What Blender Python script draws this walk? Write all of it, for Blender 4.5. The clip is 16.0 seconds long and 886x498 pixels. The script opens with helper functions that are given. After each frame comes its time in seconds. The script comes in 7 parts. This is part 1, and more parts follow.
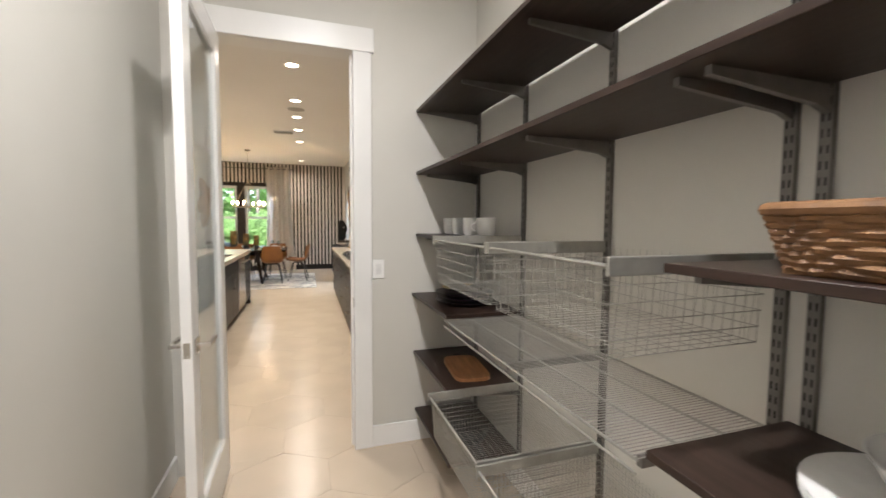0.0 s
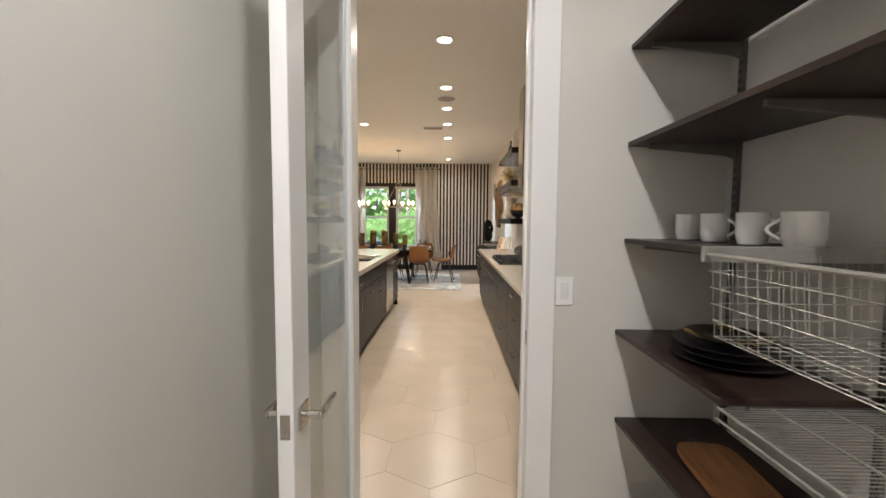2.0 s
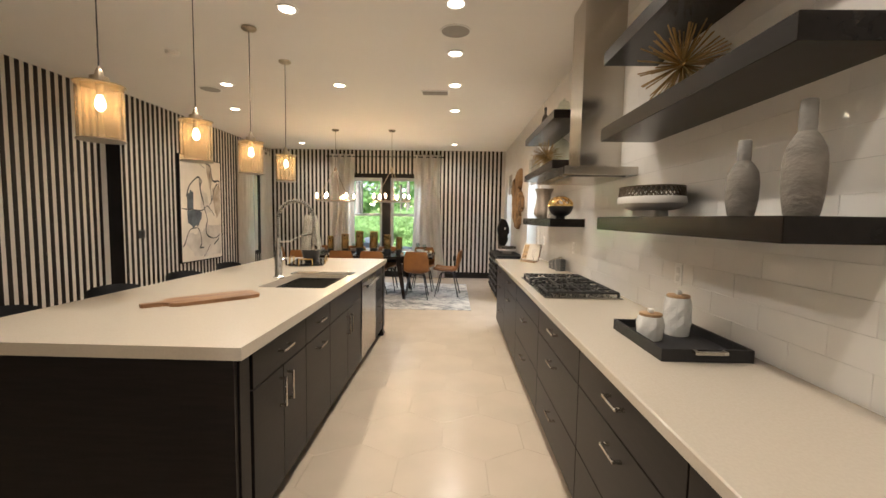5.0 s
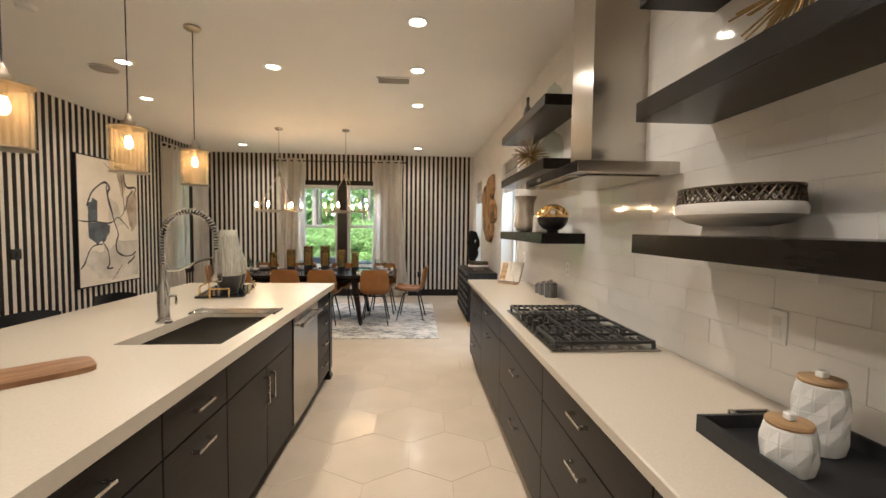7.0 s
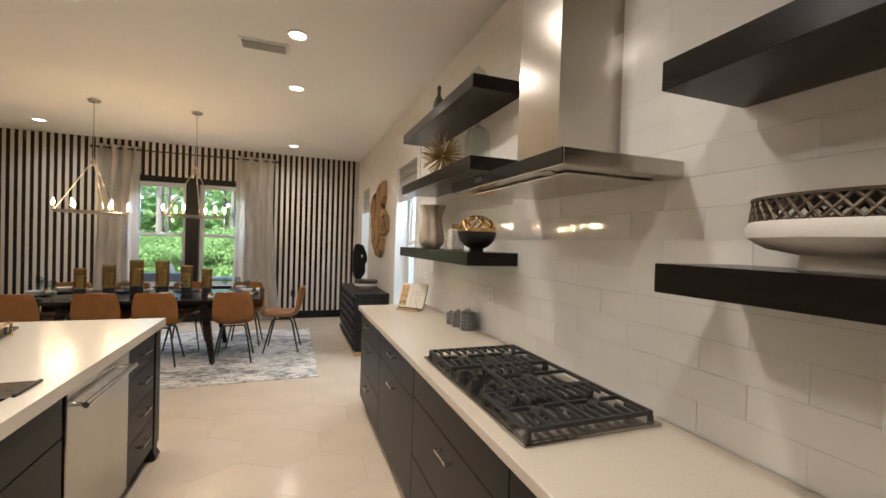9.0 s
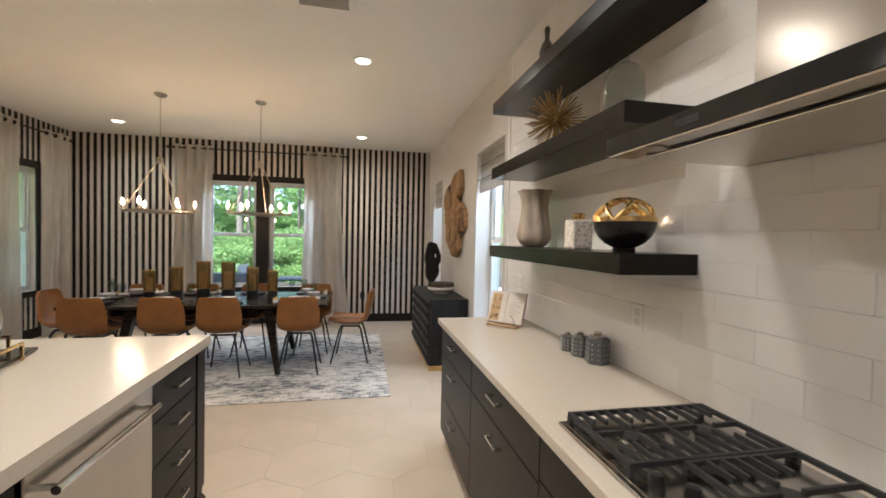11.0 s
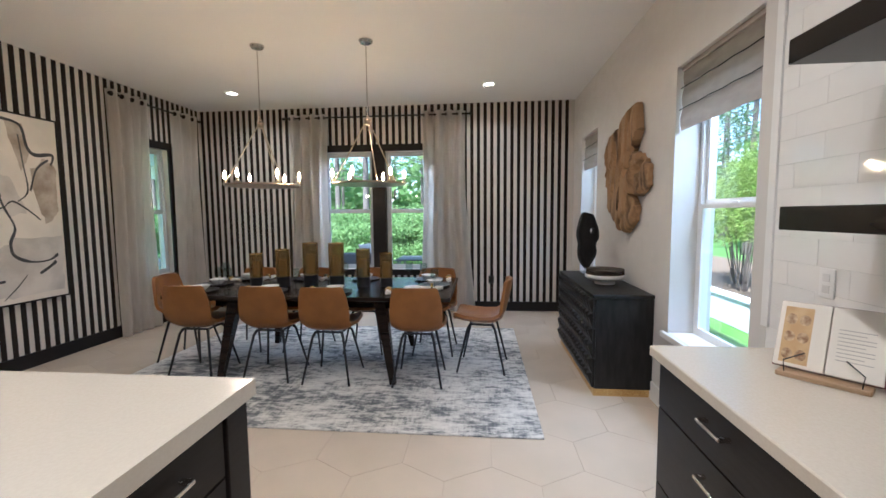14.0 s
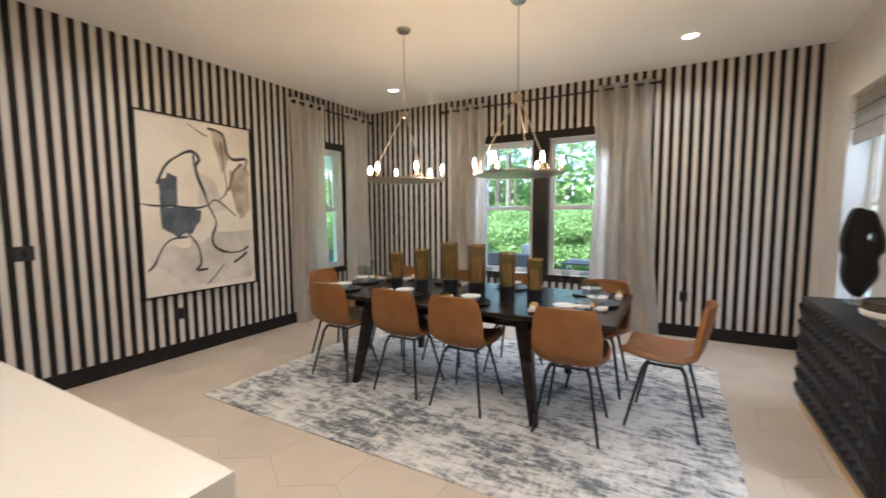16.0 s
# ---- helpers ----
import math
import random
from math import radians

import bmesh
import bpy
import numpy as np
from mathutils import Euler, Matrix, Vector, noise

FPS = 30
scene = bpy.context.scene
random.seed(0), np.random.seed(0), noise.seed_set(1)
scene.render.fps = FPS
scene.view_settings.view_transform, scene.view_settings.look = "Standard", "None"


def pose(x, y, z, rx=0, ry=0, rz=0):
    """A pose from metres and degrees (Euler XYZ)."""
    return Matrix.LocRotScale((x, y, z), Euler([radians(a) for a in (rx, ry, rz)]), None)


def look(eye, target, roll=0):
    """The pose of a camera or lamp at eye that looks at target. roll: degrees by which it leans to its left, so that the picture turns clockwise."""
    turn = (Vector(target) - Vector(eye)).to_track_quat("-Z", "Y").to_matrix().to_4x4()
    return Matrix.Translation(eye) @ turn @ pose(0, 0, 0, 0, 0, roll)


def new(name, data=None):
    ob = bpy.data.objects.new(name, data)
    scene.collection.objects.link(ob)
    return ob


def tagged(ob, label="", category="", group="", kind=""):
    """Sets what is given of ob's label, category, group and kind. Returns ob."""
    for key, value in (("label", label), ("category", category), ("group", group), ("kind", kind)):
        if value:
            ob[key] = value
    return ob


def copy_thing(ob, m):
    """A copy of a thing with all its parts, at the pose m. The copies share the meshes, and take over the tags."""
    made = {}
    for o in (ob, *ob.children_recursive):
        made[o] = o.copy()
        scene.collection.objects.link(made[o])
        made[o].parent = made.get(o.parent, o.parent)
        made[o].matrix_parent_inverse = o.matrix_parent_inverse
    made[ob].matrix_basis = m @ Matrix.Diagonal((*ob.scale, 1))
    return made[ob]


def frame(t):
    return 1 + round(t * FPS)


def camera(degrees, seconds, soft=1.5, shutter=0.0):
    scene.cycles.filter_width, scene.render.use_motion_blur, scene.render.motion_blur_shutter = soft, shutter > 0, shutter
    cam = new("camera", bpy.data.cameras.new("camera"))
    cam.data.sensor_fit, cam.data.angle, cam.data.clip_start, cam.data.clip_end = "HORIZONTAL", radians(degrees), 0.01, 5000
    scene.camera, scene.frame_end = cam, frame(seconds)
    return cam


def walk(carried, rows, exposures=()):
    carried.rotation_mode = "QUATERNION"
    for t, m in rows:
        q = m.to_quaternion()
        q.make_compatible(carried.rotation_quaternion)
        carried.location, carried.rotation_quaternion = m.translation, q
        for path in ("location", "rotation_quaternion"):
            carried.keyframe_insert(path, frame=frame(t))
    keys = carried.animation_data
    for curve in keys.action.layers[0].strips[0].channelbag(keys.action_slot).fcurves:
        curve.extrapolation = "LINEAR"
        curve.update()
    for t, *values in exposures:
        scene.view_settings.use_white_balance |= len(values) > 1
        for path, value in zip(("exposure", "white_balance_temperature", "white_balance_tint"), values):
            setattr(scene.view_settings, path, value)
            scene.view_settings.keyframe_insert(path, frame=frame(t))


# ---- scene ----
cam = camera(93.9, 16.0, shutter=0.2)
PATH = [
    (0, (-0.018, -0.027, 1.438), (0.606, 1.868, 1.305), 0.4),
    (0.5, (-0.095, 0.088, 1.421), (0.14, 2.067, 1.253), 0.4),
    (1, (-0.151, 0.315, 1.427), (-0.015, 2.306, 1.294), 0.2),
    (1.5, (-0.143, 0.531, 1.423), (-0.096, 2.527, 1.303), -0.1),
    (2, (-0.074, 0.819, 1.429), (-0.109, 2.814, 1.291), 0.4),
    (2.5, (-0.106, 1.116, 1.412), (-0.165, 3.109, 1.264), 1.0),
    (3, (-0.155, 1.431, 1.423), (-0.21, 3.426, 1.288), 0.4),
    (3.2, (-0.167, 1.575, 1.402), (-0.209, 3.572, 1.295), 0.9),
    (5.3, (-0.109, 2.938, 1.461), (-0.157, 4.931, 1.305), 0.9),
    (5.5, (-0.087, 3.029, 1.466), (-0.117, 5.023, 1.308), 0.6),
    (6, (-0.136, 3.314, 1.468), (-0.115, 5.309, 1.327), 0.6),
    (6.5, (-0.153, 3.498, 1.486), (-0.086, 5.494, 1.367), 0.7),
    (7, (-0.127, 3.724, 1.489), (-0.004, 5.718, 1.389), 0.6),
    (7.5, (-0.117, 3.923, 1.497), (0.065, 5.913, 1.411), 0.7),
    (8, (-0.166, 4.15, 1.484), (0.206, 6.114, 1.418), 0.9),
    (8.2, (-0.171, 4.232, 1.488), (0.301, 6.175, 1.431), 1.0),
    (10.3, (-0.127, 5.068, 1.525), (0.634, 6.918, 1.506), 2.0),
    (10.5, (-0.133, 5.147, 1.514), (0.546, 7.028, 1.487), 1.8),
    (11, (-0.13, 5.351, 1.5), (0.261, 7.312, 1.451), 1.2),
    (11.5, (-0.156, 5.521, 1.5), (-0.08, 7.518, 1.422), 0.4),
    (12, (-0.258, 5.725, 1.471), (-0.454, 7.713, 1.373), -0.6),
    (12.5, (-0.351, 5.902, 1.47), (-0.69, 7.869, 1.347), -1.2),
    (13, (-0.296, 6.144, 1.454), (-0.65, 8.107, 1.31), -1.3),
    (13.5, (-0.225, 6.391, 1.444), (-0.506, 8.365, 1.286), -1.0),
    (14, (-0.233, 6.655, 1.446), (-0.417, 8.639, 1.279), -0.5),
    (14.5, (-0.226, 6.885, 1.442), (-0.359, 8.873, 1.274), -0.3),
    (15, (-0.133, 7.121, 1.449), (-0.318, 9.105, 1.279), -0.4),
    (15.5, (-0.129, 7.308, 1.449), (-0.535, 9.26, 1.28), -0.6),
    (16, (-0.206, 7.391, 1.437), (-1.178, 9.131, 1.266), -0.4),
]
EXPOSURES = [(0.0, 2.47, 6050, 10), (0.5, 2.18, 6000, 10), (2.0, 2.2, 6000, 10), (3.2, 2.22, 6050, 10), (5.3, 2.36, 6150, 10), (8.2, 2.1, 5960, 10), (10.5, 2.07, 5740, 10), (12.5, 1.92, 5360, 10), (14.0, 1.97, 5080, 10), (15.2, 1.89, 4930, 10), (16.0, 2.34, 5450, 10)]
walk(cam, [(t, look(eye, target, roll)) for t, eye, target, roll in PATH], EXPOSURES)

# ---- world, sun and lamps ----
world = bpy.data.worlds.new("world")
scene.world = world
world.use_nodes = True
wn = world.node_tree.nodes
sky = wn.new("ShaderNodeTexSky")
sky.sky_type, sky.sun_disc = "NISHITA", False
sky.sun_elevation, sky.sun_rotation = radians(52), radians(205)
sky.air_density, sky.dust_density = 1.0, 1.5
wn["Background"].inputs["Strength"].default_value = 0.15
world.node_tree.links.new(sky.outputs[0], wn["Background"].inputs[0])

sun = new("sun", bpy.data.lights.new("sun", "SUN"))
sun.data.energy, sun.data.angle, sun.data.color = 5.0, radians(0.6), (1.0, 0.94, 0.84)
sun.matrix_world = look((-4, -8, 12), (0, 0, 0))

WARM = (1.0, 0.875, 0.72)
SKY_W = 30.0
CAN_W, PANTRY_W = 2.6, 6.9


def lamp(name, kind, at, watts, colour, size=0.1, target=None, spread=150):
    lo = new(name, bpy.data.lights.new(name, kind))
    lo.data.energy, lo.data.color = watts, colour
    if kind == "AREA":
        lo.data.shape, lo.data.size = "DISK", size
        lo.data.spread = radians(spread)
        lo.matrix_world = look(at, target or (at[0], at[1], at[2] - 1))
    else:
        lo.data.shadow_soft_size = size
        lo.location = at
    return lo



def sky_lamp(at, target, wide, high, watts):
    """Stands in for the sky's light at a window, outside and above its head."""
    lo = new("sky_lamp", bpy.data.lights.new("sky_lamp", "AREA"))
    lo.data.shape, lo.data.size, lo.data.size_y = "RECTANGLE", wide, high
    lo.data.energy, lo.data.color = watts, (0.82, 0.91, 1.0)
    lo.matrix_world = look(at, target)


sky_lamp((-1.8, 13.32, 2.72), (-1.8, 12.3, 1.5), 1.6, 0.4, SKY_W)
sky_lamp((1.66, 9.24, 2.78), (0.7, 9.24, 1.5), 0.9, 0.4, SKY_W * 0.55)
sky_lamp((1.66, 11.97, 2.78), (0.7, 11.97, 1.5), 0.75, 0.4, SKY_W * 0.25)

# ---- plan, in metres ----
W, B, L, H = 1.09, 12.82, -4.58, 3.05      # tiled wall, end wall, papered wall, ceiling
JOG, LJ = 8.26, -4.76                       # the papered wall steps back here
PX0, PX1, PY0, PY1 = -0.73, 1.05, -1.25, 2.546  # pantry
KY = PY1 + 0.12                             # kitchen face of the pantry wall
T = 0.2                                     # wall thickness


# ---- materials ----
def mat(name, col, rough=0.5, metal=0.0, col2=None, scale=4.0, bump=0.0, bscale=80.0, stretch=(1, 1, 1), rvar=0.08,
        coat=0.0, alpha=None, emit=0.0, rnd=0.0, sharp=(0.35, 0.65), trans=0.0, detail=4.0, spec=0.5):
    m = bpy.data.materials.new(name)
    m.use_nodes = True
    n, k = m.node_tree.nodes, m.node_tree.links
    p = n["Principled BSDF"]
    tc, mp = n.new("ShaderNodeTexCoord"), n.new("ShaderNodeMapping")
    mp.inputs["Scale"].default_value = stretch
    k.new(tc.outputs["Object"], mp.inputs["Vector"])
    big, fine = n.new("ShaderNodeTexNoise"), n.new("ShaderNodeTexNoise")
    big.inputs["Scale"].default_value, big.inputs["Detail"].default_value = scale, detail
    fine.inputs["Scale"].default_value, fine.inputs["Detail"].default_value = bscale, 3
    for q in (big, fine):
        k.new(mp.outputs[0], q.inputs["Vector"])
    ramp = n.new("ShaderNodeValToRGB")
    c2 = col2 or tuple(c * 0.88 for c in col)
    ramp.color_ramp.elements[0].position, ramp.color_ramp.elements[1].position = sharp
    ramp.color_ramp.elements[0].color, ramp.color_ramp.elements[1].color = (*col, 1), (*c2, 1)
    k.new(big.outputs["Fac"], ramp.inputs[0])
    out = ramp.outputs[0]
    if rnd:
        oi, hsv, mr = n.new("ShaderNodeObjectInfo"), n.new("ShaderNodeHueSaturation"), n.new("ShaderNodeMapRange")
        mr.inputs["To Min"].default_value, mr.inputs["To Max"].default_value = 1 - rnd, 1 + rnd
        k.new(oi.outputs["Random"], mr.inputs[0])
        k.new(mr.outputs[0], hsv.inputs["Value"])
        k.new(out, hsv.inputs["Color"])
        out = hsv.outputs[0]
    k.new(out, p.inputs["Base Color"])
    rr = n.new("ShaderNodeMapRange")
    rr.inputs["To Min"].default_value, rr.inputs["To Max"].default_value = max(0.02, rough - rvar), min(1, rough + rvar)
    k.new(fine.outputs["Fac"], rr.inputs[0])
    k.new(rr.outputs[0], p.inputs["Roughness"])
    p.inputs["Metallic"].default_value = metal
    p.inputs["Coat Weight"].default_value = coat
    p.inputs["Specular IOR Level"].default_value = spec
    if trans:
        p.inputs["Transmission Weight"].default_value = trans
    if alpha is not None:
        p.inputs["Alpha"].default_value = alpha
    if emit:
        p.inputs["Emission Strength"].default_value = emit
        p.inputs["Emission Color"].default_value = (*col, 1)
    if bump:
        bn = n.new("ShaderNodeBump")
        bn.inputs["Strength"].default_value, bn.inputs["Distance"].default_value = bump, 0.01
        k.new(fine.outputs["Fac"], bn.inputs["Height"])
        k.new(bn.outputs[0], p.inputs["Normal"])
    return m


PAINT = mat("grey_wall_paint", (0.62, 0.60, 0.55), 0.6, bump=0.06, bscale=220, scale=1.2, col2=(0.59, 0.57, 0.52))
WHITE = mat("white_trim_paint", (0.82, 0.81, 0.79), 0.35, scale=3, col2=(0.79, 0.78, 0.76))
CEIL = mat("ceiling_paint", (0.81, 0.79, 0.76), 0.8, bump=0.08, bscale=160, scale=1, col2=(0.79, 0.77, 0.74))
CREAM = mat("white_wallpaper", (0.64, 0.61, 0.575), 0.45, scale=5, col2=(0.625, 0.595, 0.56), bump=0.04, sharp=(0.3, 0.7), stretch=(1, 3, 1))


def pearl_blocks(m):
    """Small blocks of glossier print all over the paper."""
    n, k = m.node_tree.nodes, m.node_tree.links
    tc, sep, cmb, bk = n.new("ShaderNodeTexCoord"), n.new("ShaderNodeSeparateXYZ"), n.new("ShaderNodeCombineXYZ"), n.new("ShaderNodeTexBrick")
    k.new(tc.outputs["Object"], sep.inputs[0])
    k.new(sep.outputs[1], cmb.inputs[0])
    k.new(sep.outputs[2], cmb.inputs[1])
    k.new(cmb.outputs[0], bk.inputs["Vector"])
    bk.inputs["Color1"].default_value, bk.inputs["Color2"].default_value, bk.inputs["Mortar"].default_value = (0.36, 0.36, 0.36, 1), (0.58, 0.58, 0.58, 1), (0.5, 0.5, 0.5, 1)
    bk.inputs["Scale"].default_value, bk.inputs["Mortar Size"].default_value = 1.0, 0.002
    bk.inputs["Brick Width"].default_value, bk.inputs["Row Height"].default_value = 0.11, 0.055
    k.new(bk.outputs["Color"], n["Principled BSDF"].inputs["Roughness"])


pearl_blocks(CREAM)
PAPER = mat("pale_wallpaper", (0.60, 0.56, 0.51), 0.5, scale=2, col2=(0.55, 0.51, 0.47), bump=0.04)
STRIPE = mat("charcoal_stripe", (0.014, 0.011, 0.0105), 0.45, scale=3, col2=(0.022, 0.018, 0.016), rnd=0.15, spec=0.14)
BLACKTRIM = mat("black_trim", (0.012, 0.011, 0.011), 0.42, scale=5, col2=(0.016, 0.014, 0.014), spec=0.2)
TILE = mat("white_gloss_tile", (0.84, 0.82, 0.79), 0.04, scale=5, bump=0.05, bscale=11, col2=(0.81, 0.79, 0.76), rvar=0.015, rnd=0.012)
GROUT = mat("pale_grout", (0.88, 0.86, 0.83), 0.7, bump=0.1)
FLOORT = mat("cream_floor_tile", (0.57, 0.475, 0.37), 0.24, scale=2.5, col2=(0.53, 0.445, 0.345), bscale=12, rvar=0.02, rnd=0.02)
FGROUT = mat("tan_floor_grout", (0.54, 0.45, 0.35), 0.85, bump=0.2)
CAB = mat("espresso_lacquer", (0.0095, 0.0075, 0.007), 0.37, scale=6, col2=(0.014, 0.011, 0.010), rvar=0.04, bump=0.03, bscale=50, stretch=(1, 1, 12), rnd=0.08, spec=0.17)
QUARTZ = mat("white_quartz", (0.59, 0.525, 0.435), 0.2, scale=120, col2=(0.565, 0.50, 0.41), detail=2, rvar=0.05)
HOODSTEEL = mat("polished_brushed_steel", (0.55, 0.51, 0.45), 0.2, 1.0, scale=3, bscale=260, stretch=(1, 1, 0.03), rvar=0.03, col2=(0.50, 0.465, 0.41))
STEEL = mat("brushed_steel", (0.42, 0.40, 0.37), 0.22, 1.0, scale=3, bscale=300, stretch=(1, 1, 0.03), bump=0, rvar=0.05, col2=(0.47, 0.45, 0.415))
NICKEL = mat("satin_nickel", (0.62, 0.59, 0.55), 0.25, 1.0, scale=10)
CHROME = mat("chrome", (0.75, 0.74, 0.72), 0.08, 1.0, scale=10, rvar=0.03)
GOLD = mat("brass_gold", (0.78, 0.56, 0.25), 0.25, 1.0, scale=12, col2=(0.70, 0.48, 0.20))
IRON = mat("cast_iron", (0.022, 0.022, 0.023), 0.5, scale=30, bump=0.25, bscale=250)
BLACKGLASS = mat("black_glass", (0.012, 0.012, 0.013), 0.08, scale=3, rvar=0.02)
SHELFWOOD = mat("dark_stained_wood", (0.009, 0.007, 0.006), 0.23, scale=5, col2=(0.012, 0.009, 0.0075), stretch=(6, 0.6, 6), bump=0.0, bscale=60, spec=0.2, rvar=0.02)
BOARD = mat("acacia_board", (0.42, 0.20, 0.085), 0.5, scale=6, col2=(0.28, 0.125, 0.05), stretch=(7, 1, 7), bump=0.08, bscale=40)
WHITECER = mat("white_ceramic", (0.80, 0.79, 0.77), 0.15, scale=12, rvar=0.04)
BLACKCER = mat("black_glaze", (0.016, 0.015, 0.016), 0.3, scale=20, bump=0.1)
LEATHER = mat("cognac_leather", (0.265, 0.105, 0.022), 0.42, scale=7, col2=(0.21, 0.080, 0.017), bump=0.15, bscale=220)
BLACKMET = mat("black_metal", (0.02, 0.02, 0.021), 0.4, 0.3, scale=10)
TABLEWOOD = mat("espresso_table_wood", (0.012, 0.008, 0.0065), 0.24, scale=5, col2=(0.022, 0.014, 0.011), stretch=(0.6, 7, 7), bump=0.03, spec=0.35, rvar=0.02)
LINEN = mat("grey_linen", (0.80, 0.765, 0.715), 0.9, scale=14, col2=(0.68, 0.645, 0.60), bump=0.4, bscale=500, stretch=(2, 2, 0.3), detail=8)
EBONY = mat("ebony_wood", (0.008, 0.0075, 0.007), 0.40, scale=6, col2=(0.017, 0.016, 0.015), rvar=0.05, stretch=(5, 5, 1), bump=0.2, bscale=60, spec=0.28)
BULB = mat("lit_bulb", (1.0, 0.62, 0.30), 0.3, emit=8.0)
CANDLEBULB = mat("lit_candle_bulb", (1.0, 0.66, 0.34), 0.3, emit=92.0)
CANGLOW = mat("lit_downlight", (1.0, 0.84, 0.62), 0.3, emit=4.0)


def glassmat(name, col, rough=0.0, thin=True, mixin=0.12):
    """Thin glass: clear with a sheen of gloss."""
    m = bpy.data.materials.new(name)
    m.use_nodes = True
    n, k = m.node_tree.nodes, m.node_tree.links
    n.remove(n["Principled BSDF"])
    tr, gl, mx, lw = n.new("ShaderNodeBsdfTransparent"), n.new("ShaderNodeBsdfGlossy"), n.new("ShaderNodeMixShader"), n.new("ShaderNodeLayerWeight")
    pw, ma = n.new("ShaderNodeMath"), n.new("ShaderNodeMath")
    pw.operation, ma.operation = "POWER", "MULTIPLY_ADD"
    pw.inputs[1].default_value, ma.inputs[1].default_value, ma.inputs[2].default_value = 4.0, 0.85, mixin * 0.25
    tr.inputs[0].default_value = (*col, 1)
    gl.inputs["Roughness"].default_value = rough
    k.new(lw.outputs["Facing"], pw.inputs[0])
    k.new(pw.outputs[0], ma.inputs[0])
    k.new(ma.outputs[0], mx.inputs[0])
    k.new(tr.outputs[0], mx.inputs[1])
    k.new(gl.outputs[0], mx.inputs[2])
    k.new(mx.outputs[0], n["Material Output"].inputs[0])
    return m


# daylight soaks through the curtain cloth
ln, lk = LINEN.node_tree.nodes, LINEN.node_tree.links
lt, lm = ln.new("ShaderNodeBsdfTranslucent"), ln.new("ShaderNodeMixShader")
lt.inputs[0].default_value, lm.inputs[0].default_value = (0.78, 0.74, 0.69, 1), 0.38
lk.new(ln["Principled BSDF"].outputs[0], lm.inputs[1])
lk.new(lt.outputs[0], lm.inputs[2])
lk.new(lm.outputs[0], ln["Material Output"].inputs[0])

PANE = glassmat("window_pane", (0.96, 0.98, 0.98))
DOORGLASS = glassmat("door_glass", (0.86, 0.89, 0.88), 0.02, mixin=0.16)
CLEAR = glassmat("clear_glass", (0.88, 0.92, 0.91), 0.02, mixin=0.12)
CLOCHE = glassmat("pale_green_glass", (0.86, 0.91, 0.88), 0.01, mixin=0.22)


# ---- building helpers ----
def box(bm, x0, y0, z0, x1, y1, z1, bevel=0.0, seg=1):
    r = bmesh.ops.create_cube(bm, size=1)
    bmesh.ops.scale(bm, vec=(abs(x1 - x0), abs(y1 - y0), abs(z1 - z0)), verts=r["verts"])
    bmesh.ops.translate(bm, vec=((x0 + x1) / 2, (y0 + y1) / 2, (z0 + z1) / 2), verts=r["verts"])
    if bevel:
        es = list({e for v in r["verts"] for e in v.link_edges})
        bmesh.ops.bevel(bm, geom=es, offset=bevel, segments=seg, affect="EDGES", profile=0.5)
    return r["verts"]


def boxm(*a, **k):
    bm = bmesh.new()
    box(bm, *a, **k)
    return bm


def lathe(bm, prof, n=24, at=(0, 0, 0), closed=False, wave=None):
    """Turns a profile of (radius, height) round z."""
    rings = []
    for i, (r, z) in enumerate(prof):
        ring = []
        for j in range(n):
            a = 2 * math.pi * j / n
            rr = r * (wave(a, i) if wave else 1)
            ring.append(bm.verts.new((at[0] + rr * math.cos(a), at[1] + rr * math.sin(a), at[2] + z)))
        rings.append(ring)
    for a, b in zip(rings, rings[1:]):
        for j in range(n):
            f = bm.faces.new((a[j], a[(j + 1) % n], b[(j + 1) % n], b[j]))
            f.smooth = True
    if prof[0][0] > 1e-4:
        bm.faces.new(rings[0][::-1])
    if prof[-1][0] > 1e-4 and not closed:
        bm.faces.new(rings[-1])
    return bm


def tube(bm, pts, r, n=8, r2=None):
    """A round bar along points."""
    pts = [Vector(p) for p in pts]
    rings = []
    up = None
    for i, p in enumerate(pts):
        d = (pts[min(i + 1, len(pts) - 1)] - pts[max(i - 1, 0)]).normalized()
        if up is None:
            up = Vector((0, 0, 1)) if abs(d.z) < 0.9 else Vector((1, 0, 0))
        s = d.cross(up).normalized()
        up = s.cross(d).normalized()
        rr = r if r2 is None else r + (r2 - r) * i / (len(pts) - 1)
        rings.append([bm.verts.new(p + (s * math.cos(2 * math.pi * j / n) + up * math.sin(2 * math.pi * j / n)) * rr) for j in range(n)])
    for a, b in zip(rings, rings[1:]):
        for j in range(n):
            f = bm.faces.new((a[j], a[(j + 1) % n], b[(j + 1) % n], b[j]))
            f.smooth = n > 5
    bm.faces.new(rings[0][::-1])
    bm.faces.new(rings[-1])
    return bm


def prism(bm, pts, z0, z1):
    """A flat outline drawn up from z0 to z1."""
    lo = [bm.verts.new((x, y, z0)) for x, y in pts]
    hi = [bm.verts.new((x, y, z1)) for x, y in pts]
    n = len(pts)
    bm.faces.new(lo[::-1])
    bm.faces.new(hi)
    for i in range(n):
        bm.faces.new((lo[i], lo[(i + 1) % n], hi[(i + 1) % n], hi[i]))
    return bm


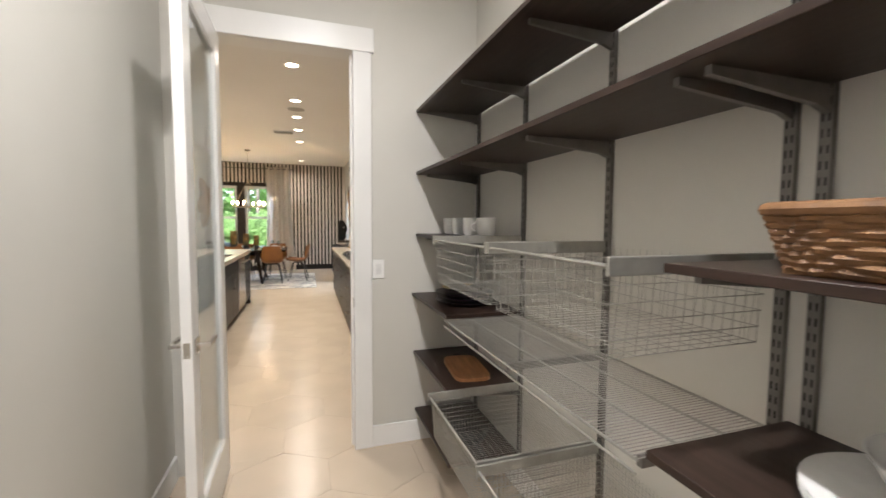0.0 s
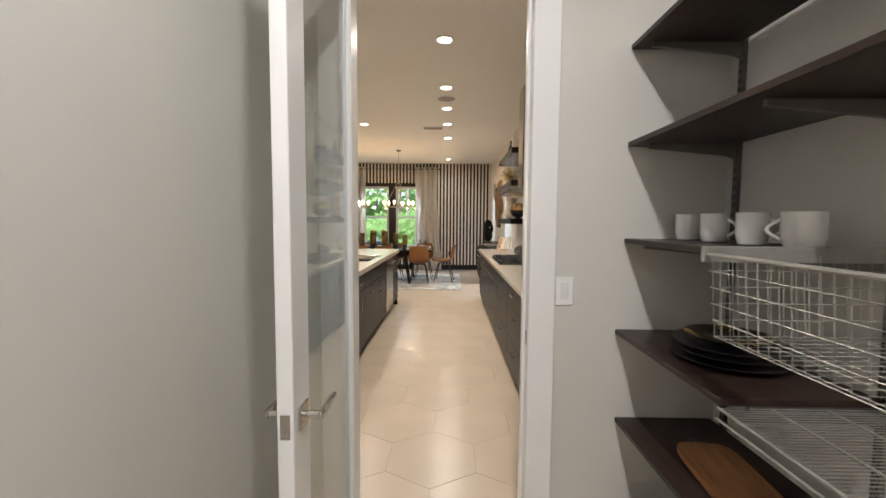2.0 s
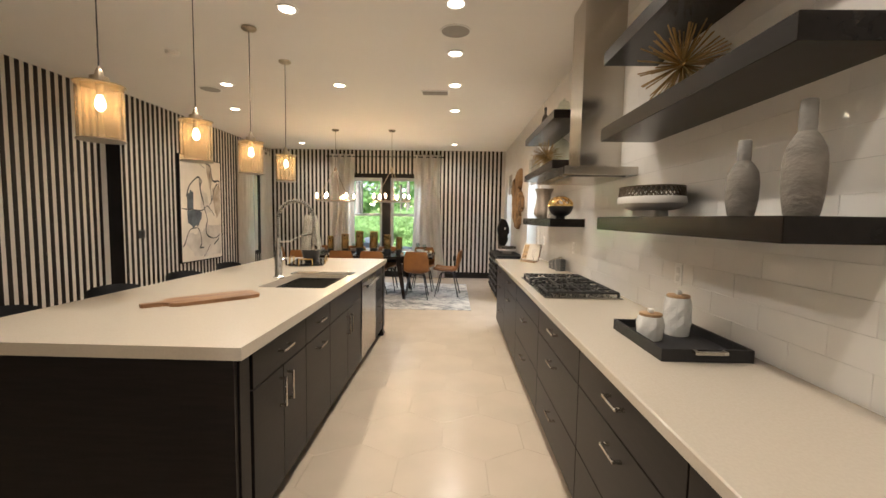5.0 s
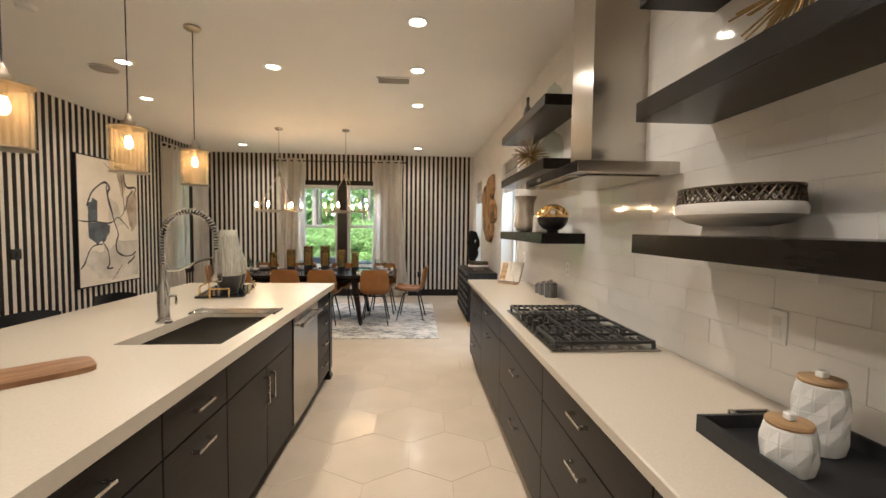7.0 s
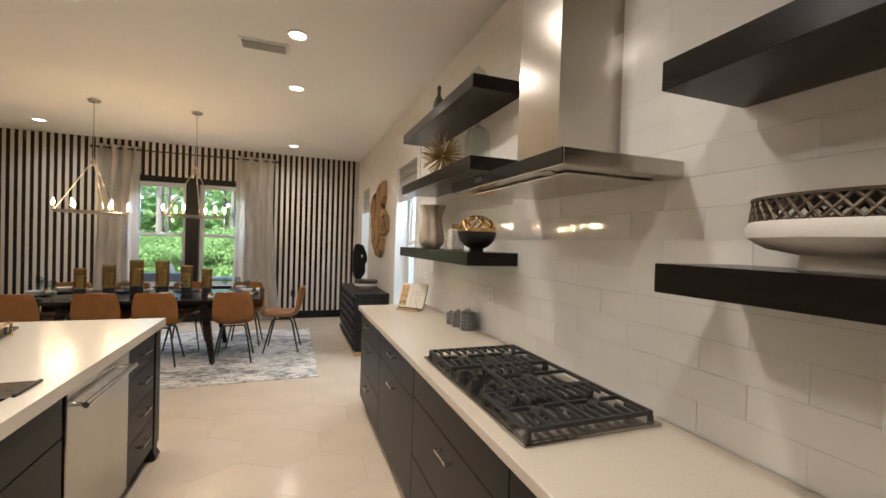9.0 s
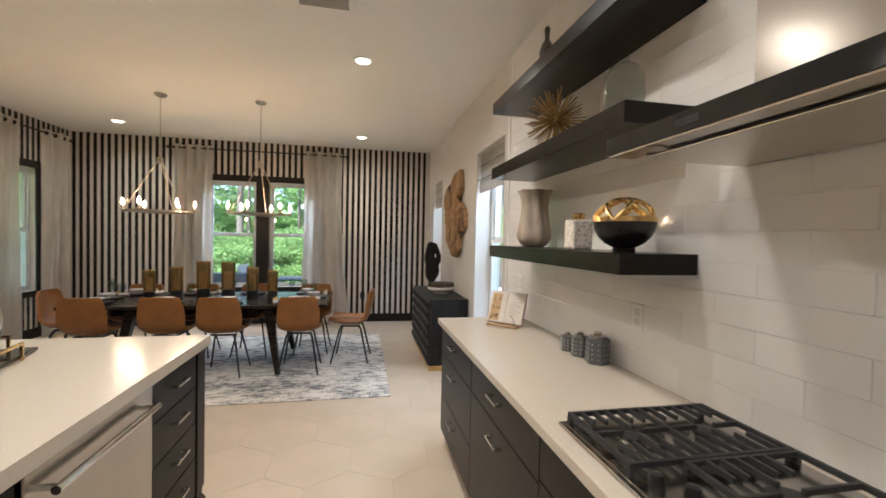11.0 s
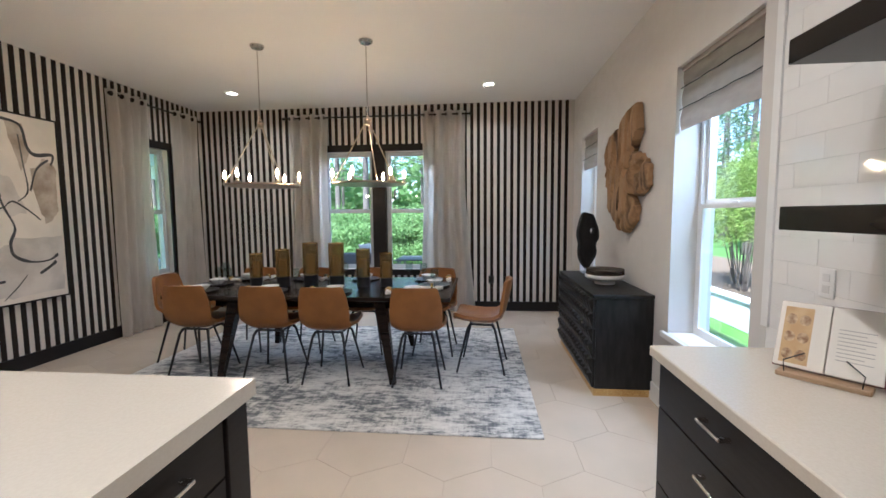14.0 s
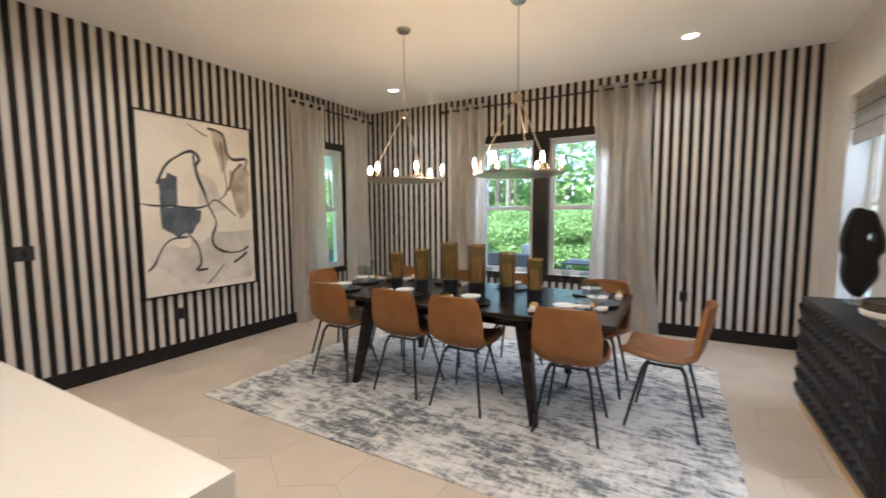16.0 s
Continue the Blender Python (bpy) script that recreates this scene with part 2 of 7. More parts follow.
def mesh(name, bm, material):
    bmesh.ops.recalc_face_normals(bm, faces=bm.faces)
    me = bpy.data.meshes.new(name)
    bm.to_mesh(me)
    bm.free()
    if any(f.use_smooth for f in me.polygons):
        me.set_sharp_from_angle(angle=radians(40))
    me.materials.append(material)
    return me


def part(name, bm, material, parent, label="", at=None):
    ob = new(name, mesh(name, bm, material))
    ob.parent = parent
    if at is not None:
        ob.location = at
    return tagged(ob, label)


def thing(name, label, category, at=(0, 0, 0), group="", kind="", rz=0):
    ob = new(name)
    ob.empty_display_size = 0.1
    ob.location, ob.rotation_euler = at, (0, 0, radians(rz))
    return tagged(ob, label, category, group, kind)


def solid(name, bm, material, label, category, at=(0, 0, 0), group="", kind="", rz=0):
    ob = new(name, mesh(name, bm, material))
    ob.location, ob.rotation_euler = at, (0, 0, radians(rz))
    return tagged(ob, label, category, group, kind)


def share(name, me, parent, at=(0, 0, 0), rot=(0, 0, 0)):
    ob = new(name, me)
    ob.parent, ob.location, ob.rotation_euler = parent, at, rot
    return ob


def structure(name, bm, material, label, category):
    return solid(name, bm, material, label, category, kind="structure")


def wall_bm(axis, at, thick, lo, hi, holes, z0=0.0, z1=H):
    """A wall along x or y with holes (a0, a1, z0, z1) through it."""
    bm = bmesh.new()

    def blk(a0, a1, b0, b1):
        if a1 - a0 < 1e-4 or b1 - b0 < 1e-4:
            return
        if axis == "x":
            box(bm, a0, at, b0, a1, at + thick, b1)
        else:
            box(bm, at, a0, b0, at + thick, a1, b1)
    a = lo
    for h0, h1, b0, b1 in sorted(holes):
        blk(a, h0, z0, z1)
        blk(h0, h1, z0, b0)
        blk(h0, h1, b1, z1)
        a = h1
    blk(a, hi, z0, z1)
    return bm


# ---- the large structure ----
BW = (-2.62, -0.98, 0.62, 2.39)             # opening in the end wall: x, x, z, z
LW = (11.50, 12.12, 0.66, 2.36)             # opening in the papered wall: y, y, z, z
RW1, RW2 = (11.60, 12.34, 0.60, 2.42), (8.80, 9.68, 0.58, 2.42)
DX0, DX1, DH = -0.508, 0.254, 2.44          # pantry doorway

floor = structure("floor", boxm(LJ - 0.2, PY0 - 0.2, -0.15, W + 0.3, B + 0.2, -0.004), FGROUT, "cream hexagonal porcelain tile floor with thin tan joints", "floor")
ceiling = structure("ceiling", boxm(LJ - 0.2, PY0 - 0.2, H, W + 0.3, B + 0.2, H + 0.15), CEIL, "smooth matt off-white painted ceiling", "ceiling")
wall_end = structure("wall_north", wall_bm("x", B, T, L - T, W + 0.28, [BW]), PAPER, "end wall with charcoal and cream vertical stripes", "wall")
wall_left = structure("wall_west", wall_bm("y", L - T, T, JOG, B, [LW]), PAPER, "side wall with charcoal and cream vertical stripes", "wall")
wall_left_b = structure("wall_west_recess", boxm(LJ - T, KY, 0, LJ, JOG, H), PAPER, "recessed wall with charcoal and cream vertical stripes", "wall")
structure("wall_return", boxm(LJ, JOG - 0.01, 0, L + 0.012, JOG - 0.002, H), BLACKTRIM, "narrow charcoal return where the wall steps", "wall")
wall_right = structure("wall_east", wall_bm("y", W, 0.28, 8.68, B, [RW1, RW2]), CREAM, "white papered wall with faint pearly pattern", "wall")
wall_tile = structure("wall_east_tiled", boxm(W + 0.001, KY, 0, W + 0.28, 8.68, H), GROUT, "wall of white glossy tiles above the counter", "wall")
wall_pantry = structure("wall_south", wall_bm("x", PY1, 0.12, LJ, W + 0.2, [(DX0 - 0.02, DX1 + 0.02, 0, DH + 0.02)]), PAINT, "grey painted wall between pantry and kitchen", "wall")
structure("wall_pantry_east", boxm(PX1, PY0, 0, PX1 + T, PY1, H), PAINT, "grey painted pantry wall behind the shelves", "wall")
structure("wall_pantry_west", boxm(PX0 - T, PY0, 0, PX0, PY1, H), PAINT, "plain grey painted pantry wall", "wall")
structure("wall_pantry_south", boxm(PX0 - T, PY0 - T, 0, PX1 + T, PY0, H), PAINT, "plain grey painted pantry end wall", "wall")


# ---- kitchen ----
def bar_handle(parent, y, z, x, s, upright=False, length=0.13, name="handle"):
    """Flat bar pull on a front that faces s along x."""
    bm = bmesh.new()
    h, o = length / 2, 0.032 * s
    if upright:
        box(bm, x + o - 0.004, y - 0.006, z - h, x + o + 0.004, y + 0.006, z + h, 0.002)
        for e in (-1, 1):
            box(bm, x, y - 0.006, z + e * (h - 0.006) - 0.006, x + o, y + 0.006, z + e * (h - 0.006) + 0.006)
    else:
        box(bm, x + o - 0.004, y - h, z - 0.006, x + o + 0.004, y + h, z + 0.006, 0.002)
        for e in (-1, 1):
            box(bm, x, y + e * (h - 0.006) - 0.006, z - 0.006, x + o, y + e * (h - 0.006) + 0.006, z + 0.006)
    return part(name, bm, NICKEL, parent, "satin nickel bar handle")


def front(parent, y0, y1, z0, z1, x, s, handle=None, name="drawer_front"):
    """A slab front at x, facing s, with a bar handle."""
    g = 0.003
    f = part(name, boxm(x - 0.02 * s, y0 + g, z0 + g, x, y1 - g, z1 - g, bevel=0.0015), CAB, parent)
    if handle == "h":
        bar_handle(f, (y0 + y1) / 2, z1 - 0.07 if z1 - z0 < 0.4 else z1 - 0.07, x, s)
    elif handle == "vl":
        bar_handle(f, y1 - 0.045, z1 - 0.12, x, s, True, 0.15)
    elif handle == "vr":
        bar_handle(f, y0 + 0.045, z1 - 0.12, x, s, True, 0.15)
    return f


def cabinet(y0, y1, x_front, x_back, top, s, fronts, label, name="base_cabinet", group=""):
    c = thing(name, label, "cabinet", ((x_front + x_back) / 2, (y0 + y1) / 2, 0), group)
    cx, cy = c.location.x, c.location.y
    xf, xb = x_front - cx, x_back - cx
    a, b = sorted((xf - 0.022 * s, xb))
    part("body", boxm(a, y0 - cy + 0.001, 0.1, b, y1 - cy - 0.001, top), CAB, c)
    a, b = sorted((xf - 0.08 * s, xb))
    part("toe_kick", boxm(a, y0 - cy + 0.001, 0.0, b, y1 - cy - 0.001, 0.1), BLACKTRIM, c)
    for f0, f1, z0, z1, hd, nm in fronts:
        front(c, f0 - cy, f1 - cy, z0, z1, xf, s, hd, nm)
    return c


CF, CT = 0.47, 0.915                         # run along the tiled wall: front, top
def three(y0, y1):
    return [(y0, y1, 0.68, 0.868, "h", "drawer_front"), (y0, y1, 0.37, 0.68, "h", "drawer_front"), (y0, y1, 0.1, 0.37, "h", "drawer_front")]


for y0, y1 in ((7.50, 8.32), (4.70, 5.62), (3.80, 4.70), (KY + 0.004, 3.80)):
    cabinet(y0, y1, CF, W - 0.004, 0.872, -1, three(y0, y1), "dark espresso base cabinet with three drawers under the white counter", group="base cabinets along the tiled wall")
cabinet(6.63, 7.50, CF, W - 0.004, 0.872, -1, [(6.63, 7.50, 0.68, 0.868, "h", "drawer_front"), (6.63, 7.50, 0.1, 0.68, "h", "drawer_front")],
        "dark espresso base cabinet with a shallow and a deep drawer", group="base cabinets along the tiled wall")
cabinet(5.62, 6.63, CF, W - 0.004, 0.872, -1, [(5.62, 6.63, 0.70, 0.868, None, "panel"), (5.62, 6.63, 0.39, 0.70, "h", "drawer_front"), (5.62, 6.63, 0.1, 0.39, "h", "drawer_front")],
        "dark espresso base cabinet with two drawers under the cooktop", group="base cabinets along the tiled wall")
solid("countertop", boxm(0.44, KY + 0.002, 0.874, W - 0.002, 8.35, CT, bevel=0.004), QUARTZ, "white quartz countertop along the tiled wall", "countertop")

# island
IX0, IX1, IY0, IY1, IT = -2.32, -0.945, 4.345, 7.865, 0.935
IF = -0.975
SX0, SX1, SY0, SY1 = -1.53, -1.045, 5.70, 6.54   # sink hole
bm = bmesh.new()
for q in ((IX0, IY0, IX1, SY0), (IX0, SY1, IX1, IY1), (IX0, SY0, SX0, SY1), (SX1, SY0, IX1, SY1)):
    box(bm, q[0], q[1], IT - 0.052, q[2], q[3], IT)
bmesh.ops.remove_doubles(bm, verts=bm.verts, dist=1e-5)
island_top = solid("island_countertop", bm, QUARTZ, "thick white quartz island countertop with a sink cut-out", "countertop")
IB = IT - 0.054
cabinet(4.49, 5.13, IF, -1.6, IB, 1, [(4.49, 5.13, 0.70, IB - 0.02, "h", "drawer_front"), (4.49, 4.81, 0.1, 0.70, "vl", "door"), (4.81, 5.13, 0.1, 0.70, "vr", "door")],
        "dark espresso island cabinet with a drawer above two doors", "island_cabinet", "island cabinets")
cabinet(5.13, 5.60, IF, -1.6, IB, 1, [(5.13, 5.60, 0.70, IB - 0.02, "h", "drawer_front"), (5.13, 5.60, 0.1, 0.70, "h", "door")],
        "dark espresso island cabinet with a drawer and a pull-out front", "island_cabinet", "island cabinets")
sc = thing("island_cabinet", "dark espresso island cabinet with two doors below the sink", "cabinet", (-1.3, 6.085, 0), "island cabinets")
part("body", boxm(-0.30, -0.484, 0.1, 0.303, 0.484, 0.66), CAB, sc)
part("toe_kick", boxm(-0.30, -0.484, 0, 0.24, 0.484, 0.1), BLACKTRIM, sc)
front(sc, -0.485, 0.485, 0.70, IB - 0.02, 0.325, 1, None, "panel")
front(sc, -0.485, 0, 0.1, 0.70, 0.325, 1, "vl", "door")
front(sc, 0, 0.485, 0.1, 0.70, 0.325, 1, "vr", "door")
z = [0.1, 0.31, 0.50, 0.69, IB - 0.02]
cabinet(7.27, 7.74, IF, -1.6, IB, 1, [(7.27, 7.74, a, b, "h", "drawer_front") for a, b in zip(z, z[1:])], "dark espresso island cabinet with four drawers", "island_cabinet", "island cabinets")

body = thing("kitchen_island", "dark espresso kitchen island with end panels and footed corner post", "kitchen island", ((IX0 + IX1) / 2, (IY0 + IY1) / 2, 0))
ox, oy = body.location.x, body.location.y
part("back_panel", boxm(-2.02 - ox, 4.39 - oy, 0, -1.61 - ox, 7.82 - oy, IB - 0.003), CAB, body)
part("end_panel", boxm(-2.28 - ox, 4.36 - oy, 0, -0.985 - ox, 4.385 - oy, IB - 0.003), CAB, body)
part("side_panel", boxm(-1.5 - ox, 4.387 - oy, 0.0, -0.977 - ox, 4.47 - oy, IB - 0.003, bevel=0.002), CAB, body)
part("end_panel", boxm(-2.28 - ox, 7.822 - oy, 0, -1.0 - ox, 7.84 - oy, IB - 0.003), CAB, body)
for y in (7.80,):
    bm = boxm(-1.06 - ox, y - 0.055 - oy, 0.1, -0.968 - ox, y + 0.05 - oy, IB - 0.003, bevel=0.003)
    post = part("corner_post", bm, CAB, body)
    bm = bmesh.new()
    lathe(bm, [(0.06, 0), (0.072, 0.012), (0.07, 0.03), (0.05, 0.06), (0.055, 0.1)], 4, (-1.012 - ox, y - oy, 0))
    bmesh.ops.rotate(bm, verts=bm.verts, cent=(-1.012 - ox, y - oy, 0), matrix=Matrix.Rotation(radians(45), 3, "Z"))
    part("foot", bm, CAB, post)

dw = thing("dishwasher", "stainless steel dishwasher with a tubular bar handle", "dishwasher", (-1.28, 6.92, 0))
part("body", boxm(-0.28, -0.34, 0.1, 0.28, 0.34, IB - 0.004), BLACKTRIM, dw)
part("toe_kick", boxm(-0.28, -0.34, 0.0, 0.24, 0.34, 0.098), BLACKTRIM, dw)
dwd = part("door", boxm(0.282, -0.337, 0.105, 0.312, 0.337, IB - 0.012, bevel=0.004), STEEL, dw, "brushed stainless steel door")
bm = tube(bmesh.new(), [(0.355, -0.29, 0.80), (0.355, 0.29, 0.80)], 0.013, 12)
for e in (-0.27, 0.27):
    tube(bm, [(0.31, e, 0.80), (0.355, e, 0.80)], 0.010, 8)
part("handle", bm, CHROME, dwd, "polished steel bar handle")

# sink and tap
sk = thing("sink", "undermount stainless steel sink in the island", "sink", ((SX0 + SX1) / 2, (SY0 + SY1) / 2, 0.67))
bm = bmesh.new()
hw, hl = (SX1 - SX0) / 2 + 0.006, (SY1 - SY0) / 2 + 0.006
for q in ((-hw - 0.01, -hl - 0.01, -hw, hl + 0.01), (hw, -hl - 0.01, hw + 0.01, hl + 0.01), (-hw, -hl - 0.01, hw, -hl), (-hw, hl, hw, hl + 0.01)):
    box(bm, q[0], q[1], 0, q[2], q[3], 0.2105)
box(bm, -hw, -hl, 0.0, hw, hl, 0.01)
part("basin", bm, STEEL, sk)
part("drain", lathe(bmesh.new(), [(0.045, 0.0), (0.045, 0.004), (0.02, 0.002)], 20, (0, 0, 0.0105)), CHROME, sk)

rk = thing("sink_rack", "roll-up steel drying rack laid across the end of the sink", "drying rack", ((SX0 + SX1) / 2, SY1 - 0.085, IT))
rl = (SX1 - SX0) / 2 + 0.022
bm = tube(bmesh.new(), [(-rl + 0.006, 0, 0.0065), (rl - 0.006, 0, 0.0065)], 0.0036, 8)
RUNG = mesh("rung", bm, STEEL)
for i in range(7):
    share("rung", RUNG, rk, (0, -0.072 + 0.024 * i, 0))
for sx in (-1, 1):
    part("side_strip", boxm(sx * (rl - 0.007) - 0.007, -0.085, 0.0005, sx * (rl - 0.007) + 0.007, 0.085, 0.0125, bevel=0.003), BLACKMET, rk, "dark rubber side strip")

fa = thing("kitchen_faucet", "tall chrome spring-neck kitchen faucet beside the sink", "faucet", (-1.565, 6.15, IT))
part("base", lathe(bmesh.new(), [(0.042, 0), (0.042, 0.010), (0.033, 0.018), (0.031, 0.03), (0.031, 0.215), (0.022, 0.235), (0.021, 0.33), (0.018, 0.335)], 20), CHROME, fa)
arc = [(0, 0, 0.28 + 0.2 * i / 6) for i in range(6)] + [(0.148 - 0.148 * math.cos(a), 0, 0.48 + 0.155 * math.sin(a)) for a in [math.pi * i / 14 for i in range(15)]] + [(0.296, 0, 0.42)]
part("neck", tube(bmesh.new(), arc, 0.009, 8), BLACKMET, fa, "dark inner hose")
bm = bmesh.new()
dense = []
for a, b in zip(arc, arc[1:]):
    va, vb = Vector(a), Vector(b)
    k = max(1, round((vb - va).length / 0.017))
    dense += [(va.lerp(vb, i / k), (vb - va).normalized()) for i in range(k)]
bmesh.ops.create_cone(bm, cap_ends=True, segments=12, radius1=0.0175, radius2=0.0175, depth=0.008)
COIL = mesh("coil", bm, CHROME)
for p, d in dense:
    share("coil", COIL, fa, p, d.to_track_quat("Z", "Y").to_euler())
part("spray_head", lathe(bmesh.new(), [(0.022, 0.235), (0.027, 0.245), (0.026, 0.33), (0.017, 0.35), (0.014, 0.42)], 16, (0.296, 0, 0)), NICKEL, fa)
part("holder_arm", tube(bmesh.new(), [(0.015, 0, 0.30), (0.1, 0, 0.305), (0.2, 0, 0.355), (0.296, 0, 0.375)], 0.008, 8), CHROME, fa)
part("lever", tube(bmesh.new(), [(0, 0, 0.15), (0.05, 0.03, 0.15), (0.05, 0.035, 0.10)], 0.008, 8), CHROME, fa)

# cooktop
ck = thing("gas_cooktop", "five-burner stainless gas cooktop with black cast-iron grates", "cooktop", (0.765, 6.075, CT))
part("tray", boxm(-0.268, -0.487, 0.0005, 0.268, 0.487, 0.010, bevel=0.004), STEEL, ck)
part("burner_pan", boxm(-0.25, -0.47, 0.010, 0.25, 0.47, 0.013), STEEL, ck)
BURNERS = ((-0.12, -0.32, 0.042, 0), (0.12, -0.32, 0.034, 0), (0.04, 0, 0.058, 1), (-0.12, 0.32, 0.034, 2), (0.12, 0.32, 0.042, 2))
for bx, by, r, g in BURNERS:
    b = part("burner", lathe(bmesh.new(), [(r, 0.013), (r, 0.024), (r * 0.8, 0.026)], 20, (bx, by, 0)), STEEL, ck)
    part("burner_cap", lathe(bmesh.new(), [(r * 0.78, 0.0265), (r * 0.8, 0.033), (r * 0.5, 0.036)], 20, (bx, by, 0)), IRON, b)
for i in range(3):
    y0, y1 = -0.468 + i * 0.313, -0.468 + i * 0.313 + 0.307
    ym = (y0 + y1) / 2
    xa = -0.245 if i != 1 else -0.10
    bm = bmesh.new()
    for xx in (xa, 0.233):
        box(bm, xx, y0, 0.034, xx + 0.012, y1, 0.048)
    for yy in (y0, y1 - 0.011):
        box(bm, xa + 0.012, yy, 0.034, 0.233, yy + 0.011, 0.048)
    if i != 1:
        box(bm, -0.006, y0 + 0.011, 0.034, 0.006, y1 - 0.011, 0.048)
    # fingers that reach in towards each burner
    for bx, by, r, g in BURNERS:
        if g != i:
            continue
        for s in (-1, 1):
            for dx in (-0.084, -0.042, 0.0, 0.042, 0.084):
                ye = y0 + 0.011 if s < 0 else y1 - 0.011
                yi = by + s * (0.03 if dx == 0 else 0.062)
                box(bm, bx + dx - 0.0045, min(ye, yi), 0.036, bx + dx + 0.0045, max(ye, yi), 0.050)
            xe = (xa + 0.012 if s < 0 else (0.233 if i == 1 or bx > 0 else -0.006)) if i == 1 or bx < 0 or s > 0 else 0.006
            xi = bx + s * 0.03
            box(bm, min(xe, xi), by - 0.0045, 0.036, max(xe, xi), by + 0.0045, 0.050)
    for sx in (xa + 0.006, 0.239):
        for yy in (y0 + 0.006, y1 - 0.006):
            box(bm, sx - 0.007, yy - 0.007, 0.013, sx + 0.007, yy + 0.007, 0.034)
    part("grate", bm, IRON, ck)
for i in range(5):
    part("knob", lathe(bmesh.new(), [(0.02, 0.013), (0.02, 0.022), (0.016, 0.042), (0.012, 0.044)], 16, (-0.20 + 0.045 * (i % 2), -0.12 + 0.06 * i, 0)), BLACKMET, ck)

# hood
hd = thing("range_hood", "stainless steel range hood with a flat canopy and chimney", "range hood", (0.845, 6.04, 1.755))
bm = boxm(-0.245, -0.45, 0, 0.243, 0.45, 0.055, bevel=0.003)
cano = part("canopy", bm, HOODSTEEL, hd)
part("front_strip", boxm(-0.25, -0.448, 0.004, -0.246, 0.448, 0.052), BLACKGLASS, hd, "black glass control strip")
part("filter_panel", boxm(-0.17, -0.36, -0.008, 0.19, 0.36, -0.001, bevel=0.002), HOODSTEEL, hd)
# black sheet stands in for the shaded gap round the filter panel
part("seam_shade", boxm(-0.176, -0.366, -0.003, 0.196, 0.366, -0.0005), BLACKTRIM, hd)
part("chimney", boxm(-0.055, -0.15, 0.056, 0.243, 0.15, 1.294), HOODSTEEL, hd)
for yy in (-0.3, 0.3):
    part("hood_light", lathe(bmesh.new(), [(0.034, -0.004), (0.034, -0.001)], 24, (-0.205, yy, 0)), NICKEL, hd, "small round hood light, off")
part("control_panel", boxm(-0.2515, 0.10, 0.018, -0.2502, 0.17, 0.036), BLACKMET, hd)


def shelf(y0, y1, z0, z1, x=0.765):
    return solid("floating_shelf", boxm(x - (0.765), y0 - (y0 + y1) / 2, 0, W - 0.004 - 0.765, y1 - (y0 + y1) / 2, z1 - z0, bevel=0.002), SHELFWOOD,
                 "thick dark-stained wooden floating shelf on the tiled wall", "shelf", (0.765, (y0 + y1) / 2, z0), "floating shelves")


for z0, z1 in ((1.385, 1.462), (1.922, 2.0), (2.375, 2.452)):
    shelf(6.655, 8.15, z0, z1)
    shelf(3.94, 5.40, z0 + 0.01, z1 + 0.01)

# ---- ceiling fittings ----
# the first two are unseen, added to brighten the counters near the pantry
CANS = [(-0.14, 3.31), (-1.5, 4.6), (-0.14, 4.66), (-0.14, 6.01), (-0.14, 6.95), (-0.14, 7.92), (-0.135, 9.1), (-0.137, 11.96), (-1.55, 7.95), (-1.45, 6.1), (-2.95, 7.95), (-3.47, 9.12), (-3.48, 11.95)]


def downlight(x, y):
    c = thing("recessed_downlight", "round white recessed ceiling downlight, switched on", "ceiling light", (x, y, H), "recessed downlights")
    bm = bmesh.new()
    lathe(bm, [(0.088, -0.001), (0.088, -0.006), (0.07, -0.010), (0.062, -0.004), (0.062, -0.001)], 28)
    part("trim_ring", bm, WHITE, c)
    part("lens", lathe(bmesh.new(), [(0.060, -0.0005), (0.060, -0.004)], 24), CANGLOW, c, "glowing warm white lens")
    return c


for x, y in CANS:
    downlight(x, y)
    lamp("downlight_lamp", "AREA", (x, y, H - 0.012), CAN_W, WARM, 0.12)
# both unseen: the first follows the shelf shadows, the second only adds brightness
for y in (0.95, -0.55):
    downlight(0.05, y)
    lamp("pantry_lamp", "AREA", (0.05, y, H - 0.012), PANTRY_W, (1.0, 0.945, 0.89), 0.12, spread=178)

for x, y in ((-0.14, 6.47), (-3.27, 8.15)):
    s = thing("ceiling_speaker", "round off-white ceiling speaker with a mesh grille", "speaker", (x, y, H), "ceiling speakers")
    part("rim", lathe(bmesh.new(), [(0.135, -0.001), (0.135, -0.006), (0.122, -0.008), (0.120, -0.001)], 32), WHITE, s)
    part("grille", lathe(bmesh.new(), [(0.119, -0.001), (0.119, -0.005), (0.05, -0.006)], 32), mat("speaker_mesh", (0.42, 0.40, 0.37), 0.8, bump=0.5, bscale=600), s)
VENTGREY = mat("vent_grey", (0.38, 0.36, 0.33), 0.6)
v = thing("ceiling_vent", "white louvred ceiling air vent", "vent", (-0.39, 8.2, H))
part("frame", boxm(-0.18, -0.085, -0.012, 0.18, 0.085, -0.001, bevel=0.003), WHITE, v)
for i in range(7):
    part("slat", boxm(-0.16, -0.066 + i * 0.02, -0.02, 0.16, -0.054 + i * 0.02, -0.0125), VENTGREY, v)
sd = thing("smoke_detector", "small round white smoke detector on the ceiling", "smoke detector", (-2.94, 6.95, H))
part("base", lathe(bmesh.new(), [(0.065, -0.001), (0.065, -0.012)], 24), WHITE, sd)
part("cover", lathe(bmesh.new(), [(0.06, -0.0125), (0.058, -0.03), (0.035, -0.038)], 24), WHITE, sd)

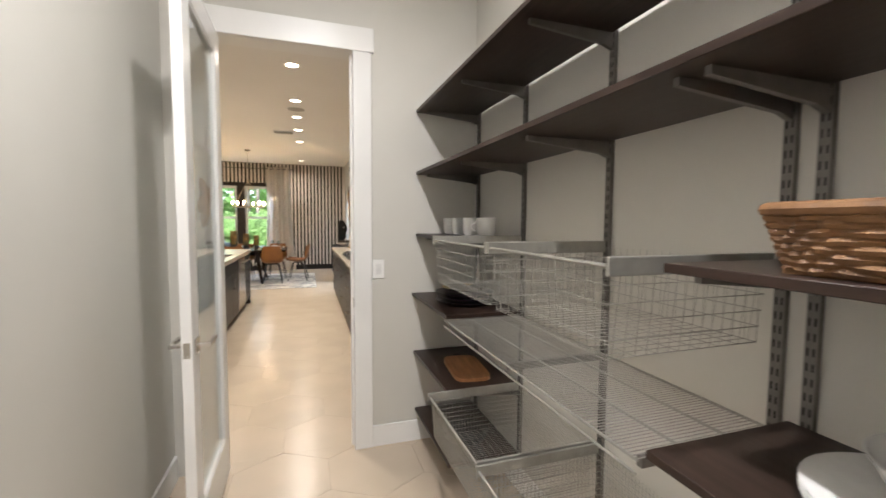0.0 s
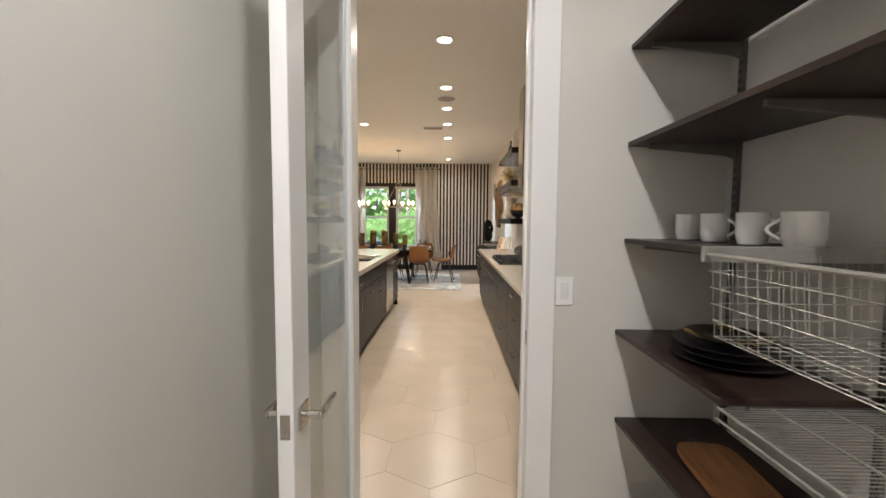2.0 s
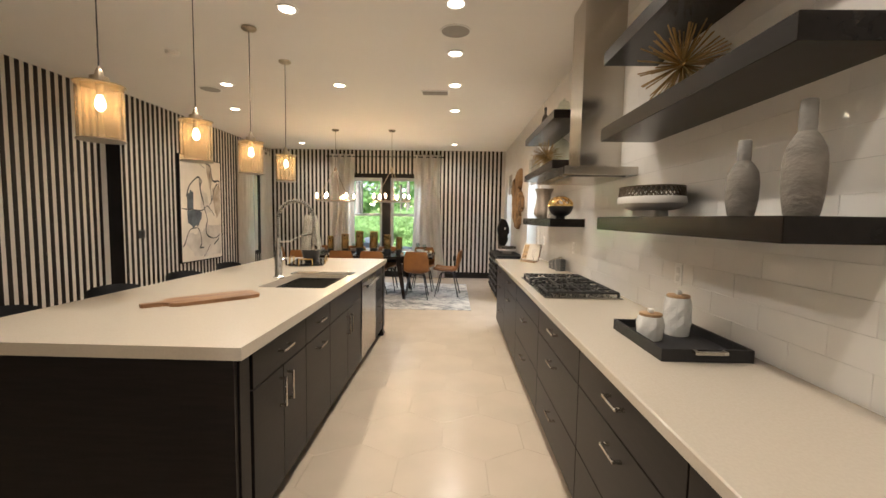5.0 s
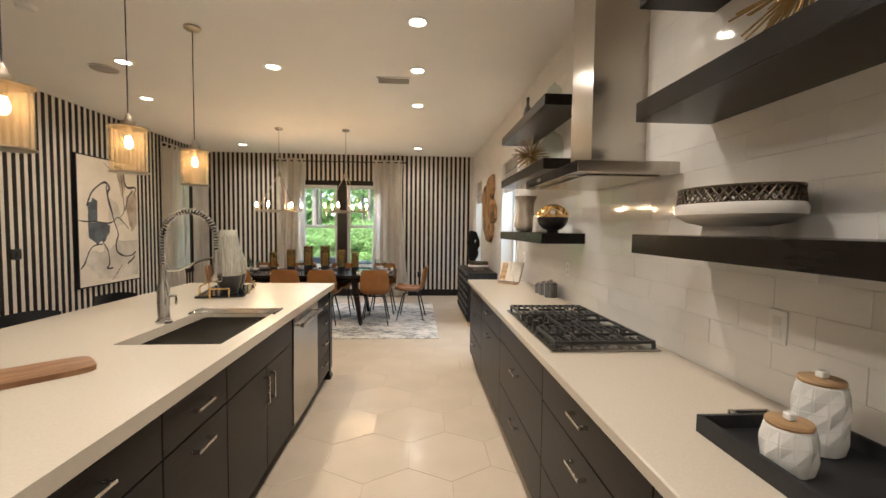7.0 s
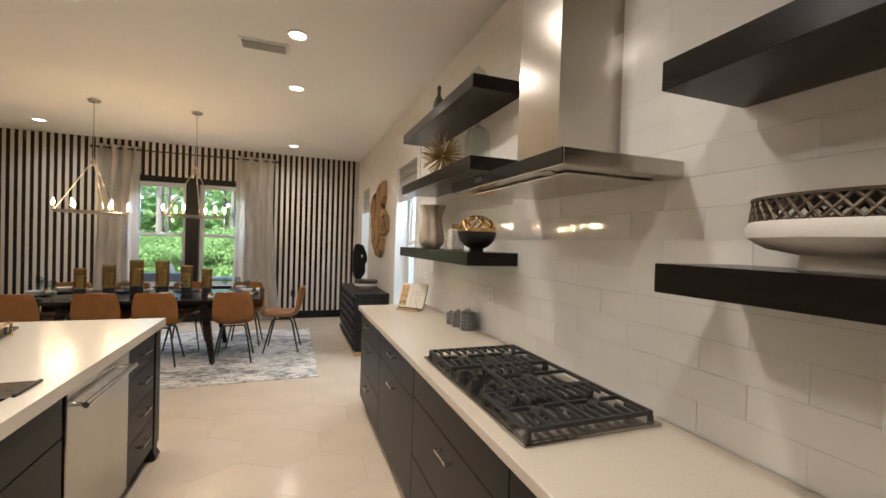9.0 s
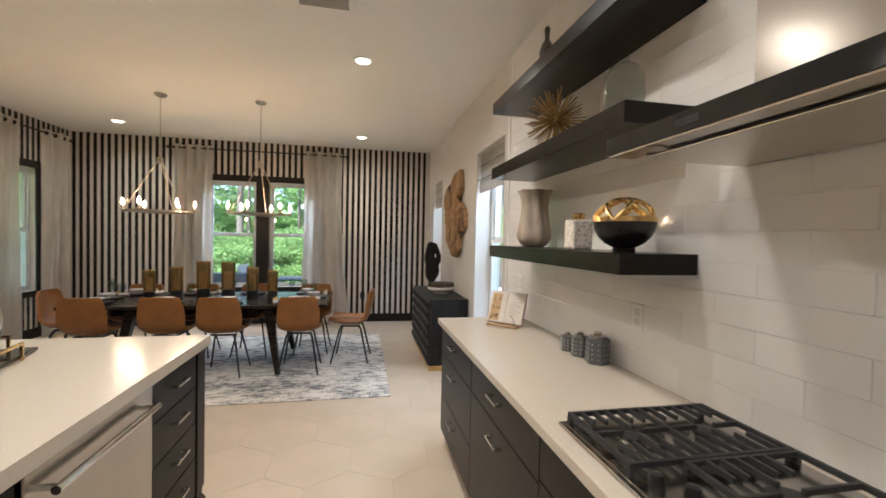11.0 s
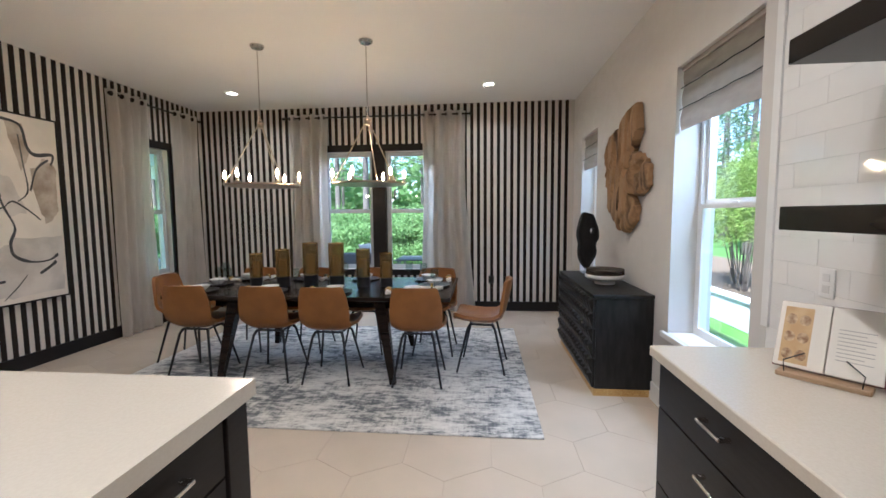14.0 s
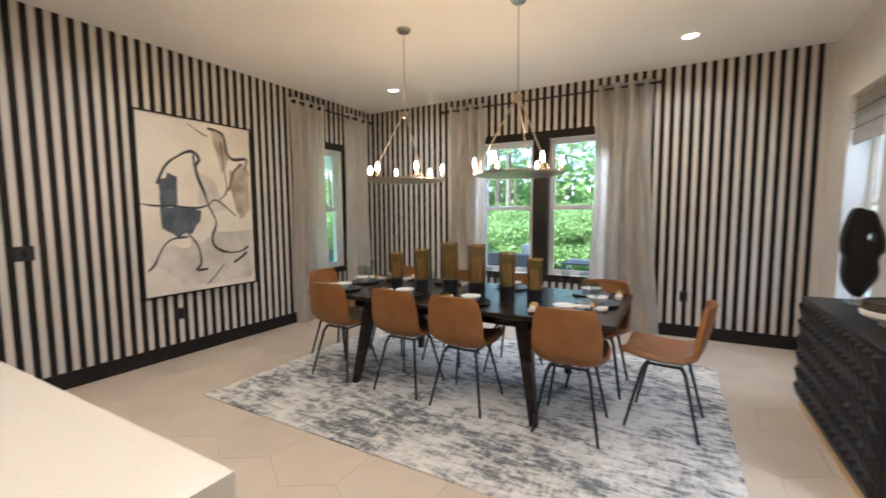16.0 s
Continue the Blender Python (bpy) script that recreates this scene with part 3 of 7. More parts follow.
# pendants over the island
MESHGOLD = mat("gold_wire_mesh", (0.58, 0.47, 0.30), 0.35, 1.0, scale=20)
PLATED = mat("champagne_nickel", (0.50, 0.43, 0.33), 0.3, 1.0, scale=20)


def gauzemat():
    """Fine woven wire: half open, and aglow with what shines through it."""
    m = bpy.data.materials.new("champagne_wire_gauze")
    m.use_nodes = True
    n, k = m.node_tree.nodes, m.node_tree.links
    n.remove(n["Principled BSDF"])
    tr, tl, df, mx, both = n.new("ShaderNodeBsdfTransparent"), n.new("ShaderNodeBsdfTranslucent"), n.new("ShaderNodeBsdfDiffuse"), n.new("ShaderNodeMixShader"), n.new("ShaderNodeMixShader")
    tc, mp, nz, mr = n.new("ShaderNodeTexCoord"), n.new("ShaderNodeMapping"), n.new("ShaderNodeTexNoise"), n.new("ShaderNodeMapRange")
    mp.inputs["Scale"].default_value = (90, 90, 6)
    k.new(tc.outputs["Object"], mp.inputs[0])
    k.new(mp.outputs[0], nz.inputs["Vector"])
    nz.inputs["Scale"].default_value = 1.0
    mr.inputs["To Min"].default_value, mr.inputs["To Max"].default_value = 0.14, 0.40
    k.new(nz.outputs["Fac"], mr.inputs[0])
    for q in (tl, df):
        q.inputs[0].default_value = (0.66, 0.55, 0.38, 1)
    tr.inputs[0].default_value = (1.0, 0.97, 0.90, 1)
    both.inputs[0].default_value = 0.45
    k.new(tl.outputs[0], both.inputs[1])
    k.new(df.outputs[0], both.inputs[2])
    k.new(mr.outputs[0], mx.inputs[0])
    k.new(tr.outputs[0], mx.inputs[1])
    k.new(both.outputs[0], mx.inputs[2])
    k.new(mx.outputs[0], n["Material Output"].inputs[0])
    return m


GAUZE = gauzemat()


def sleeve(r, z0, z1, n=40):
    bm = bmesh.new()
    lathe(bm, [(r, z0), (r, z1)], n)
    bmesh.ops.delete(bm, geom=[f for f in bm.faces if len(f.verts) > 4], context="FACES_ONLY")
    return bm


def pendant(x, y):
    p = thing("pendant_light", "cylinder pendant lamp with a gold mesh shade and lit bulb", "pendant lamp", (x, y, 1.81), "pendant lamps over the island")
    part("canopy", lathe(bmesh.new(), [(0.062, 1.239), (0.062, 1.225), (0.045, 1.212), (0.012, 1.205)], 24), PLATED, p)
    part("cord", tube(bmesh.new(), [(0, 0, 0.345), (0, 0, 1.21)], 0.0035, 6), BLACKMET, p)
    part("cap", lathe(bmesh.new(), [(0.040, 0.287), (0.040, 0.315), (0.020, 0.320), (0.016, 0.345), (0.006, 0.365)], 20), PLATED, p)
    part("top_rim", lathe(bmesh.new(), [(0.030, 0.279), (0.106, 0.273), (0.108, 0.278), (0.030, 0.286)], 40, closed=True), PLATED, p)
    part("bottom_rim", lathe(bmesh.new(), [(0.095, 0.0), (0.104, 0.001), (0.104, 0.006), (0.095, 0.006), (0.095, 0.0)], 40, closed=True), PLATED, p)
    part("mesh_shade", sleeve(0.098, 0.006, 0.273), GAUZE, p, "fine translucent champagne wire mesh")
    part("inner_mesh", sleeve(0.076, 0.02, 0.273), GAUZE, p, "inner sleeve of the same mesh")
    part("socket", lathe(bmesh.new(), [(0.017, 0.225), (0.018, 0.279)], 16), PLATED, p)
    part("bulb", lathe(bmesh.new(), [(0.006, 0.148), (0.018, 0.158), (0.024, 0.178), (0.020, 0.200), (0.012, 0.224)], 16), BULB, p, "glowing warm filament bulb")
    return p


PENDANT_Y = (7.18, 6.42, 5.645, 4.87)
p0 = pendant(-1.91, PENDANT_Y[0])
for y in PENDANT_Y[1:]:
    copy_thing(p0, pose(-1.91, y, 1.81))


# ---- dining end ----
def rugmat():
    """Worn ivory and slate weave, streaked along and across."""
    m = bpy.data.materials.new("distressed_rug")
    m.use_nodes = True
    n, k = m.node_tree.nodes, m.node_tree.links
    p = n["Principled BSDF"]
    p.inputs["Roughness"].default_value = 0.95
    tc = n.new("ShaderNodeTexCoord")
    total = None
    for sc, st, det, weight in ((1.4, (0.9, 1.3, 1), 3, 0.45), (11.0, (0.7, 1.6, 1), 14, 0.60), (26, (0.3, 1.8, 1), 4, 0.20), (26, (1.9, 0.35, 1), 4, 0.20)):
        mp, nz, ma = n.new("ShaderNodeMapping"), n.new("ShaderNodeTexNoise"), n.new("ShaderNodeMath")
        mp.inputs["Scale"].default_value = st
        nz.inputs["Scale"].default_value, nz.inputs["Detail"].default_value, nz.inputs["Roughness"].default_value = sc, det, 0.7
        nz.inputs["Distortion"].default_value = 0.4
        ma.operation = "MULTIPLY_ADD"
        ma.inputs[1].default_value, ma.inputs[2].default_value = weight, 0.0
        k.new(tc.outputs["Object"], mp.inputs[0])
        k.new(mp.outputs[0], nz.inputs["Vector"])
        k.new(nz.outputs["Fac"], ma.inputs[0])
        if total:
            k.new(total, ma.inputs[2])
        total = ma.outputs[0]
    rp, mr = n.new("ShaderNodeValToRGB"), n.new("ShaderNodeMapRange")
    mr.inputs["From Min"].default_value, mr.inputs["From Max"].default_value = 0.63, 0.835
    k.new(total, mr.inputs[0])
    e = rp.color_ramp.elements
    e[0].position, e[0].color = 0.0, (0.12, 0.124, 0.127, 1)
    e[1].position, e[1].color = 0.85, (0.66, 0.63, 0.575, 1)
    for pos, col in ((0.2, (0.235, 0.238, 0.235, 1)), (0.34, (0.36, 0.345, 0.315, 1)), (0.48, (0.50, 0.48, 0.44, 1)), (0.66, (0.57, 0.545, 0.50, 1))):
        e.new(pos).color = col
    k.new(mr.outputs[0], rp.inputs[0])
    k.new(rp.outputs[0], p.inputs["Base Color"])
    bn = n.new("ShaderNodeBump")
    bn.inputs["Strength"].default_value, bn.inputs["Distance"].default_value = 0.5, 0.006
    k.new(total, bn.inputs["Height"])
    k.new(bn.outputs[0], p.inputs["Normal"])
    return m


RUG = rugmat()
solid("area_rug", boxm(-1.8, -1.285, 0, 1.8, 1.285, 0.012, bevel=0.004), RUG, "large distressed grey and ivory abstract rug under the dining table", "rug", (-1.63, 10.525, 0))

tb = thing("dining_table", "long dark espresso dining table with splayed tapered legs", "table", (-1.755, 10.535, 0.012))
part("tabletop", boxm(-1.27, -0.56, 0.715, 1.27, 0.56, 0.75, bevel=0.006), TABLEWOOD, tb)
for s in (-1, 1):
    part("apron", boxm(-0.86, s * 0.40 - 0.012, 0.63, 0.86, s * 0.40 + 0.012, 0.714), TABLEWOOD, tb)
for sx in (-1, 1):
    for sy in (-1, 1):
        bm = bmesh.new()
        vs = box(bm, -0.045, -0.045, 0, 0.045, 0.045, 0.714)
        for v in vs:
            k = v.co.z / 0.714
            w = 0.55 + 0.55 * k
            v.co.x = v.co.x * w + sx * (0.775 - 0.12 * k)
            v.co.y = v.co.y * w + sy * (0.52 - 0.10 * k)
        part("leg", bm, TABLEWOOD, tb)


def chair_shell():
    """The moulded seat and back of a dining chair that faces +y."""
    prof = [(0.245, 0.462), (0.235, 0.475), (0.15, 0.458), (0.0, 0.445), (-0.12, 0.452), (-0.185, 0.49), (-0.22, 0.56), (-0.245, 0.66), (-0.265, 0.76), (-0.275, 0.83), (-0.277, 0.845)]
    width = [0.185, 0.20, 0.232, 0.238, 0.225, 0.215, 0.218, 0.218, 0.205, 0.185, 0.165]
    bm = bmesh.new()
    rows = []
    m = 10
    for (y, z), w in zip(prof, width):
        row = []
        back = max(0, min(1, (z - 0.47) / 0.2)) if y < 0 else 0
        for j in range(m + 1):
            u = -1 + 2 * j / m
            c = u * u
            row.append(bm.verts.new((u * w, y + 0.045 * c * back, z + 0.05 * c * c * (1 - back))))
        rows.append(row)
    fs = []
    for a, b in zip(rows, rows[1:]):
        for j in range(m):
            f = bm.faces.new((a[j], a[j + 1], b[j + 1], b[j]))
            f.smooth = True
            fs.append(f)
    bmesh.ops.recalc_face_normals(bm, faces=bm.faces)
    bmesh.ops.solidify(bm, geom=fs, thickness=0.028)
    for f in bm.faces:
        f.smooth = True
    return bm


def dining_chair(x, y, rz):
    c = thing("dining_chair", "cognac leather shell dining chair with black metal legs", "chair", (x, y, 0.012), "chairs round the dining table", rz=rz)
    part("seat_shell", chair_shell(), LEATHER, c, "stitched cognac leather shell")
    bm = bmesh.new()
    for s in (-1, 1):
        tube(bm, [(s * 0.115, 0.10, 0.428), (s * 0.115, -0.10, 0.428)], 0.010, 8)
        tube(bm, [(-0.115, s * 0.095, 0.428), (0.115, s * 0.095, 0.428)], 0.010, 8)
    part("seat_frame", bm, BLACKMET, c)
    for sx in (-1, 1):
        for sy in (-1, 1):
            part("leg", tube(bmesh.new(), [(sx * 0.115, sy * 0.10, 0.43), (sx * 0.135, sy * 0.125, 0.39), (sx * 0.205, sy * 0.215, 0.0)], 0.014, 8, 0.009), BLACKMET, c)
    return c


ch0 = dining_chair(-2.785, 10.175, 0)
for x, y, rz in ((-2.09, 10.175, 0), (-1.545, 10.15, 0), (-0.77, 10.15, 1), (-0.22, 10.49, 84), (-3.21, 10.57, -86),
                 (-2.75, 10.93, 180), (-2.10, 10.93, 180), (-1.45, 10.93, 180), (-0.72, 10.93, 178)):
    copy_thing(ch0, pose(x, y, 0.012, 0, 0, rz))

# ---- windows ----
def sash_window(name, w, h, frame_mat, at, rz, label, casing=None, cas_w=0.1):
    """A double-hung window in an opening, glass in the xz plane, room at -y."""
    wd = thing(name, label, "window", at, kind="structure", rz=rz)
    f = 0.035
    bm = bmesh.new()
    for x in (-w / 2, w / 2 - f):
        box(bm, x, -0.02, 0, x + f, 0.05, h)
    for z in (0, h - f):
        box(bm, -w / 2 + f, -0.02, z, w / 2 - f, 0.05, z + f)
    part("window_frame", bm, frame_mat, wd)
    for z0, z1, yy in ((f, h * 0.5, -0.01), (h * 0.5, h - f, 0.02)):
        s = 0.03
        bm = bmesh.new()
        for x in (-w / 2 + f, w / 2 - f - s):
            box(bm, x, yy - 0.012, z0, x + s, yy + 0.012, z1)
        for z in (z0, z1 - s):
            box(bm, -w / 2 + f + s, yy - 0.012, z, w / 2 - f - s, yy + 0.012, z + s)
        part("sash", bm, frame_mat, wd)
        part("pane", boxm(-w / 2 + f + s, yy - 0.002, z0 + s, w / 2 - f - s, yy + 0.002, z1 - s), PANE, wd).visible_shadow = False
    part("latch", boxm(-0.03, -0.035, h * 0.5 - 0.002, 0.03, -0.022, h * 0.5 + 0.014, bevel=0.003), frame_mat, wd)
    return wd


GREYFRAME = mat("grey_window_frame", (0.52, 0.55, 0.57), 0.4)
x0, x1, z0, z1 = BW
sash_window("window_1", -1.86 - x0, z1 - z0, GREYFRAME, ((x0 - 1.86) / 2, B + 0.09, z0), 0, "double-hung window in the striped end wall")
sash_window("window_2", x1 + 1.66, z1 - z0, GREYFRAME, ((x1 - 1.66) / 2, B + 0.09, z0), 0, "double-hung window in the striped end wall")
structure("window_mullion", boxm(-1.86, B - 0.02, z0, -1.66, B + 0.15, z1), BLACKTRIM, "wide black post between two windows", "trim")
bm = bmesh.new()
box(bm, x0 - 0.1, B - 0.022, z1, x1 + 0.1, B - 0.001, z1 + 0.1)
box(bm, x0 - 0.1, B - 0.022, z0 - 0.09, x1 + 0.1, B - 0.001, z0)
box(bm, x0 - 0.1, B - 0.022, z0, x0, B - 0.001, z1)
box(bm, x1, B - 0.022, z0, x1 + 0.1, B - 0.001, z1)
structure("window_trim", bm, BLACKTRIM, "flat black window casing", "trim")
y0, y1, z0, z1 = LW
sash_window("window_3", y1 - y0, z1 - z0, GREYFRAME, (L - 0.09, (y0 + y1) / 2, z0), 90, "narrow double-hung window in the striped side wall")
bm = bmesh.new()
box(bm, L + 0.001, y0 - 0.1, z1, L + 0.022, y1 + 0.12, z1 + 0.1)
box(bm, L + 0.001, y0 - 0.1, z0 - 0.08, L + 0.022, y1 + 0.12, z0)
box(bm, L + 0.001, y0 - 0.1, z0, L + 0.022, y0, z1)
box(bm, L + 0.001, y1, z0, L + 0.022, y1 + 0.12, z1)
structure("window_trim", bm, BLACKTRIM, "flat black window casing", "trim")
for i, (y0, y1, z0, z1) in enumerate((RW1, RW2)):
    sash_window(f"window_{4 + i}", y1 - y0, z1 - z0, GREYFRAME if i == 9 else WHITE, (W + 0.19, (y0 + y1) / 2, z0), -90, "white double-hung window in a deep white reveal")
    structure("window_stool", boxm(W - 0.03, y0 - 0.06, z0 - 0.03, W - 0.001, y1 + 0.06, z0 + 0.012, bevel=0.003), WHITE, "white painted window stool", "trim")
    structure("window_sill", boxm(W, y0 + 0.001, z0 - 0.01, W + 0.17, y1 - 0.001, z0 + 0.012), WHITE, "white painted window sill", "trim")

# ---- curtains ----
def curtain(name, x0, x1, top, at, rz, folds=4, flare=0.0):
    """A pleated grommet curtain, hanging along local x."""
    n, rows = folds * 12, 14
    bm = bmesh.new()
    grid = []
    for r in range(rows + 1):
        k = r / rows
        z = top + (0.012 - top) * k
        row = []
        for i in range(n + 1):
            u = i / n
            x = x0 + (x1 - x0) * u
            x += (0.02 * math.sin(3 * u + 5 * k) + flare * k * k * u)
            y = 0.045 * math.cos(2 * math.pi * folds * u) * (1 - 0.25 * k) + 0.012 * math.sin(9 * u + 4 * k)
            row.append(bm.verts.new((x, y, z)))
        grid.append(row)
    for a, b in zip(grid, grid[1:]):
        for i in range(n):
            f = bm.faces.new((a[i], a[i + 1], b[i + 1], b[i]))
            f.smooth = True
    bmesh.ops.solidify(bm, geom=list(bm.faces), thickness=0.004)
    for f in bm.faces:
        f.smooth = True
    c = thing("curtain", "floor-length pale grey linen grommet curtain hanging in folds", "curtain", at, "curtains", rz=rz)
    part("panel", bm, LINEN, c)
    for i in range(folds * 2):
        u = (i + 0.5) / (folds * 2)
        bm = bmesh.new()
        lathe(bm, [(0.020, -0.003), (0.028, -0.003), (0.028, 0.003), (0.020, 0.003), (0.020, -0.003)], 14, closed=True)
        bmesh.ops.rotate(bm, verts=bm.verts, cent=(0, 0, 0), matrix=Matrix.Rotation(radians(90), 3, "Y"))
        part("grommet", bm, BLACKMET, c, at=(x0 + (x1 - x0) * u, 0, top - 0.05))
    return c


CB, CL = B - 0.10, L + 0.10
curtain("c", -0.30, 0.30, 2.93, (-2.81, CB, 0), 0, 4)
curtain("c", -0.32, 0.32, 2.93, (-0.78, CB, 0), 0, 4, 0.12)
curtain("c", -0.29, 0.29, 2.92, (CL, 11.44, 0), 90, 4)
curtain("c", -0.26, 0.26, 2.92, (CL, 12.40, 0), 90, 3)


def curtain_rod(length, at, rz):
    r = thing("curtain_rod", "thin black metal curtain rod with round end caps", "curtain rod", at, rz=rz)
    part("rod", tube(bmesh.new(), [(-length / 2, 0, 0), (length / 2, 0, 0)], 0.011, 10), BLACKMET, r)
    for s in (-1, 1):
        bm = bmesh.new()
        bmesh.ops.create_uvsphere(bm, u_segments=12, v_segments=8, radius=0.022, matrix=Matrix.Translation((s * (length / 2 + 0.012), 0, 0)))
        part("finial", bm, BLACKMET, r)
        part("bracket", boxm(s * (length / 2 - 0.06) - 0.006, 0.0, -0.008, s * (length / 2 - 0.06) + 0.006, 0.099, 0.008), BLACKMET, r)


curtain_rod(2.75, (-1.78, CB, 2.88), 0)
curtain_rod(1.50, (CL, 11.93, 2.87), 90)


# ---- chandeliers ----
ANTIQUE = mat("antique_brass", (0.46, 0.38, 0.29), 0.3, 1.0, scale=15)


def chandelier(x, y):
    c = thing("chandelier", "ring chandelier with six lit candle bulbs on thin rods", "chandelier", (x, y, 1.72), "chandeliers over the dining table")
    part("canopy", lathe(bmesh.new(), [(0.065, 1.329), (0.065, 1.318), (0.05, 1.30), (0.012, 1.295)], 24), NICKEL, c)
    part("stem", tube(bmesh.new(), [(0, 0, 0.62), (0, 0, 1.30)], 0.006, 8), NICKEL, c)
    part("hub", lathe(bmesh.new(), [(0.012, 0.56), (0.03, 0.57), (0.03, 0.60), (0.035, 0.605), (0.035, 0.615), (0.014, 0.63), (0.014, 0.65)], 18), ANTIQUE, c)
    R = 0.335
    part("ring", lathe(bmesh.new(), [(R - 0.006, 0.010), (R + 0.006, 0.010), (R + 0.006, 0.027), (R - 0.006, 0.027), (R - 0.006, 0.010)], 48, closed=True), ANTIQUE, c)
    for i in range(3):
        a = radians(90 + 120 * i)
        part("rod", tube(bmesh.new(), [(R * math.cos(a), R * math.sin(a), 0.014), (0.02 * math.cos(a), 0.02 * math.sin(a), 0.59)], 0.006, 8), ANTIQUE, c)
    for i in range(6):
        a = radians(20 + 60 * i)
        o = (R * math.cos(a), R * math.sin(a), 0)
        s = part("candle_sleeve", lathe(bmesh.new(), [(0.028, 0.028), (0.032, 0.036), (0.013, 0.042), (0.013, 0.080)], 14, o), ANTIQUE, c)
        part("bulb", lathe(bmesh.new(), [(0.006, 0.080), (0.011, 0.095), (0.0125, 0.112), (0.008, 0.135), (0.002, 0.152)], 12, o), CANDLEBULB, s, "glowing candle bulb")
    return c


chandelier(-2.34, 10.53)
chandelier(-1.29, 10.53)

# ---- on the dining table ----
TZ = 0.762
CANDLEWAX = mat("ivory_candle_wax", (0.62, 0.50, 0.30), 0.5, scale=10)


def ambermat():
    """Amber-tinted glass, seen through but partly clouded by its fine mesh."""
    m = bpy.data.materials.new("amber_mesh_glass")
    m.use_nodes = True
    n, k = m.node_tree.nodes, m.node_tree.links
    p = n["Principled BSDF"]
    p.inputs["Base Color"].default_value = (0.42, 0.30, 0.14, 1)
    p.inputs["Metallic"].default_value, p.inputs["Roughness"].default_value = 0.4, 0.2
    tc, nz, mr, tr, mx = n.new("ShaderNodeTexCoord"), n.new("ShaderNodeTexNoise"), n.new("ShaderNodeMapRange"), n.new("ShaderNodeBsdfTransparent"), n.new("ShaderNodeMixShader")
    nz.inputs["Scale"].default_value = 18
    mr.inputs["To Min"].default_value, mr.inputs["To Max"].default_value = 0.22, 0.5
    tr.inputs[0].default_value = (0.80, 0.66, 0.42, 1)
    k.new(tc.outputs["Object"], nz.inputs["Vector"])
    k.new(nz.outputs["Fac"], mr.inputs[0])
    k.new(mr.outputs[0], mx.inputs[0])
    k.new(tr.outputs[0], mx.inputs[1])
    k.new(p.outputs[0], mx.inputs[2])
    k.new(mx.outputs[0], n["Material Output"].inputs[0])
    return m


HOLDER = ambermat()
for x, top, r in ((-2.43, 1.08, 0.06), (-2.15, 1.12, 0.066), (-1.89, 1.18, 0.073), (-1.61, 1.18, 0.073), (-1.36, 1.12, 0.066), (-1.14, 1.08, 0.06)):
    c = thing("candle_holder", "cylinder candle holder with amber mesh glass on a black base", "candle holder", (x, 10.5 + 0.03 * math.sin(9 * x), TZ), "candle holders on the table")
    h = top - TZ
    part("base", lathe(bmesh.new(), [(r * 0.95, 0), (r * 0.95, h * 0.26), (r * 0.8, h * 0.27)], 24), BLACKCER, c)
    part("cylinder", lathe(bmesh.new(), [(r, h * 0.27), (r, h), (r - 0.004, h), (r - 0.004, h * 0.3), (0.0, h * 0.3)], 28), HOLDER, c, "amber gold mesh glass")
    part("candle", lathe(bmesh.new(), [(r * 0.55, h * 0.302), (r * 0.56, h * 0.72), (r * 0.5, h * 0.74), (0.0, h * 0.735)], 20), CANDLEWAX, c, "ivory pillar candle")
    part("rim", lathe(bmesh.new(), [(r - 0.002, h - 0.004), (r + 0.003, h - 0.004), (r + 0.003, h + 0.003), (r - 0.002, h + 0.003), (r - 0.002, h - 0.004)], 28, closed=True), GOLD, c)

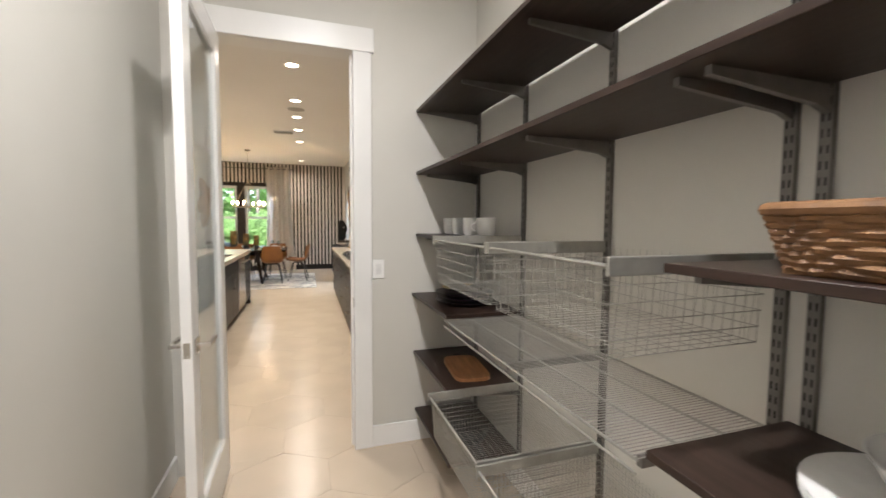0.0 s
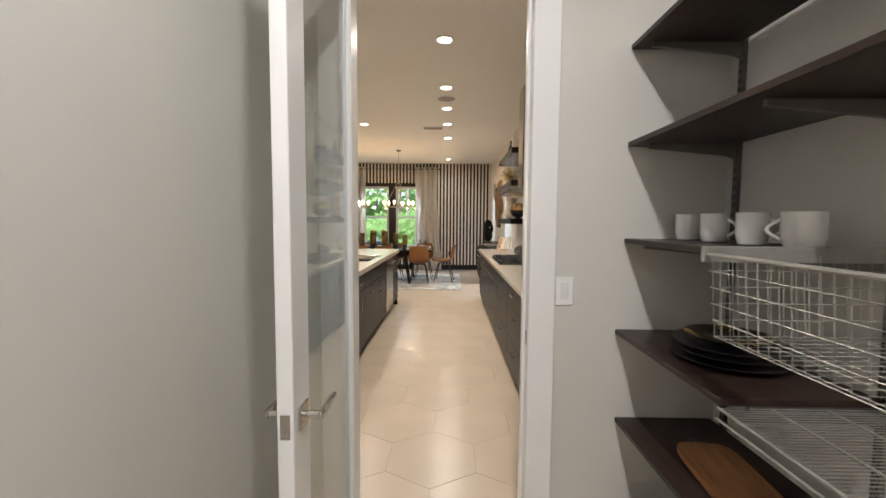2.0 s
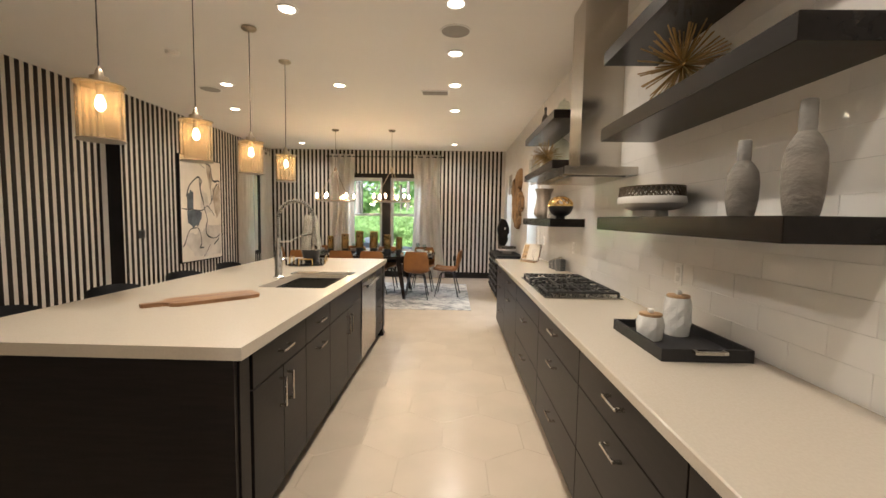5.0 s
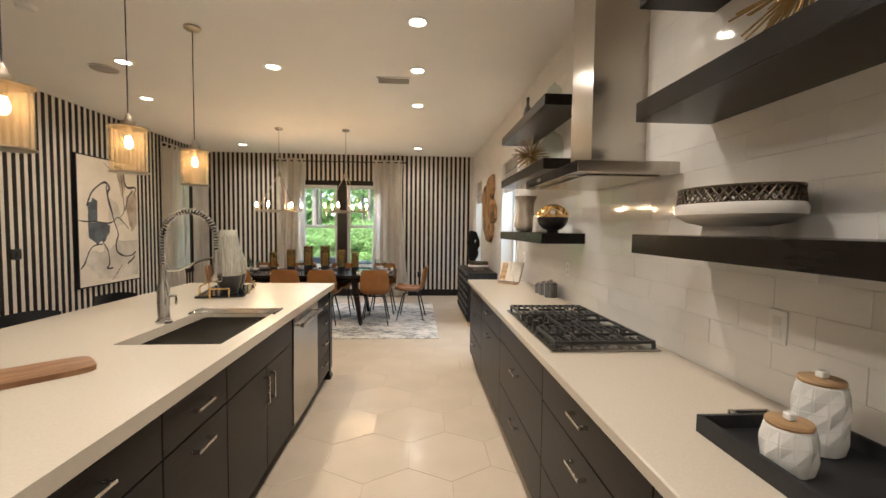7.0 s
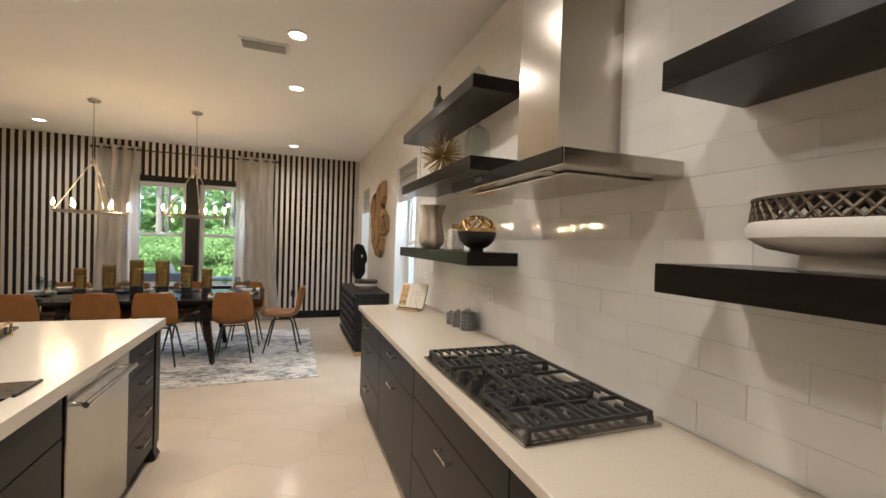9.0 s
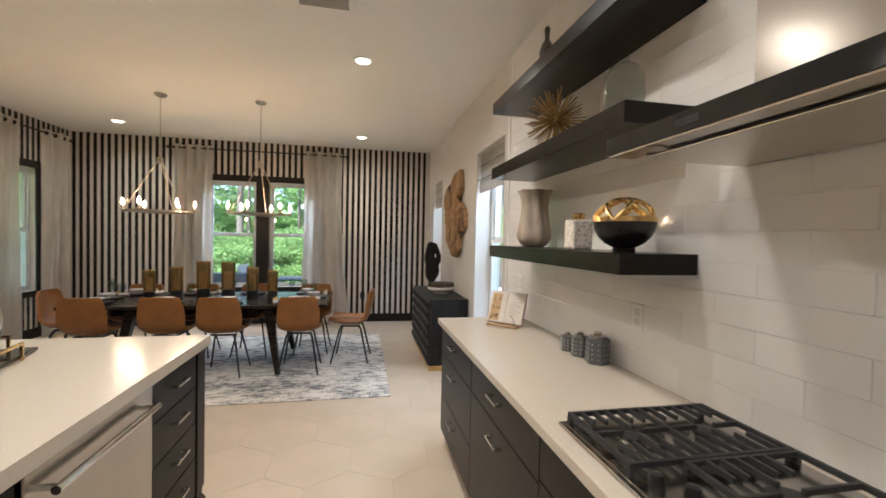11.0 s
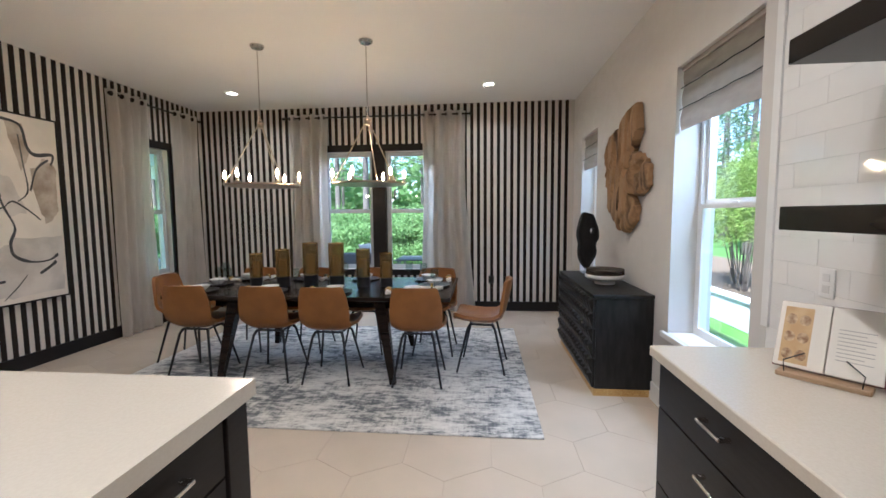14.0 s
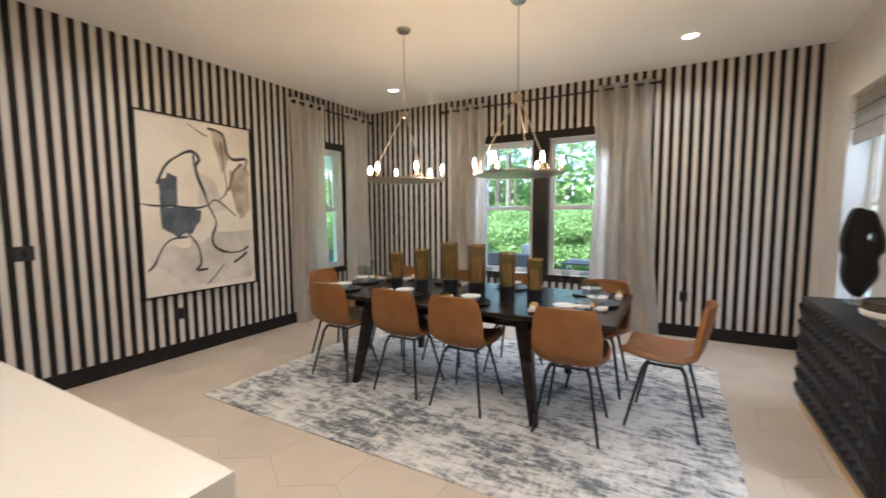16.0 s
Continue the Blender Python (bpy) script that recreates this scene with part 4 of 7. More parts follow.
NAPKIN = mat("oatmeal_napkin", (0.72, 0.67, 0.60), 0.9, bump=0.3, bscale=400, scale=20)
for i, (x, y, rz) in enumerate([(-2.78, 10.17, 0), (-2.12, 10.17, 0), (-1.52, 10.17, 0), (-0.83, 10.17, 0), (-0.68, 10.56, 90), (-2.86, 10.54, -90),
                                (-2.74, 10.90, 180), (-2.09, 10.90, 180), (-1.45, 10.90, 180), (-0.78, 10.90, 180)]):
    m = Matrix.Rotation(radians(rz), 3, "Z")
    def put(dx, dy):
        o = m @ Vector((dx, dy, 0))
        return (x + o.x, y + o.y, TZ)
    solid("charger_plate", lathe(bmesh.new(), [(0.07, 0), (0.10, 0.003), (0.148, 0.014), (0.15, 0.018), (0.146, 0.018), (0.10, 0.008), (0.0, 0.007)], 28), BLACKCER,
          "round black charger plate on the dining table", "plate", put(0, 0), "charger plates")
    b = solid("bowl", lathe(bmesh.new(), [(0.03, 0), (0.035, 0.006), (0.068, 0.035), (0.078, 0.052), (0.074, 0.052), (0.062, 0.035), (0.0, 0.012)], 24), WHITECER,
              "small white ceramic bowl on a black plate", "bowl", put(0, 0), "bowls")
    b.location.z += 0.0085
    nb = bmesh.new()
    for k in range(3):
        tube(nb, [(-0.012 * (k - 1), -0.10 + 0.03 * q, 0.018 + 0.006 * math.sin(q * 1.3 + k)) for q in range(8)], 0.017 - 0.002 * abs(3 - k), 8)
    np_ = thing("napkin", "rolled oatmeal cloth napkin beside a plate", "napkin", put(-0.21, 0.0), "napkins", rz=rz + 12 * math.sin(7 * i))
    part("cloth", nb, NAPKIN, np_)
    part("napkin_ring", lathe(bmesh.new(), [(0.028, -0.01), (0.031, -0.01), (0.031, 0.01), (0.028, 0.01), (0.028, -0.01)], 16, closed=True), GOLD, np_, at=(0, 0.0, 0.031)).rotation_euler = (radians(90), 0, 0)
    gl = solid("wine_glass", lathe(bmesh.new(), [(0.033, 0), (0.033, 0.003), (0.005, 0.008), (0.004, 0.09), (0.012, 0.10), (0.036, 0.13), (0.038, 0.16), (0.031, 0.20), (0.029, 0.20), (0.036, 0.16), (0.033, 0.133), (0.0, 0.104)], 20), CLEAR,
               "clear stemmed wine glass on the dining table", "glass", put(0.18, 0.13), "wine glasses")
    gl.visible_shadow = False

# ---- sideboard ----
sb = thing("sideboard", "black carved-front sideboard on a brass plinth", "sideboard", (0.855, 10.60, 0))
part("plinth", boxm(-0.205, -0.675, 0, 0.225, 0.675, 0.065, bevel=0.003), GOLD, sb, "brass plinth")
part("body", boxm(-0.20, -0.69, 0.066, 0.23, 0.69, 0.785), EBONY, sb)
part("top", boxm(-0.225, -0.70, 0.786, 0.232, 0.70, 0.815, bevel=0.004), EBONY, sb)
facet = None
for i in range(3):
    z0 = 0.075 + i * 0.237
    for y0, y1 in ((-0.685, -0.002), (0.002, 0.685)):
        df = part("drawer_front", boxm(-0.222, y0, z0, -0.201, y1, z0 + 0.232), EBONY, sb, "carved faceted drawer front")
        n = 7
        dy = (y1 - y0) / n
        for j in range(n):
            for r in range(2):
                if facet is None:
                    bm = bmesh.new()
                    vs = [bm.verts.new(p) for p in ((0, 0, 0), (0, dy, 0), (0, dy, 0.116), (0, 0, 0.116), (-0.030, dy / 2, 0.096))]
                    for a, b in ((0, 1), (1, 2), (2, 3), (3, 0)):
                        bm.faces.new((vs[a], vs[b], vs[4]))
                    facet = mesh("facet", bm, EBONY)
                share("facet", facet, df, (-0.2225, y0 + dy * j, z0 + r * 0.116))

dd = thing("disc_sculpture", "black carved two-lobed disc sculpture on thin pins", "sculpture", (0.86, 11.05, 0.815))
part("stand", boxm(-0.06, -0.09, 0, 0.06, 0.09, 0.018, bevel=0.003), CLEAR, dd)
for px in (-0.028, 0.0, 0.028):
    part("pin", tube(bmesh.new(), [(px, 0.47 * px, 0.018), (px, 0.47 * px, 0.105)], 0.0028, 8), NICKEL, dd)
bm = bmesh.new()
n = 40
ring = []
for j in range(n):
    a = 2 * math.pi * j / n
    k = 1 + 0.05 * math.sin(3 * a + 1) + 0.03 * math.sin(7 * a)
    k *= 1 - 0.24 * math.exp(-((a - 6.05) / 0.16) ** 2) - 0.12 * math.exp(-((a - 3.3) / 0.15) ** 2)
    ring.append((0.128 * k * math.cos(a), 0.36 + 0.285 * k * math.sin(a)))
for s in (-1, 1):
    vs = [bm.verts.new((x, s * 0.018, z)) for x, z in ring]
    inner = [bm.verts.new((x * 0.8, s * 0.028, 0.36 + (z - 0.36) * 0.8)) for x, z in ring]
    hole = [bm.verts.new((0.045 + 0.026 * math.cos(2 * math.pi * j / n), s * 0.02, 0.45 + 0.03 * math.sin(2 * math.pi * j / n))) for j in range(n)]
    for j in range(n):
        q = (j + 1) % n
        bm.faces.new((vs[j], vs[q], inner[q], inner[j]))
        bm.faces.new((inner[j], inner[q], hole[q], hole[j]))
    if s < 0:
        o0, h0 = vs, hole
for j in range(n):
    q = (j + 1) % n
    bm.faces.new((o0[j], o0[q], vs[q], vs[j]))
    bm.faces.new((h0[j], h0[q], hole[q], hole[j]))
part("disc", bm, EBONY, dd).rotation_euler = (0, 0, radians(25))
fb = thing("footed_bowl", "wide white bowl with a dark pierced rim on the sideboard", "bowl", (0.87, 10.45, 0.815))
LACE = mat("bronze_lace", (0.10, 0.075, 0.05), 0.45, 0.6, scale=30)


def lace_bowl(o, r, z):
    part("bowl", lathe(bmesh.new(), [(0.5 * r, 0), (0.52 * r, 0.02 * z), (0.5 * r, 0.22 * z), (0.8 * r, 0.3 * z), (0.98 * r, 0.45 * z), (r, 0.58 * z), (0.96 * r, 0.68 * z), (0.93 * r, 0.68 * z), (0.9 * r, 0.5 * z), (0.0, 0.4 * z)], 40), mat("matt_white_clay", (0.66, 0.63, 0.59), 0.6, bump=0.1), o)
    bm = bmesh.new()
    n = 44
    for k in range(3):
        z0, z1 = (0.68 + 0.105 * k) * z, (0.68 + 0.105 * (k + 1)) * z
        ra, rb = (0.95 - 0.01 * k) * r, (0.94 - 0.01 * k) * r
        for j in range(n):
            for s in (-1, 1):
                a, b = 2 * math.pi * (j + 0.5 * (k % 2)) / n, 2 * math.pi * (j + 0.5 * (k % 2) + 0.5 * s) / n
                tube(bm, [(ra * math.cos(a), ra * math.sin(a), z0), (rb * math.cos(b), rb * math.sin(b), z1)], 0.0032, 4)
    for zz in (0.68, 1.0):
        lathe(bm, [(0.935 * r, zz * z - 0.003), (0.955 * r, zz * z - 0.003), (0.955 * r, zz * z + 0.003), (0.935 * r, zz * z + 0.003), (0.935 * r, zz * z - 0.003)], 44, closed=True)
    part("pierced_rim", bm, LACE, o, "dark bronze pierced rim")


lace_bowl(fb, 0.17, 0.13)

# wall sculpture of driftwood; its dark tone is grain and painted-in crack shade
DRIFT = mat("driftwood", (0.34, 0.20, 0.092), 0.7, scale=3.0, col2=(0.055, 0.028, 0.012), stretch=(1, 4.5, 0.9), bump=1.0, bscale=22, sharp=(0.50, 0.70), detail=15)
ws = thing("driftwood_wall_sculpture", "large irregular weathered driftwood slab hung on the wall", "wall sculpture", (W - 0.005, 10.55, 1.80))
outline = [(-0.60, -0.05), (-0.55, 0.20), (-0.42, 0.36), (-0.22, 0.40), (-0.08, 0.46), (0.16, 0.57), (0.33, 0.52), (0.40, 0.33), (0.24, 0.16), (0.40, 0.12), (0.58, 0.02),
           (0.60, -0.14), (0.42, -0.22), (0.24, -0.20), (0.36, -0.30), (0.32, -0.44), (0.10, -0.53), (-0.10, -0.50), (-0.28, -0.42), (-0.46, -0.30), (-0.58, -0.20)]
pts = []
for (a, b), (c, d) in zip(outline, outline[1:] + outline[:1]):
    for k in range(9):
        t = k / 9
        y, zz = a + (c - a) * t, b + (d - b) * t
        q = noise.noise(Vector((y * 6, zz * 6, 2))) * 0.09 + noise.noise(Vector((y * 19, zz * 19, 7))) * 0.06
        pts.append((y * (1 + q) * 0.9, zz * (1 + q)))
bm = bmesh.new()
levels = [(1.0, 0.0), (1.0, 0.035), (0.985, 0.058), (0.955, 0.068)] + [(0.92 - 0.04 * i, 0.074) for i in range(22)]


def wood_relief(y, z):
    """Upright grain, a few deep cracks and worn hollows."""
    g = 0.016 * noise.noise(Vector((y * 4, z * 3, 5))) + 0.010 * noise.noise(Vector((y * 34, z * 3, 9))) + 0.006 * noise.noise(Vector((y * 70, z * 5, 3))) + 0.020 * round(2 * noise.noise(Vector((y * 3, z * 2, 60))))
    crack = abs(noise.noise(Vector((y * 5.5 + 0.5 * z, z * 1.3, 21))))
    g -= 0.075 * max(0.0, 1 - crack / 0.075)
    hollow = noise.noise(Vector((y * 4, z * 2.2, 40)))
    return g - 0.10 * max(0.0, hollow - 0.30)


rings = []
for s, dx in levels:
    row = []
    for y, zz in pts:
        d = dx + (wood_relief(y * s, zz * s) if dx > 0.04 else 0)
        row.append(bm.verts.new((-max(d, 0.012 if dx > 0 else 0.0), -y * s, zz * s)))
    rings.append(row)
for a, b in zip(rings, rings[1:]):
    for j in range(len(pts)):
        bm.faces.new((a[j], a[(j + 1) % len(pts)], b[(j + 1) % len(pts)], b[j])).smooth = True
bm.faces.new(rings[-1])
part("slab", bm, DRIFT, ws)

# ---- abstract painting ----
CANVAS = mat("painted_canvas", (0.74, 0.68, 0.60), 0.75, scale=3, col2=(0.66, 0.60, 0.53), bump=0.25, bscale=300)
INK = mat("black_paint", (0.022, 0.022, 0.026), 0.6, scale=7, col2=(0.06, 0.06, 0.065))
SLATE = mat("slate_paint", (0.045, 0.058, 0.078), 0.65, scale=5, col2=(0.12, 0.145, 0.18), sharp=(0.4, 0.7), detail=8)
TAUPE = mat("taupe_paint", (0.30, 0.235, 0.175), 0.7, scale=7, col2=(0.50, 0.43, 0.36), detail=8)
STONE = mat("pale_grey_paint", (0.47, 0.43, 0.39), 0.7, scale=4, col2=(0.65, 0.60, 0.55), detail=8)
AW, AH = 1.20, 1.78
art = thing("abstract_painting", "large abstract painting of black and taupe strokes, thin black frame", "painting", (L + 0.008, 9.975, 0.64))
part("canvas", boxm(0, -AW / 2 + 0.015, 0.015, 0.034, AW / 2 - 0.015, AH - 0.015), CANVAS, art)
bm = bmesh.new()
for y in (-AW / 2, AW / 2 - 0.014):
    box(bm, 0, y, 0, 0.045, y + 0.014, AH)
for z in (0, AH - 0.014):
    box(bm, 0, -AW / 2 + 0.014, z, 0.045, AW / 2 - 0.014, z + 0.014)
part("frame", bm, BLACKTRIM, art)


def uv(u, v, d):
    return (d, -AW / 2 + 0.02 + u * (AW - 0.04), AH - 0.02 - v * (AH - 0.04))


def patch(pts, material, d, name="paint_patch", rough=0.012):
    bm = bmesh.new()
    out = []
    for (a, b), (c, e) in zip(pts, pts[1:] + pts[:1]):
        for k in range(5):
            t = k / 5
            u, v = a + (c - a) * t, b + (e - b) * t
            u += rough * noise.noise(Vector((u * 20, v * 20, d * 900)))
            v += rough * noise.noise(Vector((v * 20, u * 20, d * 700)))
            out.append(bm.verts.new(uv(min(0.99, max(0.01, u)), min(0.99, max(0.01, v)), d)))
    bm.faces.new(out)
    bmesh.ops.triangulate(bm, faces=bm.faces)
    part(name, bm, material, art)


def stroke(pts, w, material=None, d=0.0362):
    bm = bmesh.new()
    ps = [Vector((p[0], p[1])) for p in pts]
    sm = []
    for i in range(len(ps) - 1):
        p0, p1, p2, p3 = ps[max(i - 1, 0)], ps[i], ps[i + 1], ps[min(i + 2, len(ps) - 1)]
        for k in range(6):
            t = k / 6
            sm.append(0.5 * ((2 * p1) + (p2 - p0) * t + (2 * p0 - 5 * p1 + 4 * p2 - p3) * t * t + (3 * p1 - p0 - 3 * p2 + p3) * t ** 3))
    sm.append(ps[-1])
    prev = None
    for i, p in enumerate(sm):
        dr = (sm[min(i + 1, len(sm) - 1)] - sm[max(i - 1, 0)]).normalized()
        nn = Vector((-dr.y, dr.x)) * w * 1.3 * (0.6 + 0.5 * noise.noise(Vector((p.x * 9, p.y * 9, w * 50))) + 0.3 * math.sin(math.pi * i / len(sm)))
        cur = (bm.verts.new(uv(p.x + nn.x, p.y + nn.y * 0.67, d)), bm.verts.new(uv(p.x - nn.x, p.y - nn.y * 0.67, d)))
        if prev:
            bm.faces.new((prev[0], prev[1], cur[1], cur[0]))
        prev = cur
    part("brush_stroke", bm, material or INK, art)


patch([(0.48, 0.30), (0.62, 0.34), (0.72, 0.52), (0.60, 0.54), (0.46, 0.48)], STONE, 0.0345)
patch([(0.02, 0.78), (0.20, 0.72), (0.45, 0.74), (0.60, 0.66), (0.98, 0.66), (0.98, 0.97), (0.55, 0.98), (0.30, 0.96)], STONE, 0.0346, rough=0.03)
patch([(0.60, 0.02), (0.74, 0.04), (0.78, 0.20), (0.70, 0.30), (0.66, 0.18)], TAUPE, 0.0348)
patch([(0.78, 0.28), (0.90, 0.20), (0.98, 0.28), (0.97, 0.50), (0.86, 0.58), (0.80, 0.44)], TAUPE, 0.035, rough=0.03)
patch([(0.15, 0.36), (0.22, 0.31), (0.29, 0.34), (0.28, 0.50), (0.15, 0.52)], SLATE, 0.0352, rough=0.02)
patch([(0.14, 0.51), (0.36, 0.50), (0.48, 0.52), (0.47, 0.59), (0.40, 0.65), (0.28, 0.68), (0.16, 0.62)], SLATE, 0.0354, rough=0.02)
patch([(0.38, 0.70), (0.46, 0.70), (0.47, 0.86), (0.38, 0.86)], STONE, 0.0356, rough=0.03)
stroke([(0.13, 0.38), (0.20, 0.28), (0.30, 0.22), (0.42, 0.18), (0.49, 0.22), (0.46, 0.28), (0.54, 0.44)], 0.011)
stroke([(0.44, 0.20), (0.46, 0.32), (0.52, 0.42), (0.56, 0.50), (0.62, 0.60), (0.58, 0.68), (0.60, 0.75), (0.72, 0.79), (0.86, 0.79), (0.94, 0.76)], 0.010)
stroke([(0.0, 0.49), (0.10, 0.50), (0.25, 0.50), (0.45, 0.51), (0.56, 0.49)], 0.008)
stroke([(0.56, 0.49), (0.62, 0.46), (0.72, 0.50), (0.82, 0.56)], 0.006)
stroke([(0.02, 0.86), (0.08, 0.82), (0.14, 0.74), (0.22, 0.69), (0.36, 0.68)], 0.008)
stroke([(0.36, 0.66), (0.44, 0.74), (0.46, 0.84), (0.42, 0.88), (0.52, 0.88)], 0.010)
stroke([(0.58, 0.03), (0.72, 0.05), (0.76, 0.16), (0.82, 0.20), (0.96, 0.19), (0.94, 0.25)], 0.010)
stroke([(0.70, 0.10), (0.72, 0.25), (0.74, 0.40), (0.66, 0.46)], 0.005)
stroke([(0.76, 0.40), (0.82, 0.28), (0.92, 0.22)], 0.007)
stroke([(0.78, 0.86), (0.86, 0.83), (0.92, 0.80)], 0.013)
stroke([(0.50, 0.98), (0.60, 0.92), (0.68, 0.86)], 0.005)
stroke([(0.40, 0.02), (0.50, 0.06), (0.58, 0.08)], 0.004)


# ---- things on the shelves and counters ----
AGEDGOLD = mat("aged_gold", (0.36, 0.24, 0.10), 0.4, 1.0, scale=20)
SPIKE = mesh("spike", tube(bmesh.new(), [(0, 0, 0), (0, 0, 1)], 0.0035, 5), AGEDGOLD)


def starburst(x, y, z, r, label):
    s = thing("starburst_sculpture", label, "sculpture", (x, y, z), "starburst sculptures")
    rr = random.Random(int(r * 1000))
    n = 110
    for i in range(n):
        zz = 1 - 2 * (i + 0.5) / n
        a = i * 2.399963 + rr.uniform(-0.2, 0.2)
        q = math.sqrt(1 - zz * zz)
        d = Vector((q * math.cos(a), q * math.sin(a), zz))
        sp = share("spike", SPIKE, s, d * 0.02, d.to_track_quat("Z", "Y").to_euler())
        sp.scale = (1, 1, r * rr.uniform(0.8, 1.0) - 0.02)
    bm = bmesh.new()
    bmesh.ops.create_icosphere(bm, subdivisions=2, radius=0.03)
    part("core", bm, GOLD, s)


starburst(0.92, 4.80, 2.01 + 0.168, 0.205, "large aged-gold starburst sculpture on a dark shelf")
starburst(0.88, 7.42, 2.0 + 0.145, 0.175, "smaller aged-gold starburst sculpture on a dark shelf")

CLAY = mat("grey_clay", (0.16, 0.14, 0.12), 0.7, scale=9, col2=(0.27, 0.245, 0.215), bump=0.6, bscale=45, sharp=(0.3, 0.72), stretch=(1, 1, 1.6), detail=10)
PALECLAY = mat("pale_clay", (0.50, 0.42, 0.335), 0.5, scale=7, col2=(0.31, 0.25, 0.19), bump=0.5, bscale=30, stretch=(2, 2, 0.6), detail=8)


def bottle_vase(x, y, r, h, label):
    b = thing("bottle_vase", label, "vase", (x, y, 1.472), "clay bottle vases")
    part("body", lathe(bmesh.new(), [(0.75 * r, 0), (0.82 * r, 0.01), (0.98 * r, 0.22 * h), (r, 0.45 * h), (0.9 * r, 0.58 * h), (0.62 * r, 0.68 * h), (0.4 * r, 0.73 * h)], 28, wave=lambda a, i: 1 + 0.012 * math.sin(5 * a + i)), CLAY, b)
    part("neck", lathe(bmesh.new(), [(0.40 * r, 0.731 * h), (0.42 * r, 0.80 * h), (0.40 * r, 0.99 * h), (0.36 * r, h), (0.28 * r, h), (0.28 * r, 0.9 * h)], 24), mat("raw_grey_clay", (0.25, 0.235, 0.22), 0.8, bump=0.3), b, "darker unglazed neck")


bottle_vase(0.90, 4.31, 0.051, 0.27, "rough grey clay bottle vase on a dark shelf")
bottle_vase(0.90, 4.05, 0.054, 0.34, "tall rough grey clay bottle vase on a dark shelf")
lb = thing("footed_bowl", "wide matt white bowl with a bronze pierced rim on a shelf", "bowl", (0.915, 5.03, 1.472))
lace_bowl(lb, 0.165, 0.155)
lb.scale = (0.95, 1.30, 1.0)

pv = solid("pleated_vase", lathe(bmesh.new(), [(0.05, 0), (0.078, 0.012), (0.104, 0.055), (0.100, 0.10), (0.086, 0.17), (0.078, 0.23), (0.078, 0.28), (0.088, 0.32), (0.102, 0.352), (0.096, 0.352), (0.072, 0.28), (0.06, 0.15), (0.0, 0.1)], 64,
           wave=lambda a, i: 1 + (0.015 + 0.015 * min(i, 8)) * math.sin(7 * a + 0.25 * i) + 0.03 * math.sin(3 * a - 0.3 * i)), PALECLAY, "pale pleated clay vase with a ruffled mouth", "vase", (0.945, 7.80, 1.462))
gj = thing("ginger_jar", "small silver and white patterned lidded jar", "jar", (0.92, 7.22, 1.462))
DOTS = mat("silver_lattice", (0.74, 0.70, 0.64), 0.22, 0.15, scale=150, col2=(0.42, 0.39, 0.35), sharp=(0.54, 0.60), detail=0)
part("body", boxm(-0.05, -0.05, 0, 0.05, 0.05, 0.145, bevel=0.012, seg=3), DOTS, gj)
part("lid", lathe(bmesh.new(), [(0.030, 0.1455), (0.032, 0.172), (0.028, 0.176), (0.0, 0.178)], 18), GOLD, gj)
gb = thing("gold_dome_bowl", "black footed bowl topped with a pierced gold dome", "bowl", (0.90, 6.83, 1.462))
part("bowl", lathe(bmesh.new(), [(0.042, 0), (0.044, 0.012), (0.040, 0.018), (0.072, 0.034), (0.098, 0.060), (0.113, 0.090), (0.118, 0.118), (0.11, 0.118), (0.0, 0.05)], 40), BLACKCER, gb)
n = 5
for j in range(n):
    for sgn in (-1, 1):
        turn = [(1.5 * k / 12, 2 * math.pi * j / n + sgn * 1.125 * k / 12) for k in range(13)]
        part("lattice_strap", tube(bmesh.new(), [(0.112 * math.cos(t) * math.cos(a), 0.112 * math.cos(t) * math.sin(a), 0.122 + 0.088 * math.sin(t)) for t, a in turn], 0.0095, 8), GOLD, gb, "polished gold lattice strap")
bm = bmesh.new()
lathe(bm, [(0.100, 0.119), (0.119, 0.119), (0.119, 0.137), (0.100, 0.139), (0.100, 0.119)], 40, closed=True)
part("rim", bm, GOLD, gb, "polished gold rim")
part("crown_disc", lathe(bmesh.new(), [(0.0, 0.214), (0.02, 0.212), (0.023, 0.204), (0.0, 0.20)], 16), GOLD, gb)


def cloche(x, y, z, r, h, label):
    c = thing("glass_cloche", label, "cloche", (x, y, z), "glass cloches")
    part("base", lathe(bmesh.new(), [(r * 1.1, 0), (r * 1.12, 0.012), (r * 1.05, 0.018)], 28), BOARD, c, "round wooden base")
    prof = [(r, 0.0185), (r, h * 0.55), (r * 0.92, h * 0.72), (r * 0.7, h * 0.86), (r * 0.35, h * 0.93), (r * 0.22, h * 0.95)]
    bm = lathe(bmesh.new(), prof, 28)
    bmesh.ops.delete(bm, geom=[f for f in bm.faces if len(f.verts) > 4], context="FACES_ONLY")
    part("dome", bm, CLOCHE, c).visible_shadow = False
    part("knob", lathe(bmesh.new(), [(r * 0.2, h * 0.95), (r * 0.24, h * 0.99), (r * 0.15, h * 1.06), (0.0, h * 1.08)], 16), CLOCHE, c)


